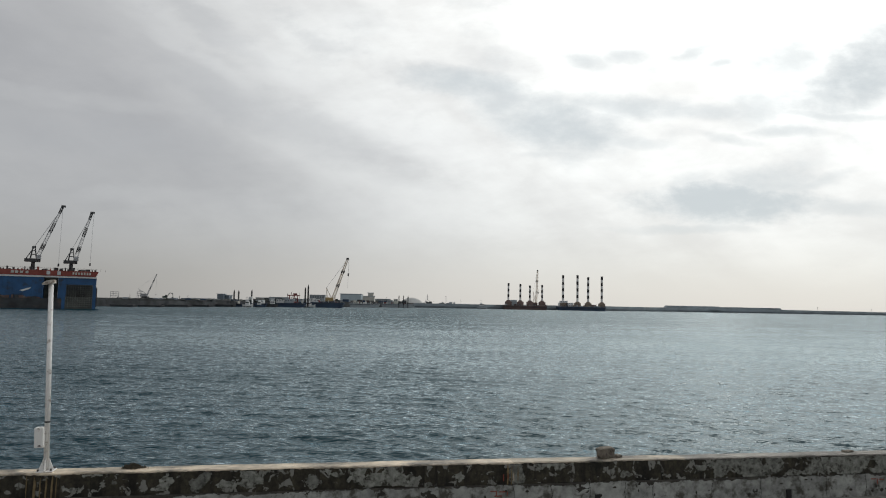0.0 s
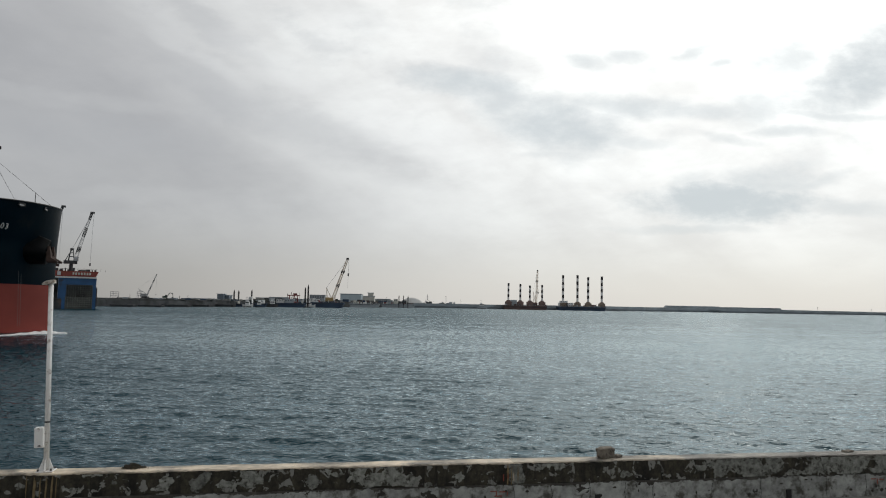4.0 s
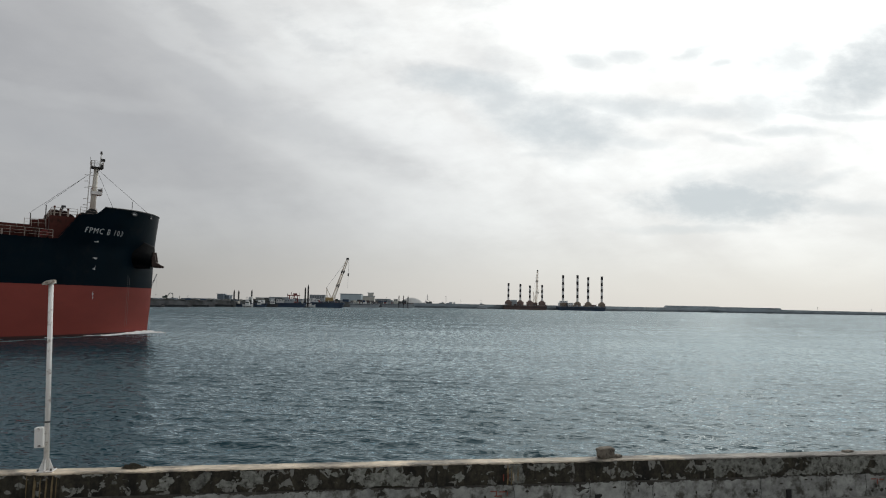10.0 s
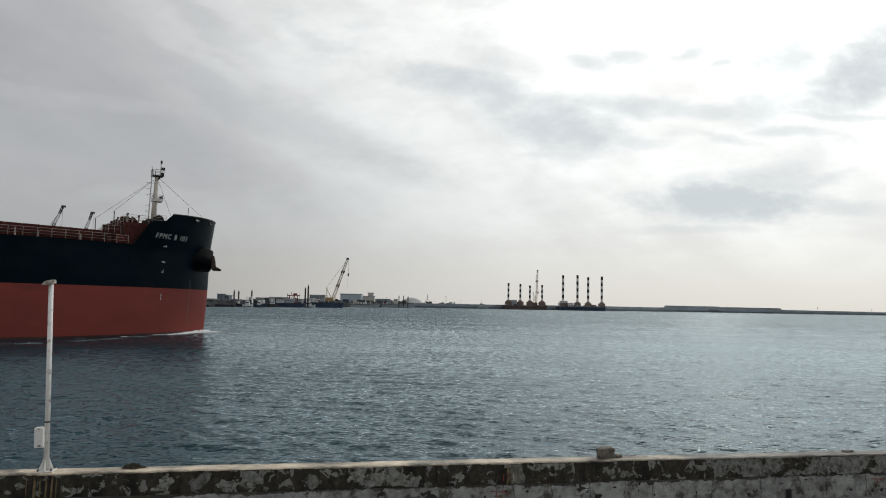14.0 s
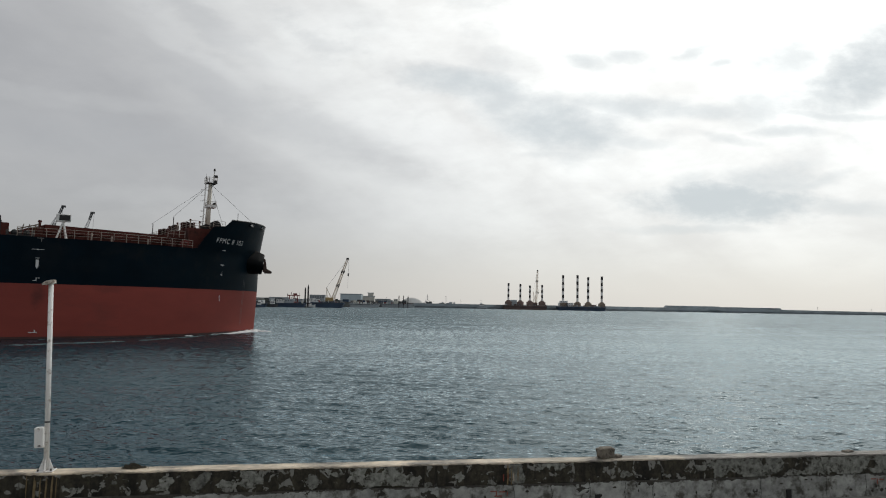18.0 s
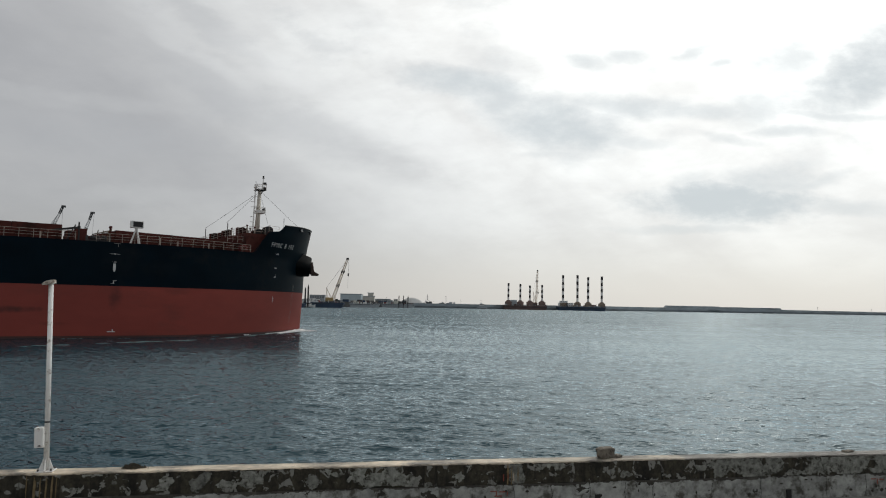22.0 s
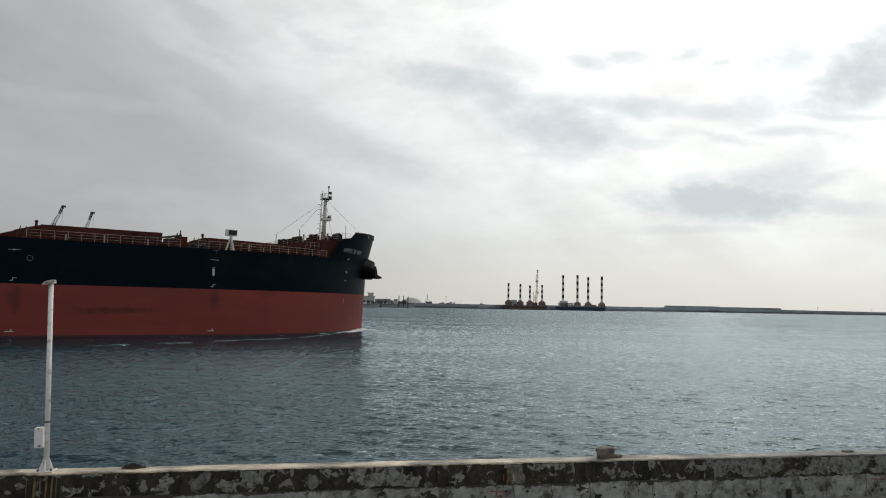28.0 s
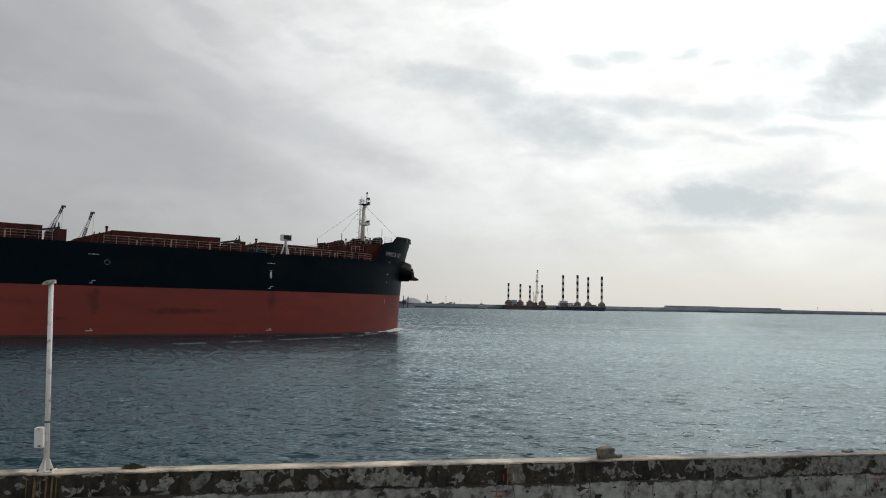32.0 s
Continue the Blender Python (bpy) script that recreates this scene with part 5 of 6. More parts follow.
M["jack_tan"] = material("tan_jacking_house_paint", (0.225, 0.18, 0.14), 0.8, vary=0.35, scale=0.15, stain=(0.16, 0.11, 0.09), stain_amount=0.3, stain_scale=0.12)
M["pane_dark"] = material("dark_window_glass", (0.02, 0.025, 0.03), 0.15, vary=0.1, scale=1.0)
M["heap"] = material("pale_sand_heap", (0.58, 0.585, 0.57), 0.95, vary=0.15, scale=0.1)


def one(name, make, mat, parent, label=""):
    b = B()
    make(b)
    return part(name, b, mat, parent, label)


def quay_line():
    """The far quay and the long breakwater, block by block along their water line."""
    far = tagged(holder("far_quay"), "low dark concrete quay along the far shore", "quay", kind="structure")
    mole = tagged(holder("breakwater"), "long low grey concrete breakwater closing the harbour", "breakwater", kind="structure")
    line = [(-330, 330), (-215, 405), (-187, 480), (-160, 640), (-117, 796), (-40, 1010), (60, 1045), (120, 1075), (276, 1215), (487, 1445), (750, 1580), (1283, 2023), (2100, 2650), (3300, 3300)]
    tops = [4.6, 4.6, 4.8, 5.2, 5.9, 6.0, 6.2, 6.6, 7.6, 8.2, 8.6, 8.8, 9.0, 9.0]
    rng = random.Random(11)
    for i in range(len(line) - 1):
        a, b2 = Vector(line[i]), Vector(line[i + 1])
        d = (b2 - a)
        n = max(2, round(d.length / (24 if i < 5 else 70)))
        side = Vector((-d.y, d.x)).normalized()
        for k in range(n):
            f0, f1 = k / n, (k + 1) / n
            p, q = a.lerp(b2, f0) + d.normalized() * 0.12, a.lerp(b2, f1)
            z = tops[i] + (tops[i + 1] - tops[i]) * f0 + rng.uniform(-0.15, 0.15)
            w = 60 if i < 6 else 16
            cut = z - 1.3 if i < 5 else z * 0.36
            bm = B()
            loft(bm, [[(p.x, p.y, -3), (q.x, q.y, -3), (q.x + side.x * w, q.y + side.y * w, -3), (p.x + side.x * w, p.y + side.y * w, -3)],
                      [(p.x, p.y, cut), (q.x, q.y, cut), (q.x + side.x * w, q.y + side.y * w, cut), (p.x + side.x * w, p.y + side.y * w, cut)]])
            part("quay_block" if i < 5 else "caisson", bm, M["quay_far"] if i < 5 else M["mole_low"], far if i < 5 else mole)
            bm = B()
            o = side * 1.2
            loft(bm, [[(p.x + o.x, p.y + o.y, cut), (q.x + o.x, q.y + o.y, cut), (q.x + side.x * (w - 1), q.y + side.y * (w - 1), cut), (p.x + side.x * (w - 1), p.y + side.y * (w - 1), cut)],
                      [(p.x + o.x, p.y + o.y, z), (q.x + o.x, q.y + o.y, z), (q.x + side.x * (w - 1), q.y + side.y * (w - 1), z), (p.x + side.x * (w - 1), p.y + side.y * (w - 1), z)]])
            part("parapet", bm, M["quay_far"] if i < 5 else M["mole"], far if i < 5 else mole)
    return mole


quay_line()


def long_stack(x0, x1, y, z0, z1, slope, mat, name, label, cat):
    ob = one(name, lambda b: loft(b, [[(x0, y, z0), (x1, y, z0), (x1, y + 20, z0), (x0, y + 20, z0)],
                                      [(x0 + slope, y + 2, z1), (x1 - slope, y + 2, z1), (x1 - slope, y + 18, z1), (x0 + slope, y + 18, z1)]]), mat, None)
    return tagged(ob, label, cat)


long_stack(474.2, 594.5, 1486, 6.0, 12.6, 6.0, M["mole"], "storage_bank", "long flat-topped grey bank behind the breakwater", "bank")
long_stack(626.3, 786.1, 1618, 6.0, 12.3, 1.5, M["mole"], "storage_bank", "long low grey wall on the breakwater", "bank")


# ---- floating dock with two cranes
def dock_crane(name, x, y, z, boom_x, boom_z, tip_x, tip_z, hook_x, hook_z, turn_w):
    c = tagged(holder(name, DOCK @ pose(x, y, z)), "grey lattice jib crane standing on the dock wing wall", "crane", group="cranes on the floating dock")
    one("pedestal", lambda b: rod(b, (0, 0, 0), (0, 0, 3.9), 0.95, 0.75, 12), M["crane_dark"], c)
    one("slewing_platform", lambda b: box(b, (-0.3, 0, 4.4), (turn_w, 3.0, 1.5), bevel=0.15), M["crane_dark"], c)
    one("cab", lambda b: box(b, (turn_w * 0.36, -1.5, 5.9), (1.8, 1.6, 1.9), bevel=0.1), M["crane_grey"], c)
    def tower(b):
        for sx, sy in ((-1, -1), (1, -1), (1, 1), (-1, 1)):
            rod(b, (sx * 1.2, sy * 1.2, 5.2), (sx * 0.4, sy * 0.4, 10.3), 0.24, 0.2, 6)
        for zz in (7, 8.7):
            k = 1.2 - 0.8 * (zz - 5.2) / 5.1
            for s in (-1, 1):
                rod(b, (-k, s * k, zz), (k, s * k, zz), 0.15, n=5)
                rod(b, (s * k, -k, zz), (s * k, k, zz), 0.15, n=5)
        box(b, (0, 0, 10.4), (1.5, 1.2, 0.7))
    one("tower", tower, M["crane_dark"], c)
    one("backstay", lambda b: [rod(b, (0, s, 10.2), (-turn_w * 0.45, s, 5.2), 0.16, n=5) for s in (-0.5, 0.5)], M["crane_dark"], c)
    a, t = Vector((boom_x, 0, boom_z)), Vector((tip_x, 0, tip_z))
    boom = one("boom", lambda b: lattice(b, a, t, 1.35, 0.8, 0.11, 13), M["crane_grey"], c)
    for f0, f1 in ((0.10, 0.22), (0.46, 0.66), (0.86, 1.0)):
        one("boom_panel", lambda b: lattice(b, a.lerp(t, f0), a.lerp(t, f1), 1.45 - 0.6 * f0, 1.45 - 0.6 * f1, 0.17, 4), M["crane_dark"], boom)
    one("boom_head", lambda b: box(b, (tip_x + 0.3, 0, tip_z + 0.2), (1.9, 1.1, 0.9), bevel=0.2), M["crane_dark"], boom)
    one("luffing_rope", lambda b: [rod(b, (0, s, 10.3), a.lerp(t, 0.93) + Vector((0, s, 0)), 0.09, n=4) for s in (-0.4, 0.4)], M["crane_grey"], c)
    one("hoist_rope", lambda b: rod(b, (hook_x + 0.4, 0, tip_z), (hook_x, 0, hook_z), 0.07, n=4), M["crane_grey"], c)
    one("hook_block", lambda b: box(b, (hook_x, 0, hook_z), (0.7, 0.6, 1.3), bevel=0.1), M["crane_dark"], c)
    return c


DOCK = pose(-158.2, 320.0, 0.0, 0, 0, 26.3)


def floating_dock():
    x0, x1 = -48.0, 0.0
    d = tagged(holder("floating_dock", DOCK), "large blue floating dry dock with a red upper band", "floating dock")
    one("pontoon", lambda b: box(b, ((x0 + x1) / 2, 14, 1.7), (x1 - x0, 30, 5.0)), M["dock_rust"], d, "rust-stained dark pontoon")
    one("wing_wall", lambda b: box(b, ((x0 + -21.2) / 2, 5, 8.9), (-21.2 - x0, 8, 9.4)), M["dock_blue"], d, "blue painted wing wall")
    one("end_wall", lambda b: box(b, (-13.8, 5, 8.4), (3.2, 8, 11.6)), M["dock_blue"], d)
    one("end_post", lambda b: box(b, (-0.7, 5, 7.9), (1.3, 8, 11.6)), M["dock_blue"], d)
    one("far_wall", lambda b: box(b, (-7.0, 12, 8.0), (12.4, 1.0, 9.2)), M["dock_grey"], d)
    one("upper_wall", lambda b: box(b, (-7.0, 5, 12.1), (12.6, 7.6, 3.0)), M["dock_blue"], d)
    one("safety_deck", lambda b: box(b, ((x0 + x1) / 2, 5, 13.95), (x1 - x0, 9.0, 0.7)), M["boat_white"], d, "white line under the red band")
    def band(b):
        loft(b, [[(x0, 0.3, 14.3), (x1 - 0.5, 0.3, 14.3), (x1 - 0.5, 9.7, 14.3), (x0, 9.7, 14.3)], [(x0, -0.2, 16.7), (x1 + 0.6, -0.2, 16.7), (x1 + 0.6, 10.2, 16.7), (x0, 10.2, 16.7)]])
    one("red_band", band, M["dock_red"], d, "faded red upper band")
    for i in range(12):
        x = -12.1 + i * 0.96
        one("scaffold_post", lambda b: rod(b, (x, 1.4, 4.6), (x, 1.4, 10.6), 0.08, n=4), M["scaffold"], d)
    for i in range(7):
        one("scaffold_bar", lambda b: rod(b, (-12.3, 1.4, 5.0 + i * 0.9), (-1.2, 1.4, 5.0 + i * 0.9), 0.07, n=4), M["scaffold"], d)
    # solid block: the shade inside the open bay is its dark colour
    one("end_block", lambda b: box(b, (-6.9, 0.6, 2.2), (13.0, 3.4, 5.4)), M["dock_grey"], d, "solid dark block for the shaded end bay of the dock")
    for x in (-13.0, -0.7):
        one("corner_post", lambda b: box(b, (x, 0.4, 2.6), (1.3, 3.6, 6.2)), M["dock_blue"], d)
    for i in range(12):
        x = -12.1 + i * 0.96
        one("scaffold_post", lambda b: rod(b, (x, -1.2, 0.4), (x, -1.2, 5.2), 0.08, n=4), M["scaffold"], d)
    for i in range(5):
        one("scaffold_bar", lambda b: rod(b, (-12.3, -1.2, 0.8 + i * 0.95), (-1.3, -1.2, 0.8 + i * 0.95), 0.07, n=4), M["scaffold"], d)
    one("inner_wall", lambda b: box(b, (-18.6, 12, 8.6), (5.4, 3, 10.2)), M["dock_grey"], d)
    one("white_post", lambda b: box(b, (-38.8, 0.7, 8.8), (1.1, 0.5, 7.6)), M["boat_white"], d)
    one("emblem", lambda b: loft(b, [[(-30.2, 0.9, 7.6), (-25.8, 0.9, 9.0), (-26.3, 0.9, 8.2), (-29.1, 0.9, 7.1)], [(-30.2, 0.75, 7.6), (-25.8, 0.75, 9.0), (-26.3, 0.75, 8.2), (-29.1, 0.75, 7.1)]]), M["boat_white"], d, "white painted swoosh emblem")
    for px, w, h in ((-33.2, 1.1, 1.0), (-31.6, 1.1, 1.0), (-29.8, 1.2, 1.0), (-27.7, 1.1, 1.0), (-19.5, 1.4, 1.6), (-15.3, 1.4, 1.6)):
        one("band_lettering", lambda b: box(b, (px, -0.1, 15.6), (w, 0.2, h)), M["mark"] if h > 1.5 else M["shed_cream"], d)
    for i in range(7):
        one("band_lettering", lambda b: box(b, (-9.6 + i * 1.13, -0.1, 15.6), (0.66, 0.2, 1.0)), M["shed_cream"], d)
    stock = random.Random(9)
    for i in range(22):
        x, w, h = x0 + 1 + 25.0 * (i + stock.random()) / 22, stock.uniform(0.8, 2.6), stock.uniform(0.4, 1.5)
        one("deck_stores", lambda b: box(b, (x, 0.2 + stock.uniform(-0.4, 0.4), 4.2 + h / 2), (w, 0.8, h), rz=stock.uniform(-0.2, 0.2), bevel=0.06), M[stock.choice(("dock_rust", "barge_brown", "scaffold", "barge_brown", "crane_dark"))], d)
    for i in range(14):
        x = x0 + 2 + i * 1.85
        one("wall_frame", lambda b: box(b, (x, 0.92, 8.9), (0.16, 0.2, 9.2)), M["dock_blue"], d)
    one("bumper", lambda b: box(b, (0.2, 4, 5.0), (0.5, 3, 9.0)), M["crane_dark"], d)
    rng = random.Random(5)
    for i in range(34):
        x = x0 + (x1 - x0) * (i + rng.random() * 0.8) / 34
        h = rng.choice((0.5, 0.7, 0.9, 1.5))
        one("deck_fitting", lambda b: box(b, (x, rng.uniform(1, 8), 16.7 + h / 2), (rng.uniform(0.4, 1.8), 0.8, h)), M["crane_dark"] if rng.random() < 0.9 else M["dock_red"], d)
    for y in (0.2,):
        one("deck_rail", lambda b: [rod(b, (x0, y, 17.7), (x1, y, 17.7), 0.06, n=4)] + [rod(b, (x0 + k * 1.9, y, 16.7), (x0 + k * 1.9, y, 17.7), 0.05, n=4) for k in range(28)], M["crane_dark"], d)
    dock_crane("dock_crane", -26.0, 5.0, 16.7, 2.0, 7.0, 10.3, 29.4, 10.0, 2.6, 6.2)
    dock_crane("dock_crane", -10.9, 5.0, 16.5, 1.9, 7.2, 7.2, 27.6, 7.7, 3.6, 5.6)


floating_dock()


# ---- cranes, barges and buildings along the far quay
def crawler_crane(at, boom, gantry, hook, bays, mat, label, body=(6, 4, 3), w=1.8):
    """A mobile lattice crane: tracks, house, gantry, boom, ropes and hook. boom, gantry and hook are x, z from its base."""
    c = tagged(holder("crawler_crane", pose(*at)), label, "crane", group="cranes on the far shore")
    one("undercarriage", lambda b: box(b, (0, 0, 0.7), (body[0] * 0.9, body[1], 1.4), bevel=0.2), M["crane_dark"], c)
    one("house", lambda b: box(b, (-body[0] * 0.15, 0, 1.4 + body[2] / 2), (body[0], body[1] * 0.8, body[2]), bevel=0.2), M["crane_yellow"] if mat is M["crane_cream"] else mat, c)
    foot = Vector((body[0] * 0.25, 0, 1.8))
    tip = Vector((boom[0], 0, boom[1]))
    bo = one("boom", lambda b: lattice(b, foot, tip, w, w * 0.6, w * 0.135, bays), mat, c)
    one("boom_head", lambda b: box(b, tip, (w * 1.0, w * 0.8, w * 0.7), bevel=0.1), M["crane_dark"], bo)
    for k in range(2):
        f0 = 0.33 + 0.33 * k
        one("boom_band", lambda b: lattice(b, foot.lerp(tip, f0), foot.lerp(tip, f0 + 0.07), w * 1.02, w * 0.9, w * 0.14, 2), M["steel"] if mat is M["crane_cream"] else M["crane_dark"], bo)
    g = Vector((gantry[0], 0, gantry[1]))
    one("gantry", lambda b: [rod(b, (-body[0] * 0.45, s, 1.4 + body[2]), g, w * 0.13, n=5) for s in (-1, 1)] + [rod(b, (body[0] * 0.1, s, 1.4 + body[2]), g, w * 0.13, n=5) for s in (-1, 1)], mat, c)
    one("pendant", lambda b: rod(b, g, tip, w * 0.055, n=4), M["crane_grey"], c)
    one("hoist_rope", lambda b: rod(b, tip + Vector((w * 0.5, 0, 0)), (hook[0], 0, hook[1]), w * 0.05, n=4), M["crane_grey"], c)
    one("hook_block", lambda b: box(b, (hook[0], 0, hook[1]), (w * 0.5, w * 0.4, w * 1.1)), M["crane_dark"], c)
    one("sling", lambda b: rod(b, (hook[0], 0, hook[1]), (hook[0] - 0.3, 0, hook[1] * 0.52), w * 0.04, n=4), M["crane_grey"], c)
    return c


crawler_crane((-207.8, 490, 4.9), (7.4, 17.0), (-5.2, 6.8), (7.4, 2.8), 9, M["crane_grey"], "small pale grey lattice crane on the far quay", (4.5, 3, 2.0), 0.6)
crawler_crane((-107.2, 673, 4.6), (15.4, 42.4), (-4.2, 14.2), (16.4, 27.0), 14, M["crane_cream"], "tall cream crawler crane with a lattice boom on a barge", (7, 5, 3.4), 2.5)
crawler_crane((-23.0, 1060, 6.1), (1.0, 13.0), (-1.6, 5.0), (3.0, 4.0), 6, M["crane_grey"], "small distant lattice crane on the breakwater", (3.5, 3, 1.6), 0.9)


def barge(name, x0, x1, y, h, depth, mat, label, cabins=()):
    g = tagged(holder(name, pose((x0 + x1) / 2, y, 0)), label, "barge", group="craft at the far quay")
    w = x1 - x0
    one("hull", lambda b: loft(b, [[(-w / 2 + h * 0.6, 0, -1.0), (w / 2 - h * 0.6, 0, -1.0), (w / 2 - h * 0.6, depth, -1.0), (-w / 2 + h * 0.6, depth, -1.0)],
                                   [(-w / 2, -0.3, h), (w / 2, -0.3, h), (w / 2, depth, h), (-w / 2, depth, h)]]), mat, g)
    one("fender_line", lambda b: box(b, (0, -0.4, h * 0.75), (w * 0.96, 0.3, 0.4)), M["crane_dark"], g)
    for cx, cw, ch, cm in cabins:
        cab = one("cabin", lambda b: box(b, (cx - (x0 + x1) / 2, depth * 0.4, h + ch / 2), (cw, depth * 0.6, ch), bevel=0.15), M[cm], g)
        if cw > 3:
            for k in range(int(cw / 2.2)):
                one("window", lambda b: box(b, (cx - (x0 + x1) / 2 - cw / 2 + 1.3 + k * 2.1, depth * 0.1 - 0.02, h + ch * 0.65), (1.1, 0.1, 0.9)), M["pane_far"], cab)
    if w > 24:                                   # winches, bitts, masts and stacks on deck
        rng = random.Random(int(-x0))
        for k in range(int(w / 2.2)):
            px, pw, ph = -w / 2 + 1.5 + (w - 3) * (k + rng.random()) / int(w / 2.2), rng.uniform(0.5, 2.2), rng.uniform(0.5, 2.6)
            if rng.random() < 0.28:
                one("deck_mast", lambda b: rod(b, (px, depth * 0.3, h), (px + rng.uniform(-0.4, 0.4), depth * 0.3, h + ph * 2.4), 0.16, 0.1, 5), M[rng.choice(("crane_dark", "leg_white", "crane_red"))], g)
            else:
                one("deck_gear", lambda b: box(b, (px, depth * rng.uniform(0.05, 0.5), h + ph / 2), (pw, 1.2, ph), bevel=0.1), M[rng.choice(("crane_dark", "shed_cream", "boat_white", "barge_brown", "shed_grey", "crane_red", "quay_far"))], g)
        one("deck_rail", lambda b: [rod(b, (-w / 2, -0.1, h + q), (w / 2, -0.1, h + q), 0.05, n=4) for q in (0.55, 1.1)], M["crane_grey"], g)
    return g


def column(at, h, r, bands, label, mats, group="striped spuds along the shore"):
    """A tall spud or leg in painted rings."""
    c = tagged(holder("spud_leg", pose(*at)), label, "spud leg", group=group)
    for k in range(bands):
        one("ring", lambda b: rod(b, (0, 0, h * k / bands), (0, 0, h * (k + 1) / bands), r, n=10), M[mats[(bands - 1 - k) % len(mats)]], c)
    one("point", lambda b: rod(b, (0, 0, h), (0, 0, h + r * 3.2), r, r * 0.15, 10), M[mats[0]], c)
    return c


barge("crane_barge", -148.6, -93.4, 668, 4.6, 10, M["barge_blue"], "dark blue crane barge moored at the quay", ((-125.9, 8.0, 3.4, "boat_white"), (-119.9, 5.0, 3.0, "boat_white"), (-136.2, 7.0, 3.0, "shed_grey")))
barge("work_boat", -162.7, -153.4, 578, 2.6, 6, M["barge_blue"], "small dark work boat with a white wheelhouse", ((-159.5, 5.5, 3.2, "boat_white"), (-158.5, 2.6, 5.4, "boat_white")))
barge("work_boat", -158.7, -150.5, 600, 2.6, 6, M["barge_blue"], "small dark work boat with a white cabin", ((-155.3, 5.0, 3.2, "boat_white"),))
barge("flat_barge", -176.4, -163.8, 580, 2.2, 10, M["barge_blue"], "low dark pontoon with spuds at the quay", ((-170.8, 3.6, 2.0, "shed_cream"),))
barge("dredger", -154.4, -123.7, 632, 3.4, 9, M["barge_blue"], "dredging barge with a red gantry and white house", ((-146.2, 7.0, 3.0, "boat_white"), (-138.0, 8.0, 3.6, "shed_grey")))
for p0, p1, py_, hh in ((-201.0, -186.5, 424, 1.1), (-193.6, -178.4, 446, 0.9), (-188.2, -170.0, 470, 1.3), (-186.9, -169.8, 512, 1.2), (-182.6, -162.0, 545, 1.5)):
    barge("flat_barge", p0, p1, py_, hh, 6, M["crane_dark"], "long low dark working pontoon lying along the far quay")
# these two hulls are paled to grey, the haze painted into them
barge("flat_barge", -106.1, -71.1, 800, 4.0, 9, M["shed_grey"], "long grey flat barge moored beyond the crane", ((-98.3, 6.0, 2.2, "shed_cream"),))
barge("flat_barge", -78.1, -33.9, 895, 4.4, 9, M["shed_grey"], "grey supply barge with deck gear", ((-66.5, 7.0, 4.6, "shed_grey"), (-59.3, 5.0, 6.4, "shed_cream"), (-48.4, 6.0, 4.6, "crane_dark")))


def red_gantry():
    g = tagged(holder("red_gantry", pose(-134.8, 636, 3.3)), "red steel gantry standing on the dredging barge", "gantry")
    for x in (-4.2, 0.4, 4.2):
        one("leg", lambda b: rod(b, (x, 0, 0), (x * 0.8, 0, 6.9), 0.4, n=6), M["crane_red"], g)
    one("beam", lambda b: box(b, (0, 0, 7.1), (11.5, 1.2, 0.9)), M["crane_red"], g)
    one("brace", lambda b: [rod(b, (-4, 0, 2), (0, 0, 7), 0.25, n=5), rod(b, (4, 0, 2), (0, 0, 7), 0.25, n=5), rod(b, (-2, 0, 7.5), (-2, 0, 10.2), 0.2, n=5)], M["crane_red"], g)
    one("top_house", lambda b: box(b, (1.5, 0, 8.3), (3.4, 1.5, 1.5), bevel=0.2), M["crane_red"], g)


red_gantry()
for px, h in ((-174.6, 13.0), (-170.8, 13.0), (-159.8, 13.6)):
    column((px, 588, -0.5), h - 0.8, 0.62, 9, "slim dark spud with pale rings by the quay", ("leg_dark", "quay_far"))
for px, h in ((-126.0, 18.5), (-123.4, 21.0)):
    column((px, 645, -0.5), h - 2.0, 0.72, 4, "tall slim black spud by the dredging barge", ("leg_dark", "leg_dark"))
for px, h in ((-54.6, 14.2), (-48.8, 14.0), (-43.1, 13.8)):
    column((px, 890, -0.5), h, 0.6, 4, "dark spud standing at the supply barge", ("leg_dark", "quay_far"))


def building(name, x0, x1, y, z0, z1, depth, mat, label, cols=0, rows_=0, roof=True, cat="building"):
    g = tagged(holder(name, pose((x0 + x1) / 2, y, z0)), label, cat, group="buildings on the far shore")
    w, h = x1 - x0, z1 - z0
    one("wall", lambda b: box(b, (0, depth / 2, h / 2), (w, depth, h)), M[mat], g)
    if roof:
        one("roof", lambda b: box(b, (0, depth / 2, h + 0.35), (w + 1.2, depth + 1.2, 0.7)), M["shed_grey"], g)
    for i in range(cols):
        for j in range(rows_):
            one("window", lambda b: box(b, (-w / 2 + w * (i + 0.5) / cols, -0.06, h * (j + 0.55) / rows_), (w / cols * 0.5, 0.15, h / rows_ * 0.45)), M["pane_far"], g)
    return g


building("apartment_block", -305.1, -296.7, 950, 4, 12.6, 14, "flats", "plain grey block of flats behind the quay", 4, 5)
building("apartment_block", -298.2, -290.8, 956, 4, 11.0, 14, "flats", "plain grey block of flats beside a taller one", 4, 5)
building("storage_tank_hall", -125.2, -100.1, 862, 4, 15.1, 22, "shed_blue", "pale blue-grey windowless hall with a flat roof", 0, 0)
building("harbour_shed", -185.7, -172.1, 700, 4, 7.5, 10, "shed_cream", "low cream shed on the far quay", 6, 1)
building("harbour_shed", -183.2, -163.9, 745, 4, 8.5, 10, "shed_grey", "low grey shed on the far quay", 8, 1)
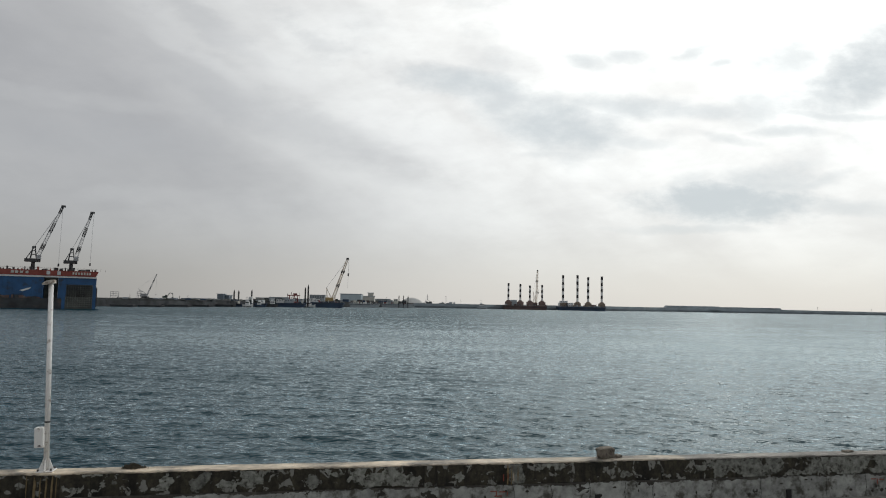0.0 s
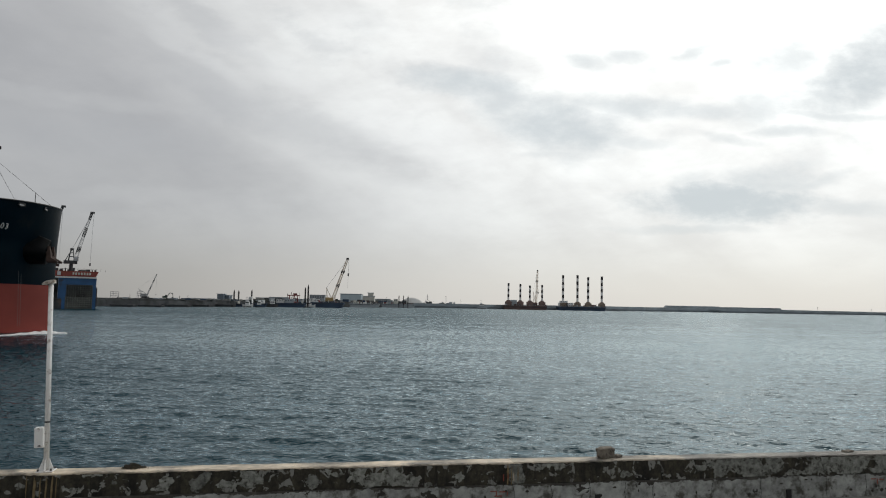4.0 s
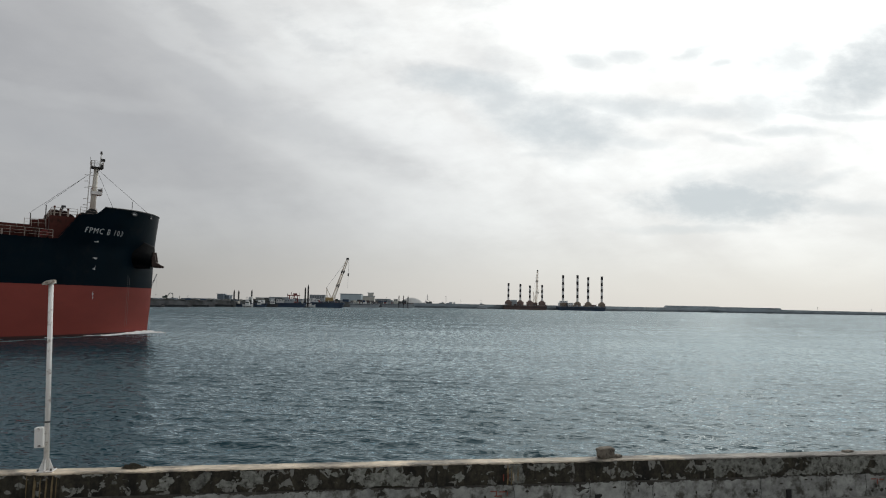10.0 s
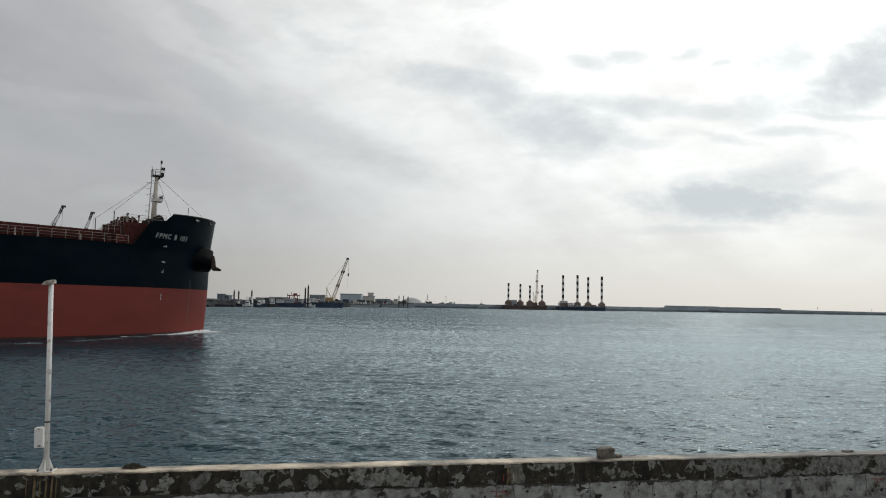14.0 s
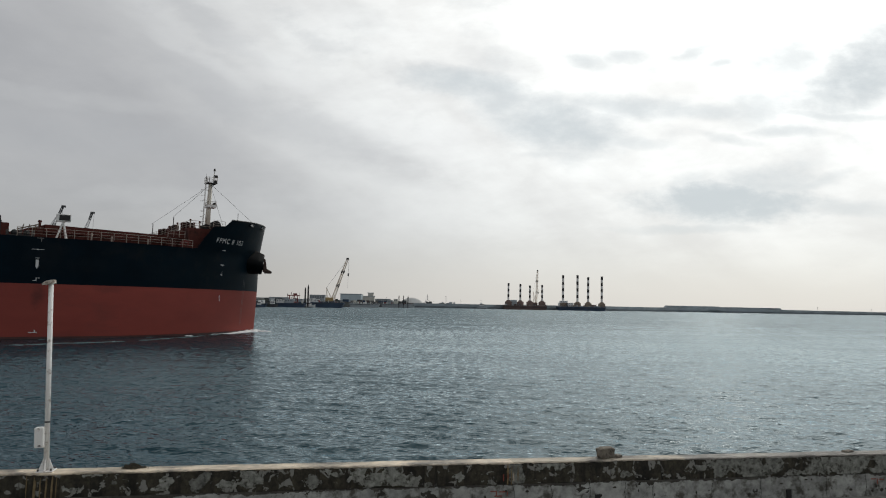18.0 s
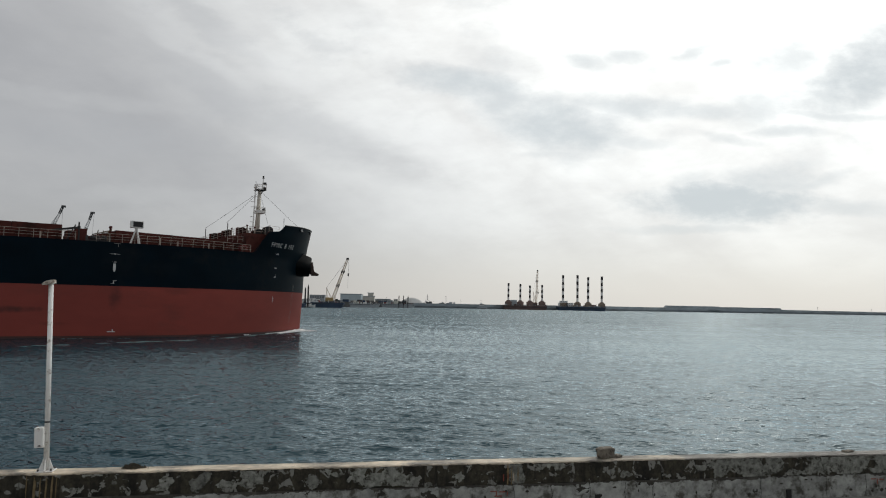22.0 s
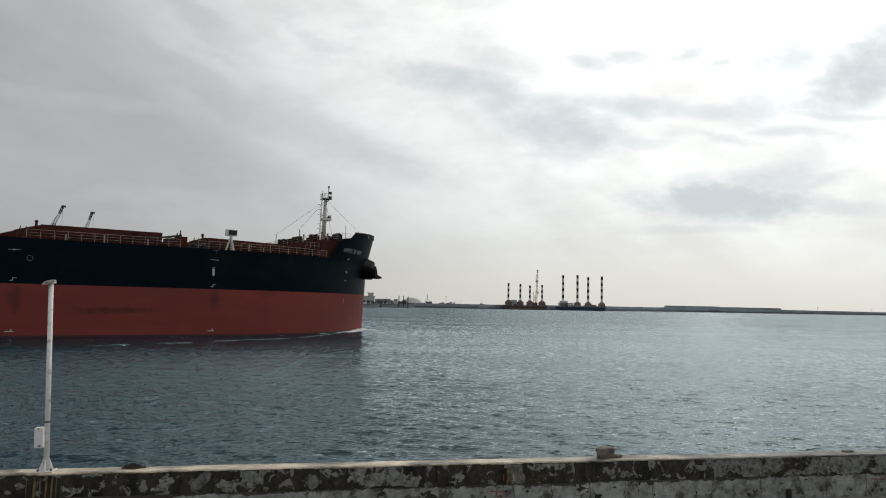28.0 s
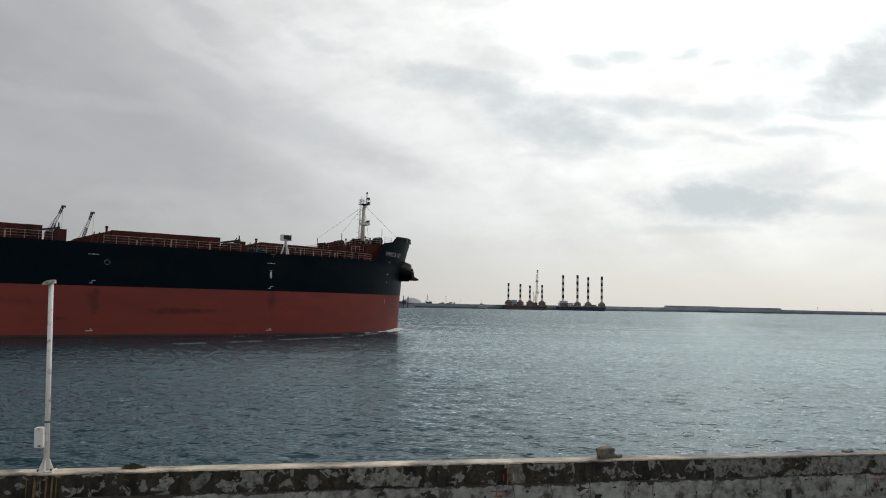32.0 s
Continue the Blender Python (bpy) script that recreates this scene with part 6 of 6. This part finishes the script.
building("harbour_shed", -157.1, -139.6, 830, 4, 12.6, 10, "shed_grey", "grey shed behind the crane barge", 6, 2)
building("process_plant", -103.9, -87.8, 905, 4, 13.2, 10, "shed_cream", "cream industrial plant with a plain flat front", 0, 0)
building("plant_tower", -96.6, -89.9, 912, 4, 17.7, 8, "shed_cream", "small cream process tower", 0, 0)
building("harbour_shed", -92.5, -72.1, 970, 4, 10.2, 10, "shed_grey", "long low grey shed near the breakwater root", 7, 1)
building("harbour_shed", -209.4, -187.0, 575, 4, 5.3, 8, "shed_grey", "long low shed roof on the far quay", 10, 1)



def sand_heap():
    b = B()
    n = 40
    rings = []
    for k, (f, z) in enumerate(((1.0, 0), (0.86, 3.0), (0.6, 6.6), (0.28, 8.6), (0.06, 9.2))):
        rings.append([(19 * f * math.cos(a * math.tau / n) * (1 + 0.12 * noise.noise((a * 0.5, k, 2.0))), 9 * f * math.sin(a * math.tau / n), z + 0.5 * noise.noise((a * 0.7, k, 5.0)) * (k > 0)) for a in range(n)])
    loft(b, rings)
    ob = part("sand_heap", b, M["heap"])
    ob.matrix_basis = pose(-44.8, 1030, 4.5)
    tagged(ob, "pale heap of sand on the quay", "heap")


sand_heap()


def pipe_rack(px, y, z, w, h):
    g = tagged(holder("pipe_rack", pose(px, y, z)), "small steel frame with lamps on the far quay", "frame", group="frames on the far quay")
    for k in range(4):
        one("post", lambda b: rod(b, (w * (k / 3 - 0.5), 0, 0), (w * (k / 3 - 0.5), 0, h), 0.14, n=5), M["crane_grey"], g)
    for k in range(3):
        one("beam", lambda b: rod(b, (-w / 2, 0, h * (0.4 + 0.3 * k)), (w / 2, 0, h * (0.4 + 0.3 * k)), 0.12, n=5), M["crane_grey"], g)


pipe_rack(-205.8, 440, 4.6, 5.2, 4.2)
pipe_rack(-212.5, 492, 4.8, 3.5, 5.0)


def excavator(x, y, z):
    g = tagged(holder("excavator", pose(x, y, z)), "small dark green excavator parked on the far quay", "excavator")
    for s in (-0.9, 0.9):
        one("track", lambda b: box(b, (0, s, 0.4), (3.4, 0.5, 0.8), bevel=0.2), M["crane_dark"], g)
    one("house", lambda b: box(b, (-0.5, 0, 1.5), (2.8, 2.2, 1.3), bevel=0.15), M["machine_green"], g)
    one("cab", lambda b: box(b, (0.5, -0.6, 2.1), (1.3, 1.0, 1.7), top=0.85, bevel=0.1), M["pane_dark"], g)
    one("boom", lambda b: [rod(b, (0.9, 0.2, 1.6), (2.6, 0.2, 4.3), 0.28, 0.22, 6), rod(b, (2.6, 0.2, 4.3), (4.6, 0.2, 4.0), 0.22, 0.2, 6)], M["machine_green"], g)
    one("stick", lambda b: rod(b, (4.6, 0.2, 4.0), (5.0, 0.2, 1.6), 0.2, 0.15, 6), M["machine_green"], g)
    one("bucket", lambda b: box(b, (4.8, 0.2, 1.1), (0.9, 1.0, 0.9), top=0.7), M["crane_dark"], g)


M["machine_green"] = material("dull_green_machine_paint", (0.02, 0.05, 0.035), 0.6, vary=0.25, scale=0.6)
excavator(-192.2, 487, 4.8)


def clutter():
    """Stacks, huts, lorries and bollards too small to name, one by one along the far quay."""
    rng = random.Random(23)
    kinds = (("container", 6.0, 2.6, ("quay_far", "shed_grey", "barge_blue", "scaffold", "dock_grey")), ("quay_hut", 3.5, 2.8, ("shed_cream", "shed_grey", "quay_far", "scaffold")), ("lamp_mast", 0.25, 8.0, ("crane_dark",)))
    labels = {"container": "weathered shipping container on the far quay", "quay_hut": "small plain hut on the far quay", "lamp_mast": "slim dark lamp mast on the far quay"}
    for i in range(120):
        f = (i + rng.random()) / 120
        px, y = np.interp(f, (0, 0.22, 0.45, 0.7, 0.9, 1.0), (-206, -180, -152, -112, -42, 30)), np.interp(f, (0, 0.22, 0.45, 0.7, 0.9, 1.0), (425, 500, 660, 820, 1018, 1040))
        name, w, h, mats = kinds[rng.choices((0, 1, 2), (6, 3, 1.6))[0]]
        w, h = w * rng.uniform(0.5, 1.4), h * rng.uniform(0.4, 1.05) * (1.1 if y > 600 else 0.42)
        z = np.interp(y, (400, 480, 640, 800, 1010), (4.6, 4.8, 5.2, 5.9, 6.0)) - 0.2
        ob = one(name, lambda b: box(b, (0, 0, h / 2), (w, min(w, 2.5), h), bevel=min(0.08, w * 0.2)), M[rng.choice(mats)], None)
        ob.matrix_basis = pose(float(px) + rng.uniform(-3, 3), float(y) + rng.uniform(8, 24), float(z), 0, 0, rng.uniform(-15, 15))
        tagged(ob, labels[name], name.replace("_", " "), group=name.replace("_", " ") + "s on the far quay")


clutter()


# ---- jack-up barges
def jackup(x0, x1, y, legs, houses, label, hull_mat):
    g = tagged(holder("jack_up_barge", pose(0, y, 0)), label, "jack-up barge", group="jack-up barges in the outer harbour")
    one("hull", lambda b: loft(b, [[(x0 + 2, 0, -1), (x1 - 2, 0, -1), (x1 - 2, 26, -1), (x0 + 2, 26, -1)], [(x0, -0.5, 5.5), (x1, -0.5, 5.5), (x1, 27, 5.5), (x0, 27, 5.5)]]), M[hull_mat], g)
    house_mat = M["jack_red"] if hull_mat == "barge_brown" else M["jack_tan"]
    one("rubbing_strake", lambda b: box(b, ((x0 + x1) / 2, -0.6, 3.6), (x1 - x0 - 1, 0.5, 0.7)), M["crane_dark"], g)
    for i, (x, top, n, r) in enumerate(legs):
        yy, top, r = 8, top - 2.2, r * 1.14
        leg = one("leg", lambda b: rod(b, (x, yy, -2), (x, yy, top), r, n=12), M["leg_white"], g, "tubular leg painted in black and white rings")
        for k in range(n):
            zt = top - (top - 14) * (2 * k) / (2 * n)
            zb = top - (top - 14) * (2 * k + 1.0) / (2 * n)
            one("ring", lambda b: rod(b, (x, yy, zb), (x, yy, zt), r + 0.06, n=12), M["leg_dark"], leg)
        one("jacking_house", lambda b: box(b, (x, yy, 8.6), (9.6, 8, 6.0), bevel=0.3), house_mat, g, "rust-tinged jacking house round a leg")
        one("jacking_frame", lambda b: box(b, (x, yy, 12.5), (7.2, 6, 2.4), top=0.6), house_mat, g)
    for cx, cw, ch, cm in houses:
        cab = one("deck_house", lambda b: box(b, (cx, 10, 5.5 + ch / 2), (cw, 10, ch), bevel=0.2), M[cm], g)
        for j in range(int(ch / 3)):
            for k in range(int(cw / 3)):
                one("window", lambda b: box(b, (cx - cw / 2 + 1.6 + k * 3, 4.96, 7.3 + j * 3), (1.3, 0.12, 1.1)), M["pane_far"], cab)
    rng = random.Random(int(x0))
    for k in range(16):                         # winches, lockers and posts on deck
        px, w, h = x0 + 3 + (x1 - x0 - 6) * (k + rng.random()) / 16, rng.uniform(1.0, 3.6), rng.uniform(0.8, 3.4)
        one("deck_gear", lambda b: box(b, (px, rng.uniform(1, 4), 5.5 + h / 2), (w, 1.6, h), bevel=0.15), rng.choice((house_mat, M["crane_dark"], M["shed_grey"], M["barge_brown"])), g)
    one("deck_rail", lambda b: [rod(b, (x0, -0.3, 5.5 + q), (x1, -0.3, 5.5 + q), 0.09, n=4) for q in (0.6, 1.2)], M["crane_grey"], g)
    return g


jackup(92.4, 158.2, 1050, [(100.4, 41.5, 3, 1.25), (118.4, 40.5, 3, 1.25), (132.9, 38.5, 3, 1.25), (151.3, 39.5, 3, 1.25)],
       [(108.6, 9.0, 8.5, "shed_grey"), (140.2, 8.0, 5.0, "barge_brown")], "red-brown jack-up barge with four short striped legs", "barge_brown")
jackup(183.9, 259.2, 1105, [(192.5, 57.6, 4, 1.5), (215.5, 58.1, 4, 1.5), (232.5, 55.2, 4, 1.5), (254.2, 56.7, 4, 1.5)],
       [(197.3, 22.9, 6.3, "boat_white"), (193.7, 11.5, 9.2, "boat_white"), (215.7, 8.6, 4.8, "shed_grey"), (240.3, 9.5, 3.8, "barge_brown")], "grey jack-up barge with four tall striped legs", "barge_blue")
crawler_crane((141.1, 1060, 5.5), (3.2, 54.0), (-3.0, 22.0), (4.6, 20.0), 12, M["crane_cream"], "tall slim lattice crane on the jack-up barge", (6, 5, 4.0), 2.3)
for px, py in ((986.7, 1838), (1236.7, 2015), (6.1, 1050)):
    mast = tagged(holder("beacon_mast", pose(px, py, 6.0)), "tiny beacon mast on the breakwater", "beacon", group="beacons on the breakwater")
    one("post", lambda b: rod(b, (0, 0, 0), (0, 0, 10.5), 0.35, 0.25, 6), M["crane_grey"], mast)
    one("lantern", lambda b: box(b, (0, 0, 10.8), (1.1, 1.1, 1.2), bevel=0.15), M["crane_dark"], mast)


# ---- small craft
def launch(px, y, ln, label, mast_h=5.0, mat="boat_white", hull_h=1.7):
    """A small boat with a raked bow, wheelhouse, windows and mast, lying broadside."""
    g = tagged(holder("launch", pose(px, y, 0)), label, "boat", group="small craft in the harbour")
    bm_ = ln * 0.16
    st = [(-0.5, 0.85, 0.0), (-0.2, 1.0, 0.0), (0.15, 1.0, 0.1), (0.38, 0.6, 0.45), (0.5, 0.05, 0.8)]
    one("hull", lambda b: loft(b, [[(x * ln * 0.94, -bm_ * w * 0.75, -0.5), (x * ln, -bm_ * w, hull_h + up), (x * ln, bm_ * w, hull_h + up), (x * ln * 0.94, bm_ * w * 0.75, -0.5)] for x, w, up in st]), M[mat], g)
    one("boot_stripe", lambda b: box(b, (-0.04 * ln, 0, 0.1), (ln * 0.8, bm_ * 2.02, 0.5)), M["crane_dark"], g)
    wh = one("wheelhouse", lambda b: box(b, (-0.05 * ln, 0, hull_h + 1.2), (ln * 0.42, bm_ * 1.4, 2.4), top=0.88, bevel=0.12), M["boat_white"], g)
    one("window_band", lambda b: box(b, (-0.05 * ln, -bm_ * 0.67, hull_h + 1.6), (ln * 0.36, 0.12, 0.75)), M["pane_dark"], wh)
    one("upper_house", lambda b: box(b, (-0.08 * ln, 0, hull_h + 3.1), (ln * 0.2, bm_ * 1.0, 1.6), top=0.85, bevel=0.1), M["boat_white"], g)
    one("mast", lambda b: rod(b, (-0.12 * ln, 0, hull_h + 2.4), (-0.12 * ln, 0, hull_h + 2.4 + mast_h), 0.14, 0.08, 6), M["crane_grey"], g)
    one("yard", lambda b: rod(b, (-0.12 * ln - 0.9, 0, hull_h + 1.6 + mast_h), (-0.12 * ln + 0.9, 0, hull_h + 1.6 + mast_h), 0.09, n=5), M["crane_grey"], g)
    return g


launch(59.7, 1036, 16.0, "grey patrol boat lying off the breakwater", 6.0, "shed_grey", 4.4)
launch(-154.9, 560, 8.4, "white motor boat moored at the far quay", 4.0)
launch(-147.0, 566, 7.2, "white work launch with a dark hull at the far quay", 3.4, "barge_blue")
launch(-124.0, 655, 12.0, "long white harbour boat beside the crane barge", 3.0)
launch(-147.1, 610, 9.5, "dark harbour tug with a pale wheelhouse", 4.2, "crane_dark", 2.4)


# ---------------------------------------------------------------- bow wave
SEA = -0.35                                   # level of the water
M["foam_thin"] = material("thin_sea_green_foam", (0.12, 0.18, 0.18), 0.6, vary=0.3, scale=2.0)
M["foam"] = material("white_sea_foam", (0.86, 0.87, 0.87), 0.85, vary=0.12, scale=3.0, bump=0.05, bump_scale=5.0)


def foam_clumps(name, spots, seed, parent, label="", mat="foam"):
    """Low ragged clumps of foam lying on the water; spots: x, y, length, width, height, turn."""
    rng = random.Random(seed)
    verts, faces = [], []
    for x, y, ln, wd, ht, rz in spots:
        n, k = 9, len(verts)
        c, s = math.cos(rz), math.sin(rz)
        for lev, (f, z) in enumerate(((1.0, -0.06), (0.8, 0.6), (0.35, 1.0))):
            for i in range(n):
                a = i * math.tau / n
                r = f * (1 + rng.uniform(-0.35, 0.35))
                px, py = ln / 2 * r * math.cos(a), wd / 2 * r * math.sin(a)
                verts.append((x + c * px - s * py, y + s * px + c * py, ht * z * rng.uniform(0.7, 1.2) if lev else -0.05))
        for lev in range(2):
            for i in range(n):
                j = (i + 1) % n
                faces.append((k + lev * n + i, k + lev * n + j, k + lev * n + n + j, k + lev * n + n + i))
        faces.append(tuple(range(k + 2 * n, k + 3 * n)))
    return mesh_part(name, verts, faces, M[mat], parent, label)


def build_bow_wave():
    wave = tagged(holder("bow_wave"), "white foaming bow wave along the ship's waterline", "bow wave")
    rng = random.Random(31)
    # rolling crest round the bow, widest and highest at the stem
    path = [(-2.6, half_breadth(-2.6, SEA)), (-1.2, half_breadth(-1.2, SEA))]
    path += [(stem(0) - 0.05, half_breadth(stem(0) - 0.05, 0.0) * k) for k in (1.0, 0.5, 0.0, -0.5, -1.0)]
    x = stem(0) - 0.1
    while x > -10.0:
        path.append((x, -half_breadth(x, SEA)))
        x -= 0.05 + 0.02 * abs(x)
    path = [Vector((*p, 0)) for p in path]
    verts, faces, prof = [], [], 9
    run = 0.0
    for i, p in enumerate(path):
        a, b2 = path[max(0, i - 2)], path[min(len(path) - 1, i + 2)]
        d = (b2 - a).normalized()
        out = Vector((-d.y, d.x, 0)) if i > 1 else Vector((0, 1, 0))
        out = out if out.dot(Vector((p.x + 14, p.y, 0))) > 0 else -out
        out = (out + Vector((0.55, 0, 0)) * max(0.0, 1 - i / 40)).normalized()
        run += (p - path[i - 1]).length if i else 0.0
        s = max(0.0, run - 6.0)
        wob = noise.noise((run * 0.8, 3.0, 1.0))
        w = (0.10 + 1.45 * math.exp(-s / 2.8)) * (1 + 0.9 * wob) * min(1.0, 0.3 + i / 6)
        h = (0.02 + 0.30 * math.exp(-s / 3.2)) * (1 + 0.8 * noise.noise((run * 1.6, 8.0, 4.0))) * min(1.0, 0.2 + i / 6)
        w *= max(0.0, min(1.0, 1.25 - s / 7.0))
        h *= max(0.0, min(1.0, 1.25 - s / 7.0))
        for k in range(prof):
            q = k / (prof - 1)
            lift = (math.sin(math.pi * q ** 0.8) ** 0.8 if 0 < q < 1 else 0.0) * h
            j = (0.3 * noise.noise((run * 3.1, q * 5, 2.0)) + 0.25 * noise.noise((run * 9.0, q * 14, 2.0))) * h
            v = p + out * (w * q * (1 + 0.18 * noise.noise((run * 2.3, q * 3.0, 7.0))) - 0.04)
            verts.append((v.x, v.y, lift + j - (0.12 if k in (0, prof - 1) else 0.0)))
    for i in range(len(path) - 1):
        for k in range(prof - 1):
            a = i * prof + k
            faces.append((a, a + 1, a + prof + 1, a + prof))
    mesh_part("rolling_crest", verts, faces, M["foam"], wave, "dense white breaking crest")
    crest, side, line = [], [], []
    for i in range(380):                       # loose froth on and beyond the crest
        q = rng.random() ** 1.6
        x = stem(0) + 1.6 - 9.5 * q
        y = half_breadth(x, 0.2) + rng.uniform(0.3, 1.8 + 0.6 * q)
        crest.append((x + rng.uniform(-0.3, 0.5), -y, rng.uniform(0.25, 0.7), rng.uniform(0.12, 0.3), rng.uniform(0.03, 0.10), rng.uniform(-0.5, 0.5) + 0.5))
    for i in range(110):                        # tongue thrown ahead
        x = stem(0) + rng.uniform(0.2, 2.3)
        crest.append((x, rng.uniform(-2.6, 0.4), rng.uniform(0.3, 0.8), rng.uniform(0.15, 0.35), rng.uniform(0.04, 0.14), rng.uniform(-0.4, 0.4)))
    for i in range(420):                       # thin lace along the side
        x = -4.0 - 14.0 * rng.random() ** 1.6
        k = noise.noise((x * 0.35, 3.0, 0.0))
        if k < -0.05 + 0.02 * abs(x):
            continue
        y = half_breadth(x, 0.1) + rng.uniform(0.1, 0.7 + 0.03 * abs(x))
        side.append((x, -y, rng.uniform(0.2, 0.8), rng.uniform(0.04, 0.11), rng.uniform(0.02, 0.05), rng.uniform(-0.2, 0.2)))
    thin = []
    for i in range(760):                       # pale streaks of spent foam that run away from the hull
        f = rng.random() ** 1.2
        x = -9.0 - 48.0 * f
        if noise.noise((x * 0.25, 7.0, 1.0)) < -0.35 + 0.35 * f:
            continue
        y = half_breadth(x, 0.1) + 0.8 + 19.0 * f + rng.gauss(0, 0.12 + 0.45 * f) + 1.5 * noise.noise((x * 0.1, 2.0, 5.0)) + 0.4 * noise.noise((x * 0.6, 4.0, 5.0))
        k = 0.45 if rng.random() < 0.05 * (1.2 - f) else 1.0
        (line if k < 1 else thin).append((x, -y, k * rng.uniform(0.3, 1.5), k * rng.uniform(0.02, 0.05), rng.uniform(0.01, 0.03), rng.uniform(-0.15, 0.15) + 0.38))
    for i in range(120):                       # a second, fainter streak close to the side
        f = rng.random()
        x = -6.0 - 40.0 * f
        if noise.noise((x * 0.3, 1.0, 9.0)) < 0.1:
            continue
        y = half_breadth(x, 0.1) + 0.35 + 1.2 * f + rng.gauss(0, 0.15)
        thin.append((x, -y, rng.uniform(0.3, 0.9), rng.uniform(0.03, 0.06), 0.025, rng.uniform(-0.06, 0.06)))
    tagged(foam_clumps("spent_foam", thin, 4, wave, "thin greenish streaks of spent foam", "foam_thin"), kind="stuff")
    tagged(foam_clumps("crest", crest, 1, wave), kind="stuff")
    tagged(foam_clumps("side_foam", side, 2, wave), kind="stuff")
    tagged(foam_clumps("breaking_line", line, 3, wave), kind="stuff")
    return wave


bow_wave = build_bow_wave()


# ---------------------------------------------------------------- moving things
def motions():
    rows = [(0, -67.5, 102.50, 29.8), (1, -65.35, 103.75, 30.2), (2, -63.07, 105.08, 30.58), (4, -59.1, 107.34, 31.34), (6, -54.87, 109.80, 32.08), (8, -51.21, 112.61, 32.67),
            (10, -47.67, 115.77, 33.17), (12, -44.16, 119.03, 33.58), (14, -40.62, 122.28, 33.86), (16, -37.15, 125.46, 34.0), (18, -33.67, 128.62, 34.04),
            (20, -30.14, 131.80, 34.08), (22, -26.58, 135.09, 34.09), (24, -23.06, 138.40, 34.06), (26, -19.45, 141.5, 34.08), (28, -15.81, 144.62, 34.17),
            (30, -12.19, 148.0, 34.32), (32, -8.84, 151.38, 34.52)]
    walk(ship, [(t, pose(x, y, 0, 0, 0, a)) for t, x, y, a in rows])
    walk(bow_wave, [(t, pose(x, y, SEA, 0, 0, a)) for t, x, y, a in rows])
    walk(water, [(0, pose(0, 0, SEA)), (32, pose(-9.0, -5.0, SEA))])


motions()
